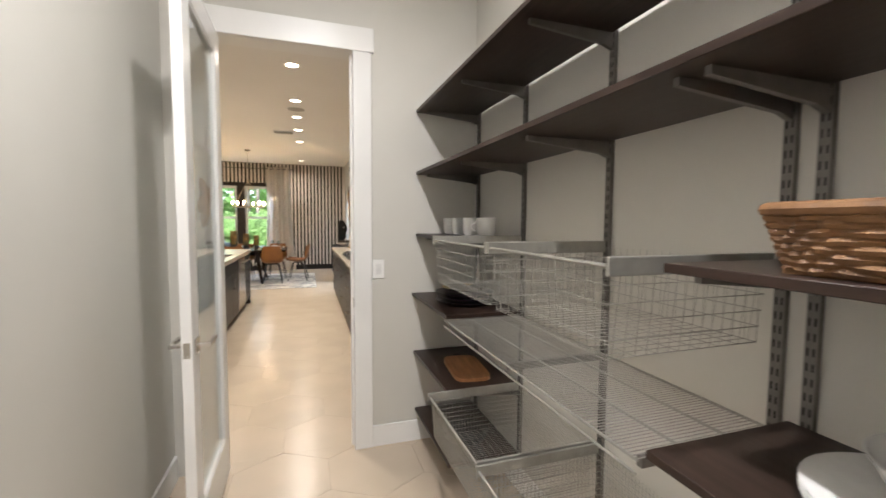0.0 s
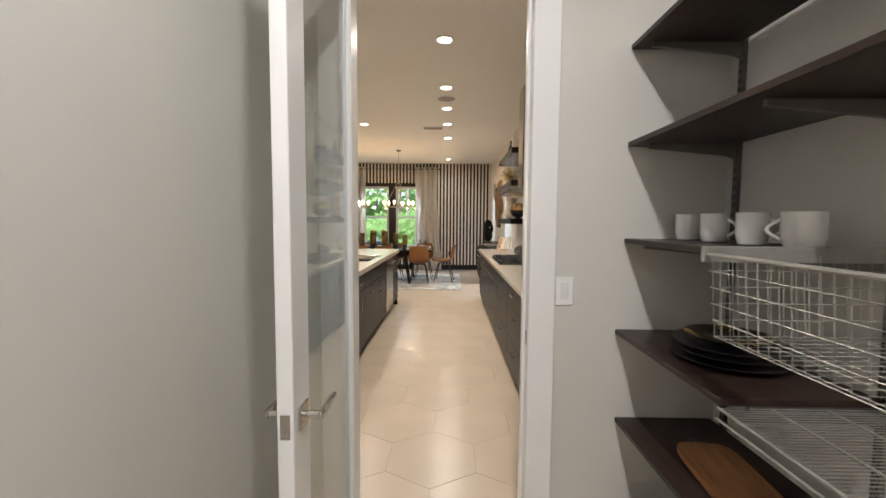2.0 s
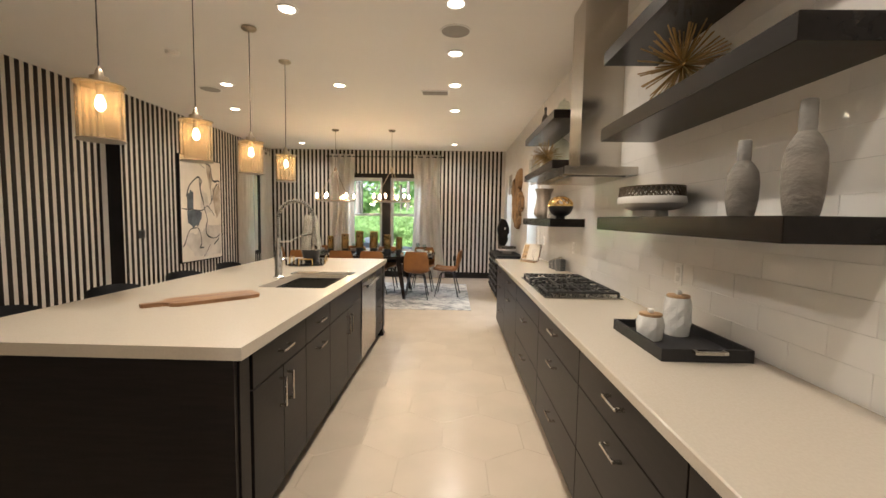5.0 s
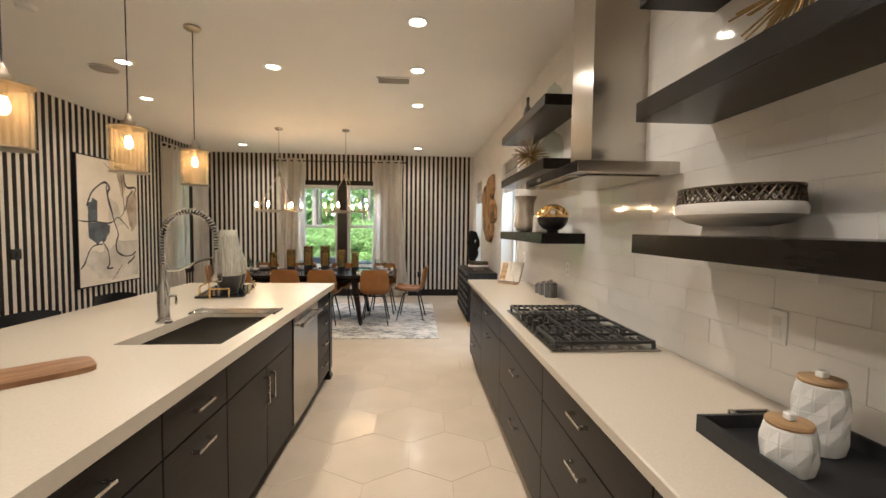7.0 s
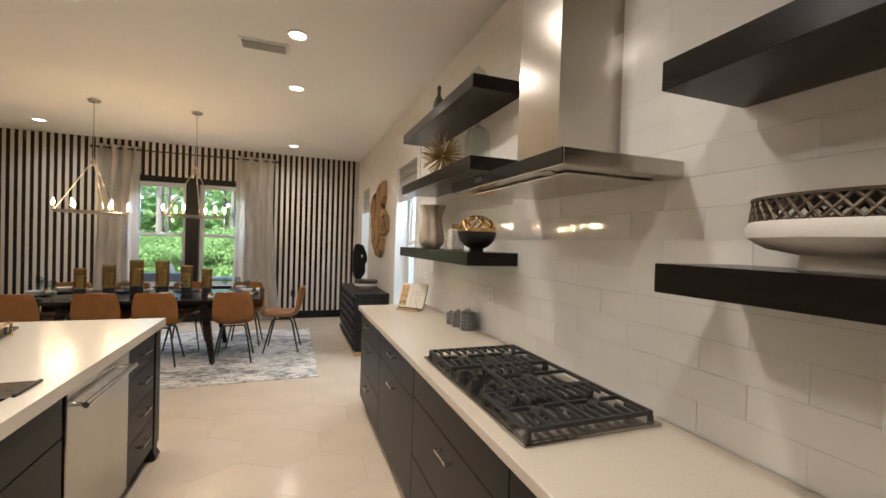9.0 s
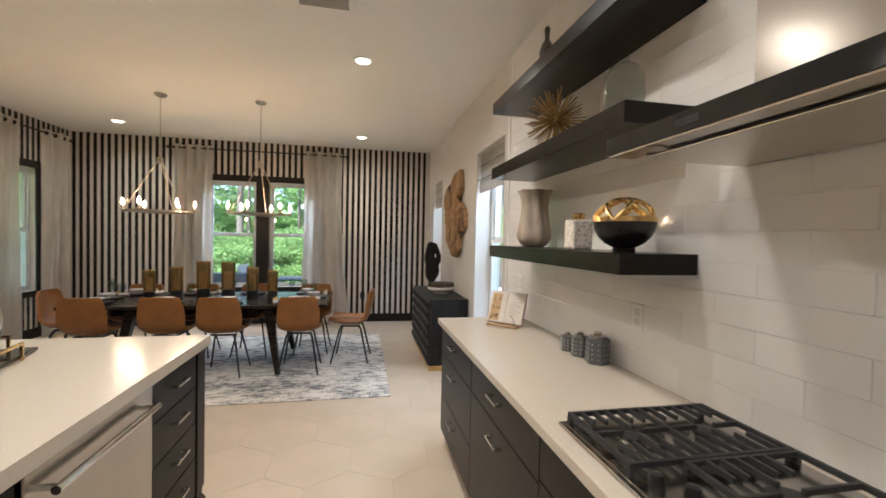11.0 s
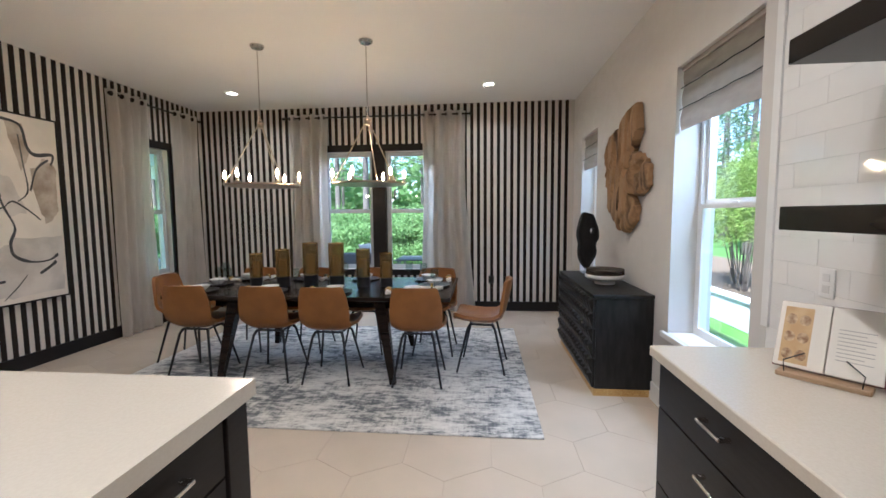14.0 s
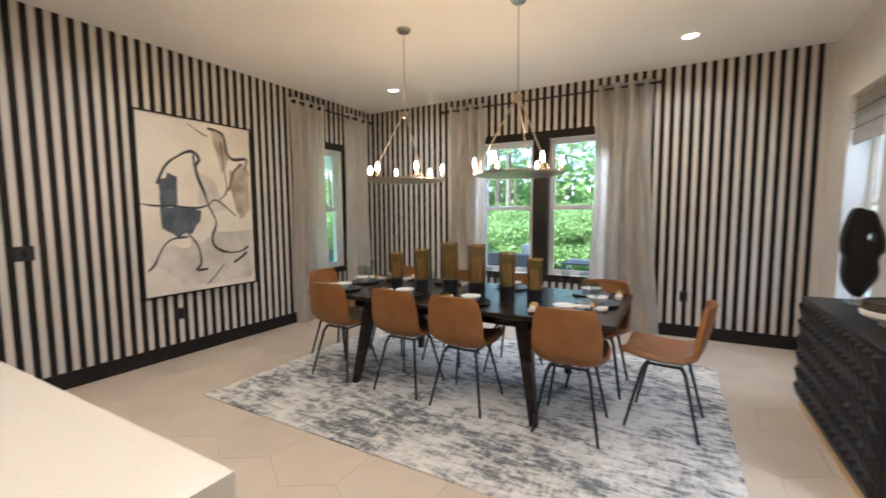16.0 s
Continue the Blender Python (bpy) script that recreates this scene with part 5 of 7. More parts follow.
cloche(0.90, 6.86, 2.0, 0.078, 0.235, "clear glass cloche on a wooden base on a shelf")
cloche(0.93, 6.95, 2.452, 0.06, 0.17, "small clear glass cloche on the top shelf")
bd = thing("dark_bottle", "slim dark brown ceramic bottle on the top shelf", "bottle", (0.88, 7.55, 2.452))
part("body", lathe(bmesh.new(), [(0.035, 0), (0.04, 0.01), (0.042, 0.11), (0.03, 0.15), (0.014, 0.175), (0.013, 0.22)], 20), mat("umber_glaze", (0.05, 0.035, 0.028), 0.35), bd)
part("stopper", lathe(bmesh.new(), [(0.015, 0.221), (0.017, 0.235), (0.01, 0.25)], 14), BLACKCER, bd)
for x, y, h in ((0.96, 4.62, 0.20), (0.97, 4.45, 0.16)):
    solid("dark_bottle", lathe(bmesh.new(), [(0.04, 0), (0.045, 0.02), (0.045, h * 0.6), (0.02, h * 0.75), (0.018, h)], 20), mat("brown_glaze", (0.12, 0.085, 0.06), 0.4), "brown ceramic bottle on the top shelf", "bottle", (x, y, 2.462), "dark bottles")

# tray with canisters
tr = thing("serving_tray", "black rectangular tray with steel handles on the counter", "tray", (0.85, 4.60, CT))
SHAGREEN = mat("black_shagreen", (0.016, 0.016, 0.018), 0.5, bump=0.4, bscale=260)
part("base", boxm(-0.175, -0.238, 0.0005, 0.175, 0.238, 0.012), SHAGREEN, tr)
for q in ((-0.175, -0.238, -0.163, 0.238), (0.163, -0.238, 0.175, 0.238), (-0.163, -0.238, 0.163, -0.226), (-0.163, 0.226, 0.163, 0.238)):
    part("side", boxm(q[0], q[1], 0.0122, q[2], q[3], 0.05), SHAGREEN, tr)
for s in (-1, 1):
    bm = bmesh.new()
    ya, yb = sorted((s * 0.2385, s * 0.262))
    box(bm, -0.062, s * 0.262 - 0.005, 0.036, 0.062, s * 0.262 + 0.005, 0.050, 0.002)
    for xx in (-0.055, 0.055):
        box(bm, xx - 0.005, ya, 0.036, xx + 0.005, yb, 0.050)
    part("handle", bm, NICKEL, tr, "satin steel handle")


def canister(x, y, r, h):
    c = thing("canister", "white faceted ceramic canister with a wooden lid on the tray", "canister", (x, y, CT + 0.0125), "canisters on the tray")
    bm = bmesh.new()
    rows = max(3, round(h / 0.032))
    n = 12
    rings = []
    for i in range(rows + 1):
        k = i / rows
        rr = r * (0.94 + 0.08 * math.sin(math.pi * k))
        rings.append([bm.verts.new((rr * (1 + 0.10 * ((i + j) % 2) * (0 < i < rows)) * math.cos(2 * math.pi * j / n), rr * (1 + 0.10 * ((i + j) % 2) * (0 < i < rows)) * math.sin(2 * math.pi * j / n), h * k)) for j in range(n)])
    for a, b in zip(rings, rings[1:]):
        for j in range(n):
            bm.faces.new((a[j], a[(j + 1) % n], b[(j + 1) % n], b[j]))
    bm.faces.new(rings[0][::-1])
    bm.faces.new(rings[-1])
    bmesh.ops.bevel(bm, geom=list(bm.edges), offset=0.003, segments=2, affect="EDGES")
    part("body", bm, WHITECER, c)
    lid = part("lid", lathe(bmesh.new(), [(r * 0.86, h + 0.0005), (r * 0.9, h + 0.006), (r * 0.86, h + 0.012), (0.0, h + 0.013)], 28), mat("lid_wood", (0.42, 0.27, 0.14), 0.5, scale=8, stretch=(6, 1, 1), col2=(0.33, 0.20, 0.10)), c, "turned wooden lid")
    part("knob", boxm(-0.011, -0.011, h + 0.0132, 0.011, 0.011, h + 0.031, bevel=0.003), WHITECER, lid)


canister(0.755, 4.63, 0.054, 0.105)
canister(0.915, 4.71, 0.056, 0.175)

for y in (5.03, 6.98, 8.35, 3.3):
    o = thing("wall_outlet", "white wall socket plate on the white tiles", "socket", (W - 0.0025, y, 1.17), "wall sockets")
    part("plate", boxm(-0.006, -0.037, -0.058, 0, 0.037, 0.058, bevel=0.003), WHITE, o)
    for s in (-1, 1):
        part("socket", boxm(-0.0085, -0.017, s * 0.022 - 0.015, -0.0062, 0.017, s * 0.022 + 0.015, bevel=0.001), WHITECER, o)

JARM = mat("embossed_grey_glaze", (0.13, 0.13, 0.13), 0.3, 0.0, scale=40, col2=(0.10, 0.10, 0.10), bump=0.3, bscale=120)
STUD = mat("silver_stud", (0.55, 0.53, 0.49), 0.3, 0.8)
bm = bmesh.new()
bmesh.ops.create_icosphere(bm, subdivisions=1, radius=0.0038)
STUDMESH = mesh("stud", bm, STUD)
for x, y, r, h in ((1.005, 7.16, 0.056, 0.150), (0.985, 7.285, 0.046, 0.122), (0.972, 7.39, 0.038, 0.098)):
    j = thing("storage_jar", "small grey six-sided jar with silver studs and a silver lid", "jar", (x, y, CT), "studded jars on the counter", rz=18)
    part("body", lathe(bmesh.new(), [(r, 0.0), (r * 1.03, 0.006), (r * 1.03, h * 0.78), (r * 0.93, h * 0.83)], 6), JARM, j)
    part("lid", lathe(bmesh.new(), [(r * 0.62, h * 0.832), (r * 0.64, h * 0.90), (r * 0.3, h * 0.93), (r * 0.34, h), (0.0, h)], 24), NICKEL, j, "small round silver lid")
    for k in range(6):
        a = radians(60 * k + 30)
        for dy in (-0.25, 0.25):
            for dz in (0.16, 0.32, 0.48, 0.64):
                q = r * 1.03 * math.cos(radians(30)) + 0.0006
                share("stud", STUDMESH, j, (q * math.cos(a) - dy * r * math.sin(a), q * math.sin(a) + dy * r * math.cos(a), h * dz))

# cookbook on its stand
cb = thing("cookbook_stand", "wooden cookbook stand with wire page holders on the counter", "book stand", (0.84, 8.02, CT), rz=-48)
WOODL = mat("light_oak", (0.42, 0.28, 0.16), 0.5, scale=6, stretch=(1, 6, 6), col2=(0.34, 0.22, 0.12))
part("ledge", boxm(-0.16, -0.07, 0.0, 0.16, 0.0, 0.018, bevel=0.003), WOODL, cb)
lean = Matrix.Rotation(radians(-22), 4, "X")
bm = boxm(-0.13, 0.0, 0.02, 0.13, 0.012, 0.22)
bmesh.ops.transform(bm, matrix=lean, verts=bm.verts)
part("back_board", bm, WOODL, cb)
part("prop", tube(bmesh.new(), [(0, 0.08, 0.16), (0, 0.15, 0.004)], 0.006, 6), WOODL, cb)
for s in (-1, 1):
    part("page_holder", tube(bmesh.new(), [(s * 0.13, -0.06, 0.018), (s * 0.135, -0.055, 0.06), (s * 0.07, -0.012, 0.09)], 0.0025, 6), BLACKMET, cb)
bk = thing("cookbook", "open cookbook with a photo of baked rounds on its page", "book", (0.84, 8.02, CT + 0.0185), rz=-48)
for s in (-1, 1):
    bm = boxm(min(0.002 * s, 0.185 * s), -0.025, 0.002, max(0.002 * s, 0.185 * s), -0.006, 0.255, bevel=0.002)
    bmesh.ops.transform(bm, matrix=lean, verts=bm.verts)
    part("page_block", bm, mat("book_paper", (0.78, 0.72, 0.63), 0.7), bk)
bm = boxm(-0.19, -0.0055, 0.0, 0.19, -0.001, 0.26)
bmesh.ops.transform(bm, matrix=lean, verts=bm.verts)
part("cover", bm, mat("red_book_cloth", (0.16, 0.03, 0.03), 0.6), bk)
bm = boxm(-0.165, -0.0262, 0.015, -0.06, -0.0255, 0.235)
bmesh.ops.transform(bm, matrix=lean, verts=bm.verts)
part("page_photo", bm, mat("page_photo", (0.52, 0.33, 0.15), 0.5, scale=20, col2=(0.60, 0.42, 0.22)), bk, "brown food photo")
for i in range(3):
    for x in (-0.138, -0.088):
        bm = bmesh.new()
        q = lathe(bm, [(0.021, 0.0), (0.021, 0.0006)], 20)
        bmesh.ops.transform(bm, matrix=lean @ Matrix.Translation((x, -0.0266, 0.05 + 0.068 * i)) @ Matrix.Rotation(radians(90), 4, "X"), verts=bm.verts)
        part("printed_round", bm, mat("printed_round", (0.62, 0.46, 0.27), 0.5, scale=40, col2=(0.25, 0.13, 0.06)), bk)
bm = bmesh.new()
for i in range(9):
    box(bm, 0.03, -0.0262, 0.06 + 0.014 * i, 0.15 - 0.03 * (i % 3 == 1), -0.0255, 0.063 + 0.014 * i)
bmesh.ops.transform(bm, matrix=lean, verts=bm.verts)
part("printed_lines", bm, mat("grey_print", (0.45, 0.41, 0.37), 0.7), bk)
for o in (cb, bk):
    o.scale = (0.70, 0.80, 0.86)
bk.location.z = CT + 0.0185 * 0.86

# island: board, vases on a tray
bm = bmesh.new()
out = []
for a in range(0, 360, 12):
    t = radians(a)
    x = 0.27 * (abs(math.cos(t)) ** 0.35) * (1 if math.cos(t) >= 0 else -1)
    y = 0.095 * (abs(math.sin(t)) ** 0.35) * (1 if math.sin(t) >= 0 else -1)
    out.append((x, y))
prism(bm, out, 0.0, 0.02)
prism(bm, [(-0.40, -0.018), (-0.39, -0.024), (-0.29, -0.03), (-0.25, -0.06), (-0.25, 0.06), (-0.29, 0.03), (-0.39, 0.024), (-0.40, 0.018)], 0.0004, 0.0196)
BOARDX = mat("acacia_board_long", (0.32, 0.17, 0.08), 0.5, scale=5, col2=(0.19, 0.09, 0.04), stretch=(1, 8, 8), bump=0.08, bscale=40)
solid("serving_board", bm, BOARDX, "brown acacia paddle serving board on the island", "cutting board", (-1.575, 5.24, IT + 0.0005), rz=46).scale = (0.92, 1.1, 1.0)

vt = thing("decor_tray", "glossy black tray with square brass handles on the island", "tray", (-1.705, 7.272, IT), rz=13)
part("tray_board", boxm(-0.173, -0.312, 0.004, 0.173, 0.312, 0.020, bevel=0.003), BLACKGLASS, vt)
for turn, off, half in ((0, 0.319, 0.066), (90, 0.180, 0.143), (180, 0.319, 0.066), (270, 0.180, 0.143)):
    bm = bmesh.new()
    for xx in (-half, half):
        box(bm, xx - 0.006, -off - 0.006, 0.0, xx + 0.006, -off + 0.006, 0.068)
    box(bm, -half - 0.006, -off - 0.006, 0.0682, half + 0.006, -off + 0.006, 0.080, 0.001)
    bmesh.ops.rotate(bm, verts=bm.verts, cent=(0, 0, 0), matrix=Matrix.Rotation(radians(turn), 3, "Z"))
    part("handle", bm, GOLD, vt, "square brass handle")


def stripevase_mat():
    """Thin dark scratches down a pale grey-green glaze, fading out under the rim."""
    m = bpy.data.materials.new("scratched_stripe_glaze")
    m.use_nodes = True
    n, k = m.node_tree.nodes, m.node_tree.links
    p = n["Principled BSDF"]

    def op(kind, a, b=None, c=None):
        q = n.new("ShaderNodeMath")
        q.operation = kind
        for i, v in enumerate((a, b, c)):
            if v is None:
                continue
            if isinstance(v, (int, float)):
                q.inputs[i].default_value = v
            else:
                k.new(v, q.inputs[i])
        return q.outputs[0]

    tc, sep, cmb = n.new("ShaderNodeTexCoord"), n.new("ShaderNodeSeparateXYZ"), n.new("ShaderNodeCombineXYZ")
    k.new(tc.outputs["Object"], sep.inputs[0])
    ang = op("ARCTAN2", sep.outputs[1], sep.outputs[0])
    k.new(ang, cmb.inputs[0])
    k.new(sep.outputs[2], cmb.inputs[2])

    def grain(scale, size, detail):
        mp, nz = n.new("ShaderNodeMapping"), n.new("ShaderNodeTexNoise")
        mp.inputs["Scale"].default_value = scale
        nz.inputs["Scale"].default_value, nz.inputs["Detail"].default_value = size, detail
        k.new(cmb.outputs[0], mp.inputs[0])
        k.new(mp.outputs[0], nz.inputs["Vector"])
        return nz.outputs["Fac"]

    wob, wid, gl = grain((5, 1, 5), 1.0, 3), grain((24, 1, 5), 1.0, 2), grain((3, 1, 14), 1.0, 4)
    wave = op("SINE", op("MULTIPLY_ADD", wob, 6.0, op("MULTIPLY", ang, 56.0)))
    line = op("GREATER_THAN", wave, op("MULTIPLY_ADD", wid, -1.9, 1.46))
    gen = n.new("ShaderNodeSeparateXYZ")
    k.new(tc.outputs["Generated"], gen.inputs[0])
    keep = op("LESS_THAN", gen.outputs[2], op("MULTIPLY_ADD", wid, 0.35, 0.71))
    fac = op("MULTIPLY", line, keep)
    glaze, mix = n.new("ShaderNodeMix"), n.new("ShaderNodeMix")
    for q in (glaze, mix):
        q.data_type = "RGBA"
    k.new(gl, glaze.inputs["Factor"])
    glaze.inputs["A"].default_value, glaze.inputs["B"].default_value = (0.62, 0.58, 0.50, 1), (0.52, 0.53, 0.48, 1)
    for q in glaze.inputs:
        if q.type == "RGBA":
            q.default_value = (0.62, 0.57, 0.48, 1) if q.name == "A" else (0.40, 0.40, 0.35, 1)
    k.new(fac, mix.inputs["Factor"])
    k.new([q for q in glaze.outputs if q.type == "RGBA"][0], [q for q in mix.inputs if q.type == "RGBA"][0])
    [q for q in mix.inputs if q.type == "RGBA"][1].default_value = (0.11, 0.094, 0.078, 1)
    k.new([q for q in mix.outputs if q.type == "RGBA"][0], p.inputs["Base Color"])
    bp = n.new("ShaderNodeBump")
    bp.inputs["Strength"].default_value, bp.inputs["Distance"].default_value = 0.5, 0.002
    k.new(op("SUBTRACT", 1.0, fac), bp.inputs["Height"])
    k.new(bp.outputs[0], p.inputs["Normal"])
    p.inputs["Roughness"].default_value = 0.22
    return m


STRIPEGLAZE = stripevase_mat()


def floor_vase(x, y, r, h, neck, cut, bend, label):
    v = thing("striped_vase", label, "vase", (x, y, IT + 0.0225), "striped vases on the tray")
    def rad(k):
        return r * (0.62 + 0.38 * math.sin(min(1, k / 0.38) * math.pi / 2)) if k < 0.38 else r * (1 - (1 - neck) * ((k - 0.38) / 0.62) ** bend)
    lo = [(rad(k / 20 * cut), h * k / 20 * cut) for k in range(21)]
    up = [(rad(cut + (1 - cut) * k / 20), h * (cut + (1 - cut) * k / 20)) for k in range(21)]
    part("black_base", lathe(bmesh.new(), lo, 40), BLACKCER, v, "matt black lower half")
    part("striped_body", lathe(bmesh.new(), [(a, b + 0.0004) for a, b in up] + [(up[-1][0] - 0.008, h), (up[-1][0] - 0.008, h * 0.85), (0, h * 0.85)], 40), STRIPEGLAZE, v, "cream glaze with black vertical scratches")


floor_vase(-1.632, 7.12, 0.101, 0.50, 0.60, 0.28, 1.35, "tall cream vase with black scratched stripes and a black base")
floor_vase(-1.715, 7.39, 0.106, 0.36, 0.50, 0.34, 2.1, "rounder cream vase with black scratched stripes and a black base")

# counter stools behind the island
STOOL = mat("charcoal_upholstery", (0.03, 0.03, 0.032), 0.8, bump=0.3, bscale=300)


def stool(x, y):
    s = thing("counter_stool", "charcoal upholstered counter stool tucked behind the island", "stool", (x, y, 0), "counter stools at the island", rz=90)
    part("seat", boxm(-0.22, -0.2, 0.60, 0.22, 0.2, 0.67, bevel=0.025, seg=3), STOOL, s)
    bm = bmesh.new()
    rows = []
    for z in (0.66, 0.75, 0.84, 0.925):
        rows.append([bm.verts.new((-0.24 + 0.04 * j, 0.20 - 0.10 * ((j - 6) / 6) ** 2, z - 0.03 * ((j - 6) / 6) ** 4)) for j in range(13)])
    for a, b in zip(rows, rows[1:]):
        for j in range(12):
            bm.faces.new((a[j], a[j + 1], b[j + 1], b[j])).smooth = True
    bmesh.ops.solidify(bm, geom=list(bm.faces), thickness=0.045)
    part("backrest", bm, STOOL, s)
    for sx in (-1, 1):
        for sy in (-1, 1):
            part("leg", tube(bmesh.new(), [(sx * 0.17, sy * 0.15, 0.60), (sx * 0.2, sy * 0.18, 0.0)], 0.014, 8), BLACKMET, s)
    part("footrest", tube(bmesh.new(), [(-0.19, -0.17, 0.22), (0.19, -0.17, 0.22)], 0.009, 8), BLACKMET, s)
    return s


s0 = stool(-2.46, 7.22)
for y in (6.45, 5.68, 4.9):
    copy_thing(s0, pose(-2.46, y, 0, 0, 0, 90))

# black switches and sockets on the striped walls
for x, y, z, rz, nm in ((L + 0.005, 8.59, 1.15, 90, "wall_switch"), (L + 0.005, 9.71, 0.44, 90, "wall_socket"), (-0.085, B - 0.005, 0.47, 0, "wall_socket")):
    o = thing(nm, "black wall plate on the striped wall", "socket" if nm == "wall_socket" else "light switch", (x, y, z), rz=rz)
    w = 0.04 if nm == "wall_socket" else 0.06
    part("plate", boxm(-w, -0.008, -0.058, w, 0, 0.058, bevel=0.003), BLACKMET, o)
    part("rocker" if nm == "wall_switch" else "socket", boxm(-0.018, -0.012, -0.034, 0.018, -0.0085, 0.034, bevel=0.002), BLACKTRIM, o)

# roman blinds
BLIND = mat("beige_blind_linen", (0.42, 0.365, 0.315), 0.9, scale=8, col2=(0.37, 0.32, 0.275), bump=0.3, bscale=400, stretch=(1, 1, 3))
for (y0, y1, z0, z1), drop in ((RW1, 0.42), (RW2, 0.42)):
    b = thing("roman_blind", "half-raised beige linen roman blind with dark stripes", "blind", (W + 0.05, (y0 + y1) / 2, z1))
    h = (y1 - y0) / 2 - 0.006
    for i in range(3):
        za, zb = -drop * i / 3, -drop * (i + 1) / 3
        bm = bmesh.new()
        rows = []
        for k in range(7):
            t = k / 6
            rows.append([bm.verts.new((-0.012 * math.sin(math.pi * t) - 0.006 * i, -h + 2 * h * j / 10, za + (zb - za) * t - (0.002 * math.sin(j * 1.3 + i)) * t)) for j in range(11)])
        for a, c in zip(rows, rows[1:]):
            for j in range(10):
                bm.faces.new((a[j], a[j + 1], c[j + 1], c[j])).smooth = True
        bmesh.ops.solidify(bm, geom=list(bm.faces), thickness=0.004)
        part("fold", bm, BLIND, b)
        if i:
            bm = bmesh.new()
            tube(bm, [(-0.022 - 0.006 * i, -h + 0.01 + (2 * h - 0.02) * j / 24, za - 0.004 + 0.002 * math.sin(j * 0.9 + i)) for j in range(25)], 0.0035, 6)
            part("dark_stripe", bm, BLACKTRIM, b)
    part("headrail", boxm(-0.02, -h, -0.03, 0.02, h, -0.001), BLIND, b)


# ---- pantry ----
bm = bmesh.new()
for y0, y1 in ((PY1 - 0.02, PY1 - 0.0005), (KY + 0.0005, KY + 0.02)):
    box(bm, DX1, y0, 0, DX1 + 0.108, y1, DH, 0.002)
    box(bm, DX0 - 0.108, y0, 0, DX0, y1, DH, 0.002)
    box(bm, DX0 - 0.125, y0 - 0.004, DH + 0.001, DX1 + 0.125, y1 + 0.004, DH + 0.14, 0.003)
structure("door_trim", bm, WHITE, "wide white door casing with a tall head", "trim")
bm = bmesh.new()
box(bm, DX1, PY1 - 0.0004, 0, DX1 + 0.0195, KY + 0.0004, DH)
box(bm, DX0 - 0.0195, PY1 - 0.0004, 0, DX0, KY + 0.0004, DH)
box(bm, DX0, PY1 - 0.0004, DH - 0.0001, DX1, KY + 0.0004, DH + 0.0195)
box(bm, DX1 - 0.012, PY1 + 0.05, 0, DX1, PY1 + 0.09, DH)
structure("door_jamb", bm, WHITE, "white painted door jamb with a stop", "trim")
structure("strike_plate", boxm(DX1 - 0.003, PY1 + 0.01, 0.90, DX1 + 0.001, PY1 + 0.04, 0.96), NICKEL, "satin nickel strike plate in the jamb", "trim")
structure("baseboard", boxm(DX1 + 0.108, PY1 - 0.015, 0, PX1, PY1 - 0.0005, 0.135, bevel=0.002), WHITE, "tall white baseboard", "baseboard")
structure("baseboard", boxm(PX0 + 0.0005, PY0, 0, PX0 + 0.015, PY1 - 0.02, 0.135, bevel=0.002), WHITE, "tall white baseboard", "baseboard")
structure("baseboard", boxm(PX1 - 0.015, PY0, 0, PX1 - 0.0005, PY1 - 0.016, 0.135, bevel=0.002), WHITE, "tall white baseboard", "baseboard")

dr = thing("door_1", "open white glazed pantry door with a satin nickel lever", "door", (-0.474, 2.525, 0.012), kind="structure", rz=0.7)
DL, DT, DHH = 0.755, 0.04, 2.41
st = 0.115
for y0, y1 in ((-DL, -DL + st), (-st, 0)):
    part("stile", boxm(-DT / 2, y0, 0, DT / 2, y1, DHH, bevel=0.002), WHITE, dr)
for z0, z1 in ((0, 0.23), (DHH - 0.115, DHH)):
    part("rail", boxm(-DT / 2, -DL + st + 0.0005, z0, DT / 2, -st - 0.0005, z1, bevel=0.002), WHITE, dr)
part("pane", boxm(-0.004, -DL + st, 0.23, 0.004, -st, DHH - 0.115), DOORGLASS, dr, "clear glass door pane").visible_shadow = False
bm = bmesh.new()
for s in (-1, 1):
    a, b = sorted((s * 0.005, s * 0.016))
    for y in (-DL + st, -st - 0.012):
        box(bm, a, y, 0.23, b, y + 0.012, DHH - 0.115)
    for z in (0.23, DHH - 0.127):
        box(bm, a, -DL + st + 0.012, z, b, -st - 0.012, z + 0.012)
part("glazing_bead", bm, WHITE, dr)
for s in (-1, 1):
    x = s * DT / 2
    a, b = sorted((x, x + s * 0.008))
    ro = part("lever_rose", boxm(a, -DL + 0.03, 0.895, b, -DL + 0.09, 0.955, bevel=0.002), NICKEL, dr, "square satin nickel rose")
    bm = bmesh.new()
    tube(bm, [(x + s * 0.008, -DL + 0.06, 0.925), (x + s * 0.05, -DL + 0.06, 0.925)], 0.009, 10)
    a, b = sorted((x + s * 0.042, x + s * 0.056))
    box(bm, a, -DL + 0.05, 0.915, b, -DL + 0.18, 0.934, 0.003)
    part("lever", bm, NICKEL, ro, "satin nickel lever handle")
part("latch_plate", boxm(-0.012, -DL - 0.002, 0.89, 0.012, -DL - 0.0003, 0.95), NICKEL, dr)
for z in (0.25, 1.2, 2.15):
    part("hinge", tube(bmesh.new(), [(-DT / 2 - 0.006, 0.004, z - 0.05), (-DT / 2 - 0.006, 0.004, z + 0.05)], 0.007, 8), NICKEL, dr)

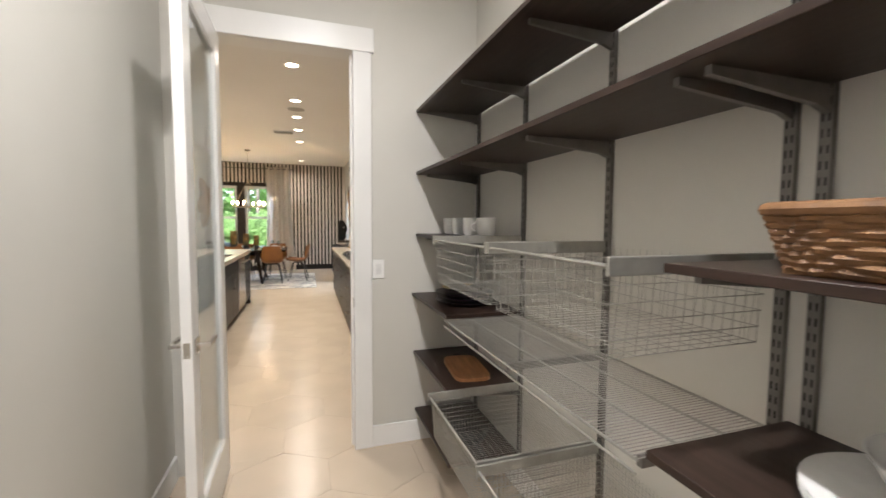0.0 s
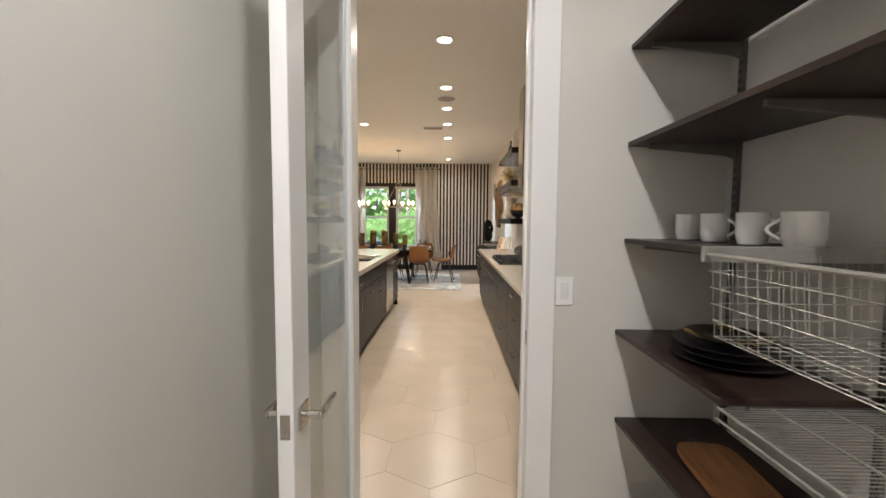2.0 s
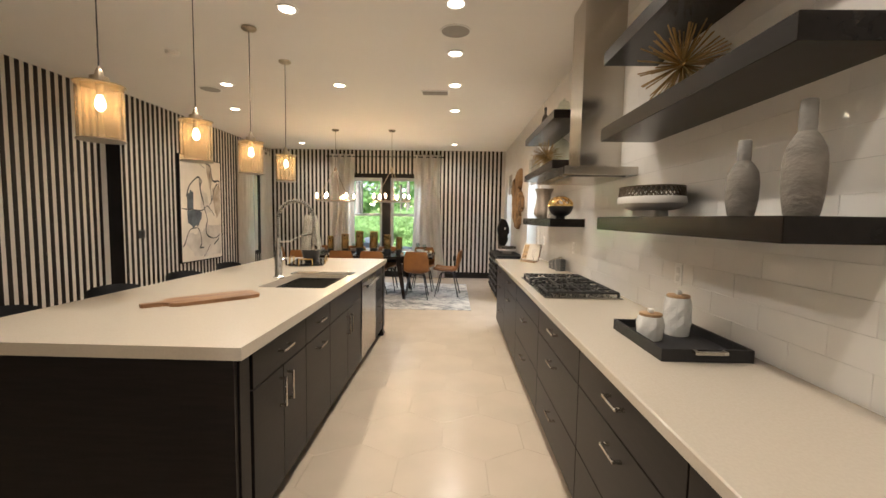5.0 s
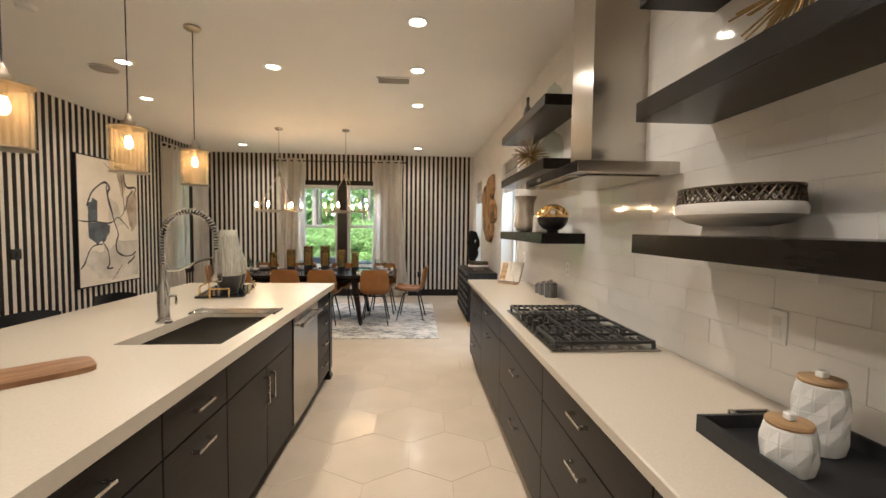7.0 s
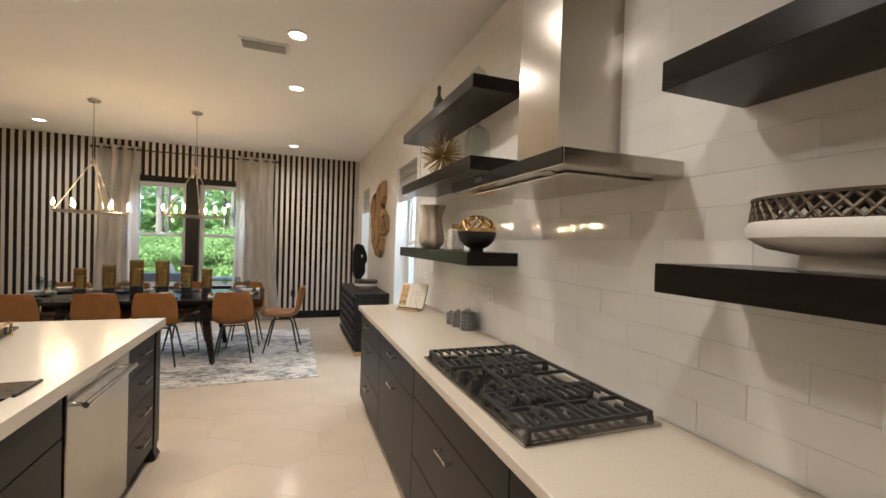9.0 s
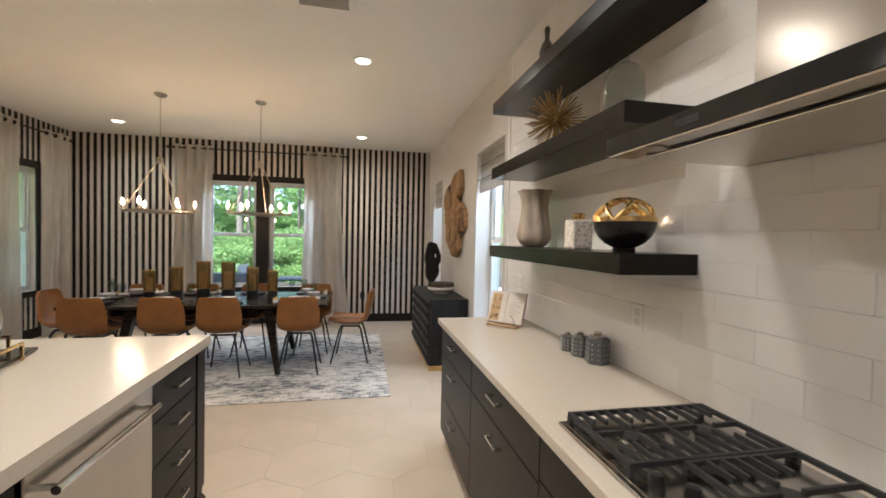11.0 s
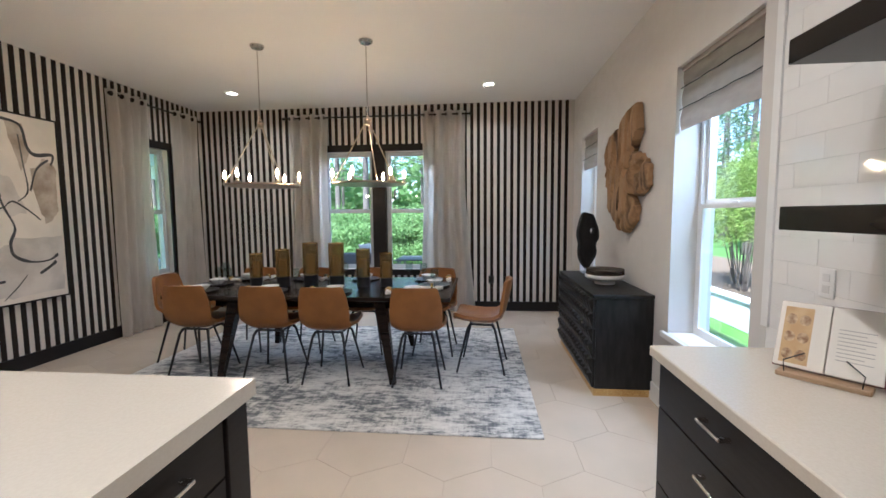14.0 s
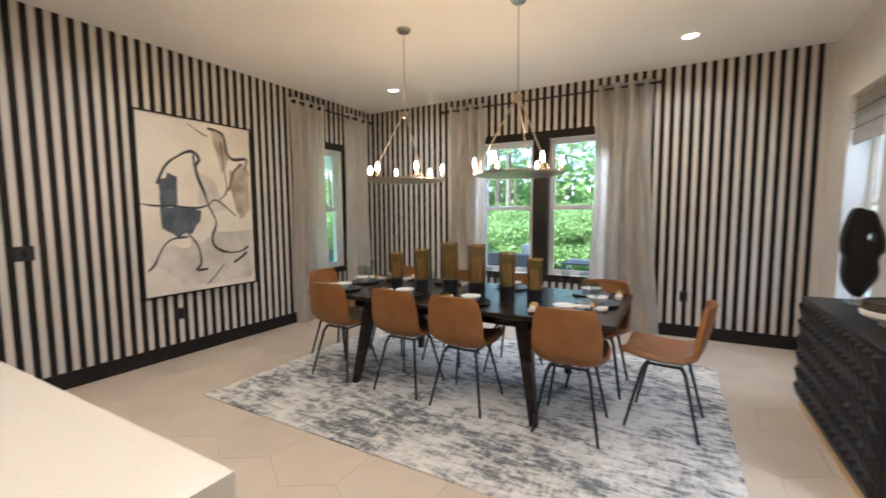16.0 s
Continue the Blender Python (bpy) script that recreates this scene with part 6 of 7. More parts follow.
sw = thing("light_switch", "white rocker light switch on the grey wall", "light switch", (0.404, PY1 - 0.0005, 1.138))
part("plate", boxm(-0.037, -0.006, -0.06, 0.037, 0, 0.06, bevel=0.003), WHITE, sw)
part("rocker", boxm(-0.016, -0.0095, -0.033, 0.016, -0.0062, 0.033, bevel=0.002), WHITECER, sw)

SILVER = mat("silver_epoxy", (0.40, 0.39, 0.355), 0.4, 0.6, scale=20)
GREYTRACK = mat("grey_track_steel", (0.20, 0.185, 0.17), 0.45, 0.5, scale=20)
MEL = mat("chocolate_melamine", (0.026, 0.016, 0.012), 0.36, scale=5, col2=(0.042, 0.026, 0.020), stretch=(8, 0.8, 8), bump=0.04, bscale=80, spec=0.25, rvar=0.03)
SXF = 0.645
UPS = (2.47, 1.87, 1.24, 0.64, 0.57, -0.10, -0.75)
for y in UPS:
    u = thing("shelf_upright", "slotted grey steel shelf upright on the pantry wall", "shelf upright", (PX1, y, 0.12), "shelf uprights")
    part("rail", boxm(-0.016, -0.0125, 0, -0.0005, 0.0125, 2.10), GREYTRACK, u)
    # raised black blocks stand in for the shade inside the slots
    bm = bmesh.new()
    for i in range(60):
        for s in (-1, 1):
            box(bm, -0.0168, s * 0.006 - 0.002, 0.04 + i * 0.034, -0.0161, s * 0.006 + 0.002, 0.058 + i * 0.034)
    tagged(part("slot_shade", bm, BLACKTRIM, u), kind="stuff")
structure("hanging_rail", boxm(PX1 - 0.02, PY0 + 0.2, 2.2, PX1 - 0.0005, PY1 - 0.02, 2.235), SILVER, "silver shelf hanging rail", "rail")


def bracket(y, z):
    """Tapered steel arm under a shelf."""
    bm = bmesh.new()
    p = [(PX1 - 0.018, z - 0.001), (SXF + 0.05, z - 0.001), (SXF + 0.05, z - 0.018), (PX1 - 0.06, z - 0.045), (PX1 - 0.018, z - 0.06)]
    lo = [bm.verts.new((a, y - 0.007, b)) for a, b in p]
    hi = [bm.verts.new((a, y + 0.007, b)) for a, b in p]
    bm.faces.new(lo)
    bm.faces.new(hi[::-1])
    for i in range(5):
        bm.faces.new((lo[i], lo[(i + 1) % 5], hi[(i + 1) % 5], hi[i]))
    return bm


def board(y0, y1, zt, x=SXF):
    s = thing("pantry_shelf", "dark brown pantry shelf board on steel brackets", "shelf", (0, 0, 0), "pantry shelf boards")
    s.location = ((x + PX1) / 2, (y0 + y1) / 2, zt - 0.019)
    inv = Matrix.Translation(-s.location)
    bm = boxm(x, y0, zt - 0.019, PX1 - 0.019, y1, zt, bevel=0.0015)
    bmesh.ops.transform(bm, matrix=inv, verts=bm.verts)
    part("shelf_board", bm, MEL, s)
    for u in UPS:
        if y0 - 0.01 < u < y1 + 0.01:
            bm = bracket(u, zt - 0.019)
            bmesh.ops.transform(bm, matrix=inv, verts=bm.verts)
            part("bracket", bm, GREYTRACK, s)
    return s


board(-1.2, 2.54, 2.135)
board(-1.2, 2.54, 1.751)
board(1.86, 2.54, 1.36)
board(1.86, 2.54, 0.979, 0.62)
board(1.86, 2.54, 0.60, 0.63)
board(1.86, 2.54, 0.22, 0.64)
board(-1.2, 0.605, 1.36)
board(-1.2, 0.605, 0.985, 0.62)


def rod(bm, a, b, r=0.0010):
    tube(bm, [a, b], r, 4)


ws_ = thing("wire_shelf", "long ventilated silver wire shelf in the pantry", "shelf", (0.83, 1.24, 0.955))
bm = bmesh.new()
rod(bm, (-0.215, 0, 0), (0.19, 0, 0), 0.0015)
CROSSWIRE = mesh("cross_wire", bm, SILVER)
for i in range(101):
    share("cross_wire", CROSSWIRE, ws_, (0, -0.615 + 1.23 * i / 100, 0))
for x, z in ((-0.215, 0.0), (-0.218, -0.028), (-0.08, -0.003), (0.06, -0.003), (0.19, -0.003)):
    bm = bmesh.new()
    tube(bm, [(x, -0.62, z), (x, 0.62, z)], 0.0035, 6)
    part("long_wire", bm, SILVER, ws_)
for y in (-0.60, 0.0, 0.61):
    part("bracket", boxm(-0.19, y - 0.008, -0.03, 0.20, y + 0.008, -0.006), GREYTRACK, ws_)


def wire_basket(y0, y1, zt, depth, xf, step, label):
    b = thing("wire_basket", label, "wire basket", (xf, (y0 + y1) / 2, zt), "pull-out wire baskets")
    hy, dx = (y1 - y0) / 2 - 0.012, PX1 - 0.03 - xf
    bm = bmesh.new()
    n = int(2 * hy / step)
    for i in range(n + 1):
        y = -hy + 0.02 + (2 * hy - 0.04) * i / n
        rod(bm, (0, y, 0), (0.015, y, -depth))
        rod(bm, (0.015, y, -depth), (dx, y, -depth))
        rod(bm, (dx, y, -depth), (dx, y, 0))
    m = int(dx / step)
    for i in range(1, m):
        x = dx * i / m
        for s in (-1, 1):
            rod(bm, (x, s * hy, 0), (x, s * (hy - 0.02), -depth))
        if i % 2:
            rod(bm, (x, -hy + 0.02, -depth), (x, hy - 0.02, -depth))
    k = max(3, int(depth / (step * 1.2)))
    for i in range(1, k + 1):
        z = -depth * i / k
        o = 0.02 * i / k
        for a, c in (((0.75 * o, -hy + o), (0.75 * o, hy - o)), ((dx, -hy + o), (dx, hy - o)), ((0.75 * o, -hy + o), (dx, -hy + o)), ((0.75 * o, hy - o), (dx, hy - o))):
            rod(bm, (*a, z), (*c, z), 0.0012)
    part("wire_grid", bm, SILVER, b)
    part("top_rim", tube(bmesh.new(), [(0, -hy, 0), (0, hy, 0)], 0.005, 8), SILVER, b)
    for s in (-1, 1):
        a, c = sorted((s * hy, s * (hy + 0.011)))
        part("runner", boxm(-0.01, a, -0.02, dx, c, 0.02, bevel=0.002), SILVER, b, "flat silver runner")
    return b


wire_basket(1.245, 1.86, 1.35, 0.20, 0.56, 0.03, "pull-out silver wire basket with an open grid")
wire_basket(0.645, 1.235, 1.35, 0.20, 0.56, 0.03, "pull-out silver wire basket with an open grid")
wire_basket(1.245, 1.86, 0.585, 0.19, 0.54, 0.016, "pull-out silver mesh basket with a close grid")
wire_basket(0.645, 1.235, 0.585, 0.19, 0.53, 0.016, "pull-out silver mesh basket with a close grid")


def mug(x, y, rz, k=1.0):
    m = thing("mug", "plain white ceramic mug on the pantry shelf", "mug", (x, y, 1.3605), "white mugs", rz=rz)
    part("cup", lathe(bmesh.new(), [(0.03 * k, 0), (0.036 * k, 0.004), (0.043 * k, 0.03), (0.044 * k, 0.098), (0.041 * k, 0.098), (0.039 * k, 0.02), (0.0, 0.012)], 28), WHITECER, m)
    part("handle", tube(bmesh.new(), [(0.042 * k + 0.03 * math.sin(math.pi * t / 8), 0, 0.078 - 0.055 * t / 8) for t in range(9)], 0.005, 8), WHITECER, m)


mug(0.84, 2.43, -35)
mug(0.84, 2.27, -60)
mug(0.84, 2.09, -50)
mug(0.86, 1.93, 150, 1.15)
dp = None
for i, r in enumerate((0.165, 0.16, 0.165, 0.13)):
    solid("dinner_plate", lathe(bmesh.new(), [(r * 0.55, 0), (r * 0.7, 0.004), (r * 0.98, 0.018), (r, 0.022), (r * 0.96, 0.022), (r * 0.7, 0.009), (0, 0.008)], 32), BLACKCER if i < 3 else mat("gold_flecked_glaze", (0.03, 0.025, 0.015), 0.2, 0.3, scale=9, col2=(0.42, 0.28, 0.08), sharp=(0.55, 0.62)),
          "dark glazed plate in a stack on the pantry shelf", "plate", (0.83, 2.15, 0.9795 + 0.0225 * i), "dark plates")
bm = bmesh.new()
out = []
for a in range(0, 360, 10):
    t = radians(a)
    out.append((0.10 * (abs(math.cos(t)) ** 0.4) * (1 if math.cos(t) >= 0 else -1), 0.19 * (abs(math.sin(t)) ** 0.4) * (1 if math.sin(t) >= 0 else -1)))
prism(bm, out, 0.0, 0.018)
cbd = thing("cutting_board", "reddish wooden cutting board with a leather loop on the pantry shelf", "cutting board", (0.83, 2.12, 0.6005), rz=-6)
part("plank", bm, BOARD, cbd)
part("loop", tube(bmesh.new(), [(0.03 * math.cos(t), 0.20 + 0.03 * math.sin(t), 0.014) for t in [2 * math.pi * k / 12 for k in range(13)]], 0.003, 6), BLACKMET, cbd)
sk2 = thing("skillet", "black cast-iron skillet on the lowest pantry shelf", "pan", (0.82, 2.10, 0.2205))
part("pan", lathe(bmesh.new(), [(0.11, 0), (0.115, 0.004), (0.135, 0.045), (0.129, 0.045), (0.108, 0.008), (0, 0.007)], 32), IRON, sk2)
part("handle", boxm(-0.015, -0.27, 0.025, 0.015, -0.13, 0.037, bevel=0.004), IRON, sk2)

# wicker basket
WICK = mat("wicker", (0.26, 0.13, 0.05), 0.6, scale=14, col2=(0.09, 0.042, 0.017), bump=0.3, bscale=70, sharp=(0.3, 0.75))
wb = thing("wicker_basket", "brown woven wicker basket on the pantry shelf", "basket", (0.83, 0.20, 1.3605))


def loop_pts(hx, hy, n, off, amp, stakes):
    out = []
    for j in range(n):
        t = 2 * math.pi * j / n
        c, s = math.cos(t), math.sin(t)
        x = hx * (abs(c) ** 0.3) * (1 if c >= 0 else -1)
        y = hy * (abs(s) ** 0.3) * (1 if s >= 0 else -1)
        k = 1 + amp * math.sin(stakes * t + off)
        out.append((x * k, y * k))
    return out


for i in range(8):
    z = 0.009 + i * 0.0112
    f = 0.9 + 0.1 * i / 7
    pts = [(x, y, z + 0.0015 * math.sin(j * 0.7 + i)) for j, (x, y) in enumerate(loop_pts(0.165 * f, 0.255 * f, 120, math.pi * (i % 2), 0.022, 30))]
    part("weave", tube(bmesh.new(), pts + pts[:1], 0.0072, 6), WICK, wb)
pts = [(x, y, 0.100) for x, y in loop_pts(0.17, 0.262, 80, 0, 0.01, 40)]
part("rim", tube(bmesh.new(), pts + pts[:1], 0.011, 8), WICK, wb)
part("base", boxm(-0.14, -0.22, 0.0, 0.14, 0.22, 0.008), WICK, wb)

for i in range(3):
    solid("serving_plate", lathe(bmesh.new(), [(0.08, 0), (0.10, 0.004), (0.165, 0.016), (0.168, 0.02), (0.16, 0.02), (0.10, 0.008), (0, 0.007)], 36), WHITECER, "white ceramic plate in a stack on the pantry shelf", "plate", (0.85, 0.28, 0.9855 + 0.0085 * i), "white plates")
solid("serving_bowl", lathe(bmesh.new(), [(0.05, 0), (0.055, 0.006), (0.11, 0.045), (0.135, 0.085), (0.13, 0.085), (0.10, 0.045), (0, 0.015)], 36), WHITECER, "white ceramic bowl on a stack of plates", "bowl", (0.86, 0.24, 1.0102))


# ---- outside ----
def leafmat(name, c, c2):
    m = bpy.data.materials.new(name)
    m.use_nodes = True
    n, k = m.node_tree.nodes, m.node_tree.links
    n.remove(n["Principled BSDF"])
    geo, rp = n.new("ShaderNodeNewGeometry"), n.new("ShaderNodeValToRGB")
    rp.color_ramp.elements[0].color, rp.color_ramp.elements[1].color = (*c, 1), (*c2, 1)
    k.new(geo.outputs["Random Per Island"], rp.inputs[0])
    df, tl, mx = n.new("ShaderNodeBsdfDiffuse"), n.new("ShaderNodeBsdfTranslucent"), n.new("ShaderNodeMixShader")
    mx.inputs[0].default_value = 0.45
    k.new(rp.outputs[0], df.inputs[0])
    k.new(rp.outputs[0], tl.inputs[0])
    k.new(df.outputs[0], mx.inputs[1])
    k.new(tl.outputs[0], mx.inputs[2])
    k.new(mx.outputs[0], n["Material Output"].inputs[0])
    return m


LEAF = leafmat("bright_foliage", (0.15, 0.26, 0.09), (0.30, 0.42, 0.17))
LEAF2 = leafmat("bamboo_foliage", (0.16, 0.27, 0.05), (0.38, 0.46, 0.13))
NEEDLE = leafmat("pine_foliage", (0.09, 0.17, 0.08), (0.19, 0.28, 0.13))
BARK = mat("pine_bark", (0.16, 0.13, 0.11), 0.9, scale=3, col2=(0.09, 0.07, 0.06), bump=0.6, bscale=14, stretch=(1, 1, 0.3))
GRASS = mat("lawn", (0.07, 0.17, 0.025), 0.9, scale=1.5, col2=(0.11, 0.24, 0.04), bump=0.6, bscale=90)
G = -0.2


def leaves(bm, rr, count, centre, size, lmin, lmax, narrow=0.4, droop=0.0):
    for _ in range(count):
        while True:
            p = Vector((rr.uniform(-1, 1), rr.uniform(-1, 1), rr.uniform(-1, 1)))
            if 0.1 < p.length < 1:
                break
        p = Vector((p.x * size[0], p.y * size[1], p.z * size[2])) + Vector(centre)
        d = Vector((rr.gauss(0, 1), rr.gauss(0, 1), rr.gauss(0, 0.6) - droop)).normalized()
        s = d.cross(Vector((rr.gauss(0, 1), rr.gauss(0, 1), rr.gauss(0, 1)))).normalized()
        ln = rr.uniform(lmin, lmax)
        w = s * ln * narrow * 0.5
        v = [bm.verts.new(p), bm.verts.new(p + d * ln * 0.5 + w), bm.verts.new(p + d * ln), bm.verts.new(p + d * ln * 0.5 - w)]
        bm.faces.new(v)


ground = structure("ground", boxm(-400, -400, G - 0.3, 400, 400, G), GRASS, "green lawn and woodland ground", "ground")
rr = random.Random(11)


def shrub(at, h, w, material, label, narrow=0.22, n=900, lmin=0.10, lmax=0.24):
    s = thing("shrub", label, "shrub", at, "garden shrubs")
    bm = bmesh.new()
    for i in range(10):
        a = rr.uniform(0, 6.28)
        tip = (math.cos(a) * w * rr.uniform(0.2, 0.8), math.sin(a) * w * rr.uniform(0.2, 0.8), h * rr.uniform(0.6, 0.98))
        tube(bm, [(0.06 * math.cos(a), 0.06 * math.sin(a), 0), (tip[0] * 0.4, tip[1] * 0.4, tip[2] * 0.5), tip], 0.012, 5, 0.004)
    part("stems", bm, BARK, s)
    bm = bmesh.new()
    for i in range(9):
        a, q = rr.uniform(0, 6.28), rr.uniform(0, 0.75)
        leaves(bm, rr, n // 9, (q * w * math.cos(a), q * w * math.sin(a), h * rr.uniform(0.35, 0.88)), (w * 0.45, w * 0.45, h * 0.2), lmin, lmax, narrow, 0.3)
    part("foliage", bm, material, s)
    return s


def tree(at, h, material, label, r=0.16):
    t = thing("pine_tree", label, "tree", at, "trees behind the garden")
    bm = bmesh.new()
    lean = (rr.uniform(-0.3, 0.3), rr.uniform(-0.3, 0.3))
    tube(bm, [(0, 0, -0.1), (lean[0] * 0.3, lean[1] * 0.3, h * 0.35), (lean[0], lean[1], h)], r, 9, r * 0.25)
    part("trunk", bm, BARK, t)
    br, lf = bmesh.new(), bmesh.new()
    for i in range(20):
        k = 0.25 + 0.75 * (i + rr.random()) / 20
        a = rr.uniform(0, 6.28)
        ln = (1.5 - k * 0.7) * rr.uniform(0.6, 1.4)
        p0 = Vector((lean[0] * k, lean[1] * k, h * k))
        p1 = p0 + Vector((math.cos(a) * ln, math.sin(a) * ln, rr.uniform(-0.3, 0.35)))
        tube(br, [p0, p1], 0.03, 5, 0.01)
        leaves(lf, rr, 60, p0.lerp(p1, 0.8), (0.6, 0.6, 0.34), 0.12, 0.34, 0.3, 0.1)
    part("limbs", br, BARK, t)
    part("crown", lf, material, t)
    return t


# beyond the side window: lawn, white planter wall, bamboo, pines
pw = thing("planter_wall", "low white rendered planter wall beside the lawn", "garden wall", (3.35, 14, G))
part("wall", boxm(0, -14, 0, 0.18, 14, 0.40, bevel=0.01), mat("white_render", (0.78, 0.78, 0.77), 0.8, bump=0.3, bscale=60), pw)
part("coping", boxm(-0.02, -14, 0.401, 0.20, 14, 0.43, bevel=0.006), mat("white_coping", (0.80, 0.80, 0.79), 0.7), pw)
solid("planting_bed", boxm(0.19, -14, 0, 3.4, 14, 0.33), mat("bark_mulch", (0.12, 0.075, 0.05), 0.95, scale=12, col2=(0.22, 0.16, 0.11), bump=0.9, bscale=40), "brown mulched planting bed behind the white wall", "planting bed", (3.35, 14, G))
bs = [shrub((4.0, 12.3, G + 0.33), 2.1, 0.75, LEAF2, "tall feathery bamboo shrub behind the white wall", n=5200, narrow=0.14, lmin=0.06, lmax=0.15), shrub((4.1, 13.9, G + 0.33), 2.4, 0.85, LEAF2, "tall feathery bamboo shrub behind the white wall", n=5200, narrow=0.14, lmin=0.06, lmax=0.15)]
for i in range(9):
    copy_thing(bs[i % 2], pose(3.95 + rr.uniform(0, 0.7), 9.6 + i * 1.35 + (1.0 if i > 1 else 0), G + 0.33, 0, 0, rr.uniform(0, 360)))
ts = [tree((9, 16, G), 12, NEEDLE, "tall slender pine with sparse limbs"), tree((11, 19, G), 14, NEEDLE, "tall slender pine with sparse limbs"), tree((-1.2, 24, G), 13, LEAF, "slender woodland tree in bright leaf", 0.12)]
for i in range(34):
    copy_thing(ts[i % 2], pose(8.5 + rr.uniform(0, 12), 11 + rr.uniform(0, 26), G, 0, 0, rr.uniform(0, 360)))
for i in range(22):
    copy_thing(ts[2 if i % 3 else 0], pose(-13 + 20 * (i + rr.random()) / 22, 22.5 + rr.uniform(0, 12), G, 0, 0, rr.uniform(0, 360)))
for i in range(16):
    copy_thing(ts[2 if i % 2 else 1], pose(-13 - rr.uniform(0, 9), 12 + rr.uniform(0, 22), G, 0, 0, rr.uniform(0, 360)))
us = [shrub((-0.9, 18.4, G), 1.9, 1.2, LEAF, "dense bright green woodland shrub", 0.45, 8000, 0.05, 0.12), shrub((-2.9, 18.8, G), 1.5, 1.2, LEAF, "dense bright green woodland shrub", 0.45, 8000, 0.05, 0.12)]
for i in range(30):
    copy_thing(us[i % 2], pose(-11 + 14 * (i + rr.random()) / 30, 17.6 + rr.uniform(0, 4.5), G, 0, 0, rr.uniform(0, 360)))
for i in range(10):
    copy_thing(us[i % 2], pose(-11 - rr.uniform(0, 4), 12.5 + i * 1.0, G, 0, 0, rr.uniform(0, 360)))

# distant woods
bm = bmesh.new()
for i in range(230):
    x = -40 + 90 * i / 230 + rr.uniform(-0.5, 0.5)
    y = 33 + rr.uniform(0, 8) - max(0, (x - 12)) * 0.55
    hgt = rr.uniform(3, 7)
    leaves(bm, rr, 90, (x, y, hgt * 0.45), (1.2, 1.0, hgt * 0.5), 0.4, 1.0, 0.6)
tagged(solid("far_woods", bm, LEAF, "distant bright green woods", "woods"), kind="stuff")

# patio behind the end windows
structure("pavement", boxm(-9, B + 0.22, G - 0.02, 2.4, 16.6, G + 0.02), mat("patio_concrete", (0.42, 0.40, 0.38), 0.85, scale=2, bump=0.2), "pale concrete patio", "pavement")
PATIO = mat("charcoal_patio_metal", (0.06, 0.065, 0.075), 0.5, scale=8)
SLING = mat("grey_sling_fabric", (0.22, 0.23, 0.25), 0.8, bump=0.3, bscale=300)
ot = thing("patio_table", "low dark metal patio table outside the window", "outdoor table", (-1.45, 15.2, G + 0.02))
part("top", boxm(-0.5, -0.4, 0.70, 0.5, 0.4, 0.73, bevel=0.005), PATIO, ot)
for sx in (-1, 1):
    for sy in (-1, 1):
        part("leg", boxm(sx * 0.45 - 0.02, sy * 0.35 - 0.02, 0, sx * 0.45 + 0.02, sy * 0.35 + 0.02, 0.70), PATIO, ot)


def patio_chair(x, y, rz):
    c = thing("patio_chair", "grey sling patio chair with a dark metal frame", "outdoor chair", (x, y, G + 0.02), "patio chairs", rz=rz)
    part("seat", boxm(-0.27, -0.26, 0.40, 0.27, 0.26, 0.425, bevel=0.006), SLING, c)
    bm = boxm(-0.27, 0.24, 0.43, 0.27, 0.262, 1.0, bevel=0.006)
    for v in bm.verts:
        v.co.y += (v.co.z - 0.43) * 0.35
    part("backrest", bm, SLING, c)
    for sx in (-1, 1):
        bm = bmesh.new()
        tube(bm, [(sx * 0.29, -0.26, 0), (sx * 0.29, -0.26, 0.62), (sx * 0.29, 0.22, 0.64), (sx * 0.29, 0.30, 0)], 0.014, 8)
        part("side_frame", bm, PATIO, c)


patio_chair(-0.65, 15.1, -70)
patio_chair(-2.3, 15.3, 80)
so = thing("patio_sofa", "dark wicker patio sofa outside the window", "outdoor sofa", (-2.75, 14.5, G + 0.02))
part("base", boxm(-0.7, -0.35, 0, 0.7, 0.35, 0.40, bevel=0.02), PATIO, so)
part("backrest", boxm(-0.7, -0.36, 0.401, 0.7, -0.22, 0.92, bevel=0.02), PATIO, so)
part("cushion", boxm(-0.66, -0.21, 0.402, 0.66, 0.34, 0.52, bevel=0.03, seg=2), SLING, so)

# porch beside the narrow window
porch = thing("porch_roof", "pale blue-grey porch roof beside the house", "porch", (-6.4, 13.2, G))
part("soffit", boxm(-1.6, -5.5, 2.78, 1.6, 2.4, 2.95), mat("porch_blue", (0.42, 0.50, 0.56), 0.7), porch)
part("beam", boxm(-1.6, 2.2, 2.5, 1.6, 2.4, 2.779), mat("porch_white", (0.7, 0.72, 0.73), 0.6), porch)
structure("pool_water", boxm(-13.5, 17, G + 0.005, -9.2, 22, G + 0.03), mat("pool_water", (0.10, 0.42, 0.62), 0.05, scale=3, bump=0.1, bscale=6), "bright blue swimming pool water", "water")

# the house's outer shell and roof
structure("roof", boxm(LJ - 0.6, PY0 - 0.7, H + 0.16, W + 0.7, B + 0.5, H + 0.42), mat("grey_roofing", (0.18, 0.17, 0.165), 0.9, bump=0.4, bscale=40), "flat grey roof slab", "roof")
structure("wall_outer_south", boxm(LJ - T, PY0 - T, 0, PX0 - T - 0.001, PY0, H), PAINT, "plain outer wall", "wall")
structure("wall_outer_west", boxm(LJ - T, PY0, 0, LJ, KY - 0.13, H), PAINT, "plain outer wall", "wall")
structure("foundation", boxm(LJ - T, PY0 - T, G - 0.1, W + 0.28, B + T, -0.151), PAINT, "plain house foundation", "foundation")


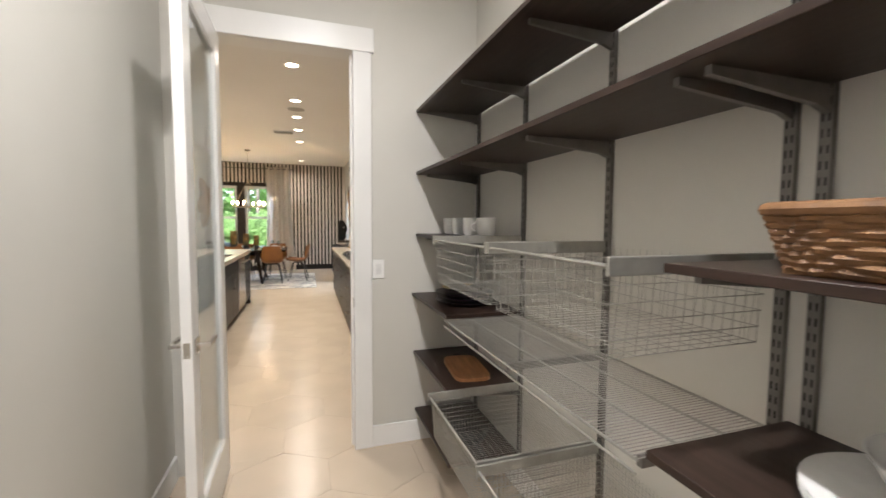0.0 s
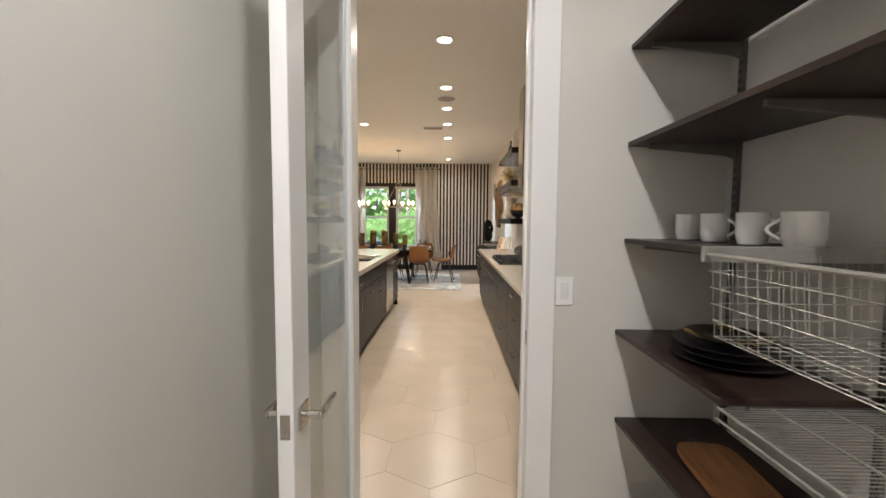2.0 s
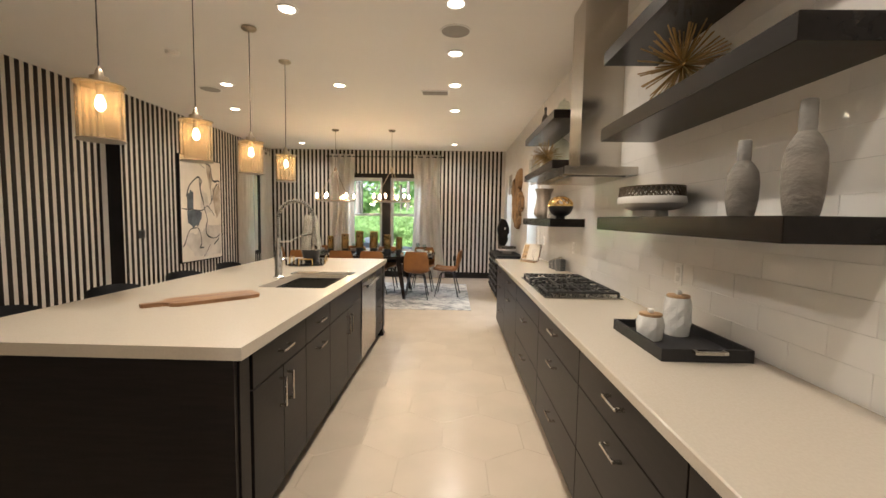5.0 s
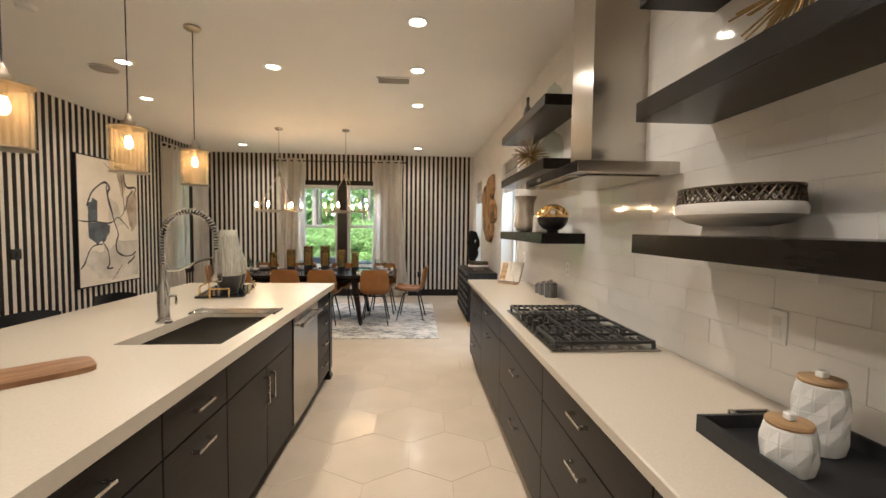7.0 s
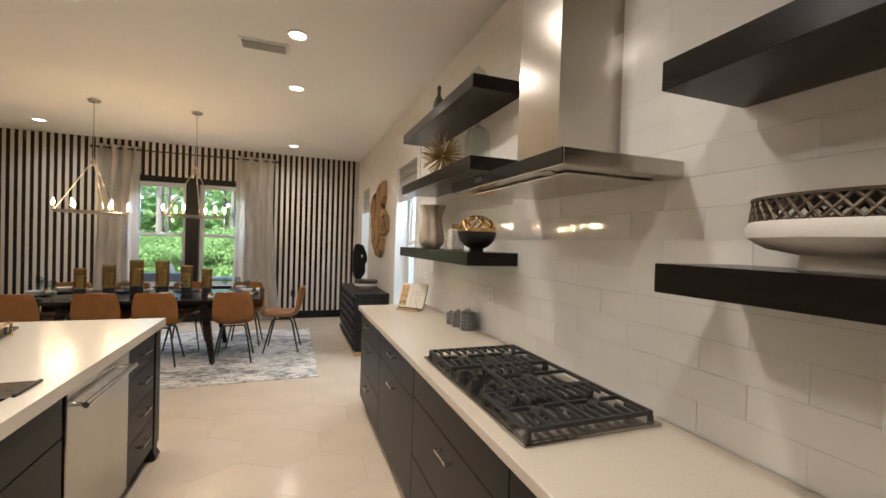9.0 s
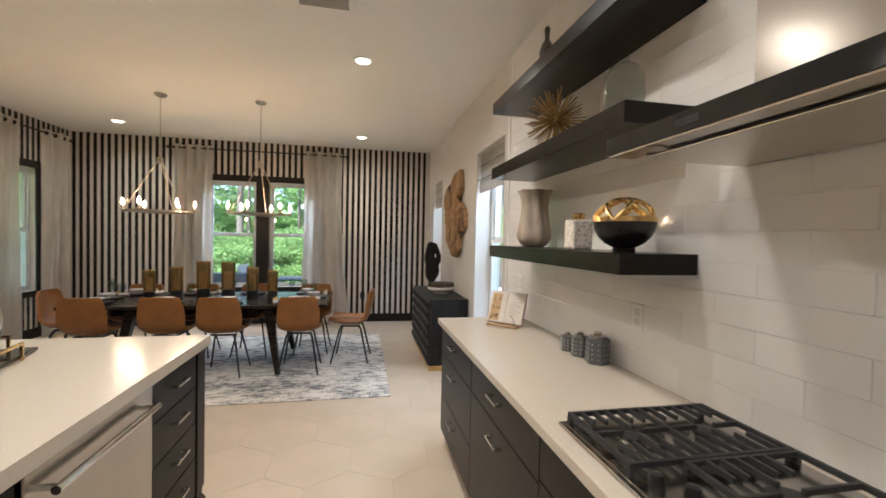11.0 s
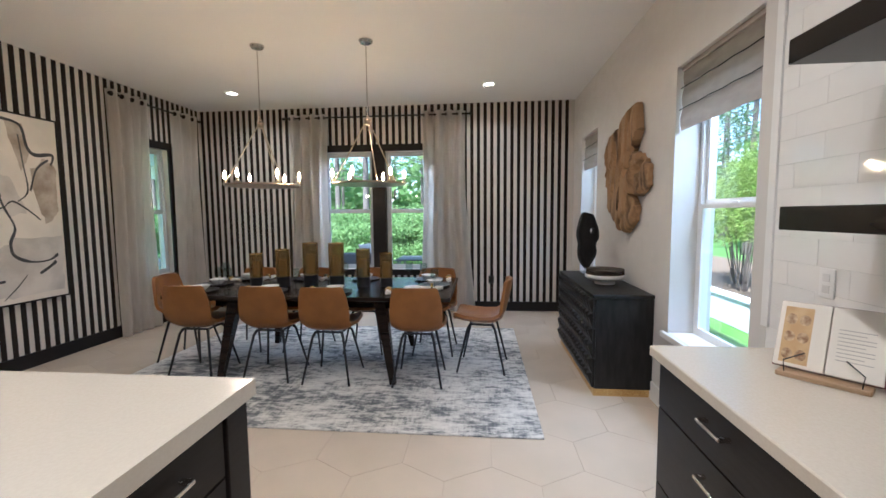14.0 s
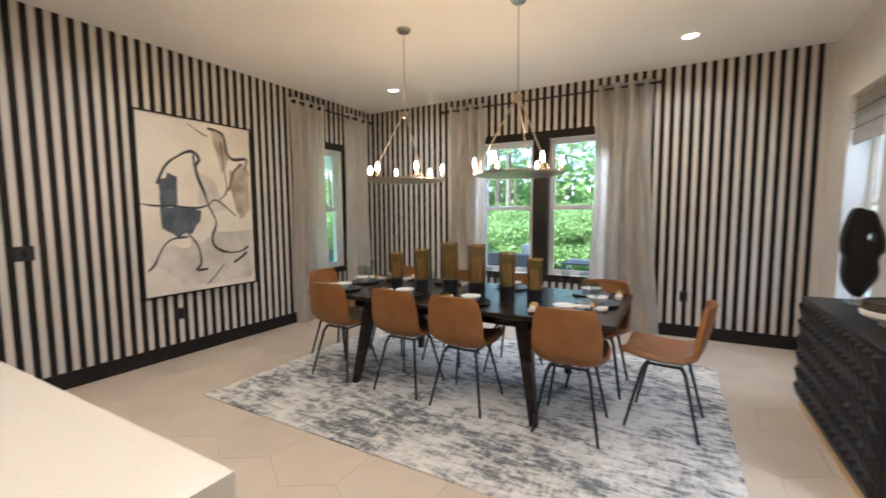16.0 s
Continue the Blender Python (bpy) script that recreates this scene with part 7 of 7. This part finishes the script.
# ---- stripes, skirtings and tiles: many alike pieces ----
SP, SW, ST = 0.0966, 0.047, 0.004
SZ = 0.14


def stripe_mesh(z0, z1, along):
    if along == "x":
        return mesh("stripe", boxm(-SW / 2, -ST, z0, SW / 2, 0, z1), STRIPE)
    return mesh("stripe", boxm(0, -SW / 2, z0, ST, SW / 2, z1), STRIPE)


def stripes(wall, along, lo, hi, fixed, hole=None):
    """Charcoal stripes on a wall; hole (a0, a1, z0, z1) is left free."""
    full = stripe_mesh(SZ, H - 0.001, along)
    if hole:
        up, down = stripe_mesh(hole[3], H - 0.001, along), stripe_mesh(SZ, hole[2], along)
    a = lo + SP * 0.6
    while a < hi - SW / 2:
        inside = hole and hole[0] - SW / 2 < a < hole[1] + SW / 2
        for me in ((up, down) if inside else (full,)):
            share("stripe", me, wall, (a, fixed, 0) if along == "x" else (fixed, a, 0))
        a += SP


stripes(wall_end, "x", L, W, B - 0.0005, (BW[0] - 0.1, BW[1] + 0.1, BW[2] - 0.09, BW[3] + 0.1))
stripes(wall_left, "y", JOG, B, L + 0.0005, (LW[0] - 0.1, LW[1] + 0.12, LW[2] - 0.08, LW[3] + 0.1))
stripes(wall_left_b, "y", KY, JOG - 0.02, LJ + 0.0005)

structure("baseboard", boxm(L + 0.016, B - 0.016, 0, W - 0.016, B - 0.0005, SZ, bevel=0.002), BLACKTRIM, "tall black baseboard", "baseboard")
structure("baseboard", boxm(L + 0.0005, JOG, 0, L + 0.016, B - 0.0005, SZ, bevel=0.002), BLACKTRIM, "tall black baseboard", "baseboard")
structure("baseboard", boxm(LJ + 0.0005, KY, 0, LJ + 0.016, JOG - 0.012, SZ, bevel=0.002), BLACKTRIM, "tall black baseboard", "baseboard")
structure("baseboard", boxm(W - 0.015, 8.37, 0, W - 0.0005, B - 0.02, SZ, bevel=0.002), WHITE, "tall white baseboard", "baseboard")
structure("tile_edge_trim", boxm(W - 0.012, 8.655, CT, W - 0.0005, 8.70, H - 0.3), WHITE, "slim white trim at the end of the tiles", "trim")


def plate(pts, t, bev):
    """A flat piece in local xy, chamfered round its top edge."""
    bm = bmesh.new()
    n = len(pts)
    c = Vector((sum(p[0] for p in pts) / n, sum(p[1] for p in pts) / n))
    def inset(p):
        d = Vector(p) - c
        return c + d * max(0, 1 - bev / max(d.length, 1e-4) * 1.2)
    lo = [bm.verts.new((p[0], p[1], 0)) for p in pts]
    mid = [bm.verts.new((p[0], p[1], t - bev)) for p in pts]
    top = [bm.verts.new((*inset(p), t)) for p in pts]
    for a, b in ((lo, mid), (mid, top)):
        for j in range(n):
            bm.faces.new((a[j], a[(j + 1) % n], b[(j + 1) % n], b[j]))
    bm.faces.new(top)
    return bm


def clip(poly, x0, y0, x1, y1):
    for ax, v, s in ((0, x0, 1), (0, x1, -1), (1, y0, 1), (1, y1, -1)):
        out = []
        for p, q in zip(poly, poly[1:] + poly[:1]):
            a, b = s * (p[ax] - v), s * (q[ax] - v)
            if a >= 0:
                out.append(p)
            if (a > 0) != (b > 0) and abs(a - b) > 1e-9:
                t = a / (a - b)
                out.append((p[0] + (q[0] - p[0]) * t, p[1] + (q[1] - p[1]) * t))
        poly = out
        if len(poly) < 3:
            return []
    return poly


rng = random.Random(4)
# white tiles behind the counter: the rows up to the top shelf singly, those above it as one
TW, TH, TEND = 0.305, 0.1045, 8.655
tile_me = {}


def tile_mesh(a, b, top):
    key = (round(a, 3), round(b, 3), round(top, 3))
    if key not in tile_me:
        tile_me[key] = mesh("tile", plate([(a + 0.0003, 0.0003), (b - 0.0003, 0.0003), (b - 0.0003, top - 0.0003), (a + 0.0003, top - 0.0003)], 0.0042, 0.0007), TILE)
    return tile_me[key]


upper = bmesh.new()
row, z = 0, CT + 0.002
while z < H - 0.02:
    y = KY - (TW / 2 if row % 2 else 0.0) + 0.1 - TW
    top = min(TH, H - 0.001 - z)
    while y < TEND:
        a, b = max(y, KY + 0.001), min(y + TW, TEND)
        if b - a > 0.02:
            tilt = (rng.uniform(-0.35, 0.35), rng.uniform(-0.25, 0.25))
            if row < 15:
                o = share("tile", tile_mesh(a - y, b - y, top), wall_tile, (W + 0.0018, y, z))
                o.rotation_euler = (radians(90 + tilt[0]), 0, radians(90 + tilt[1]))
                o.scale = (1, 1, -1)
            else:
                box(upper, W - 0.0024 + 0.0006 * tilt[0], a + 0.0005, z + 0.0005, W + 0.0018, b - 0.0005, z + top - 0.0005, 0.001)
        y += TW
    z += TH
    row += 1
tagged(part("upper_tiles", upper, TILE, wall_tile), kind="stuff")

# hexagonal floor tiles
S = 0.30
FW = S * math.sqrt(3)
hexa = [(0.9972 * S * math.cos(radians(30 + 60 * k)), 0.9972 * S * math.sin(radians(30 + 60 * k))) for k in range(6)]
hex_me = mesh("floor_tile", plate(hexa, 0.004, 0.001), FLOORT)
for x0, y0, x1, y1 in ((LJ, PY1 + 0.06, W, B), (PX0, PY0, PX1, PY1 + 0.06)):
    r0 = math.floor((y0 - 8.63) / 0.45) - 1
    for r in range(r0, r0 + int((y1 - y0) / 0.45) + 4):
        cy = 8.63 + r * 0.45
        off = -0.435 + (FW / 2 if r % 2 == 0 else 0)
        k = math.floor((x0 - off) / FW) - 1
        while off + k * FW < x1 + FW:
            cx = off + k * FW
            poly = [(cx + a, cy + b) for a, b in hexa]
            cl = clip(poly, x0, y0, x1, y1)
            k += 1
            if len(cl) < 3:
                continue
            if len(cl) == 6 and all(abs(a - c) + abs(b - d) < 1e-6 for (a, b), (c, d) in zip(cl, poly)):
                share("floor_tile", hex_me, floor, (cx, cy, -0.004))
            else:
                area = abs(sum(a * d - c * b for (a, b), (c, d) in zip(cl, cl[1:] + cl[:1]))) / 2
                if area > 0.002:
                    share("floor_tile", mesh("floor_tile", plate([(a - cx, b - cy) for a, b in cl], 0.004, 0.0015), FLOORT), floor, (cx, cy, -0.004))
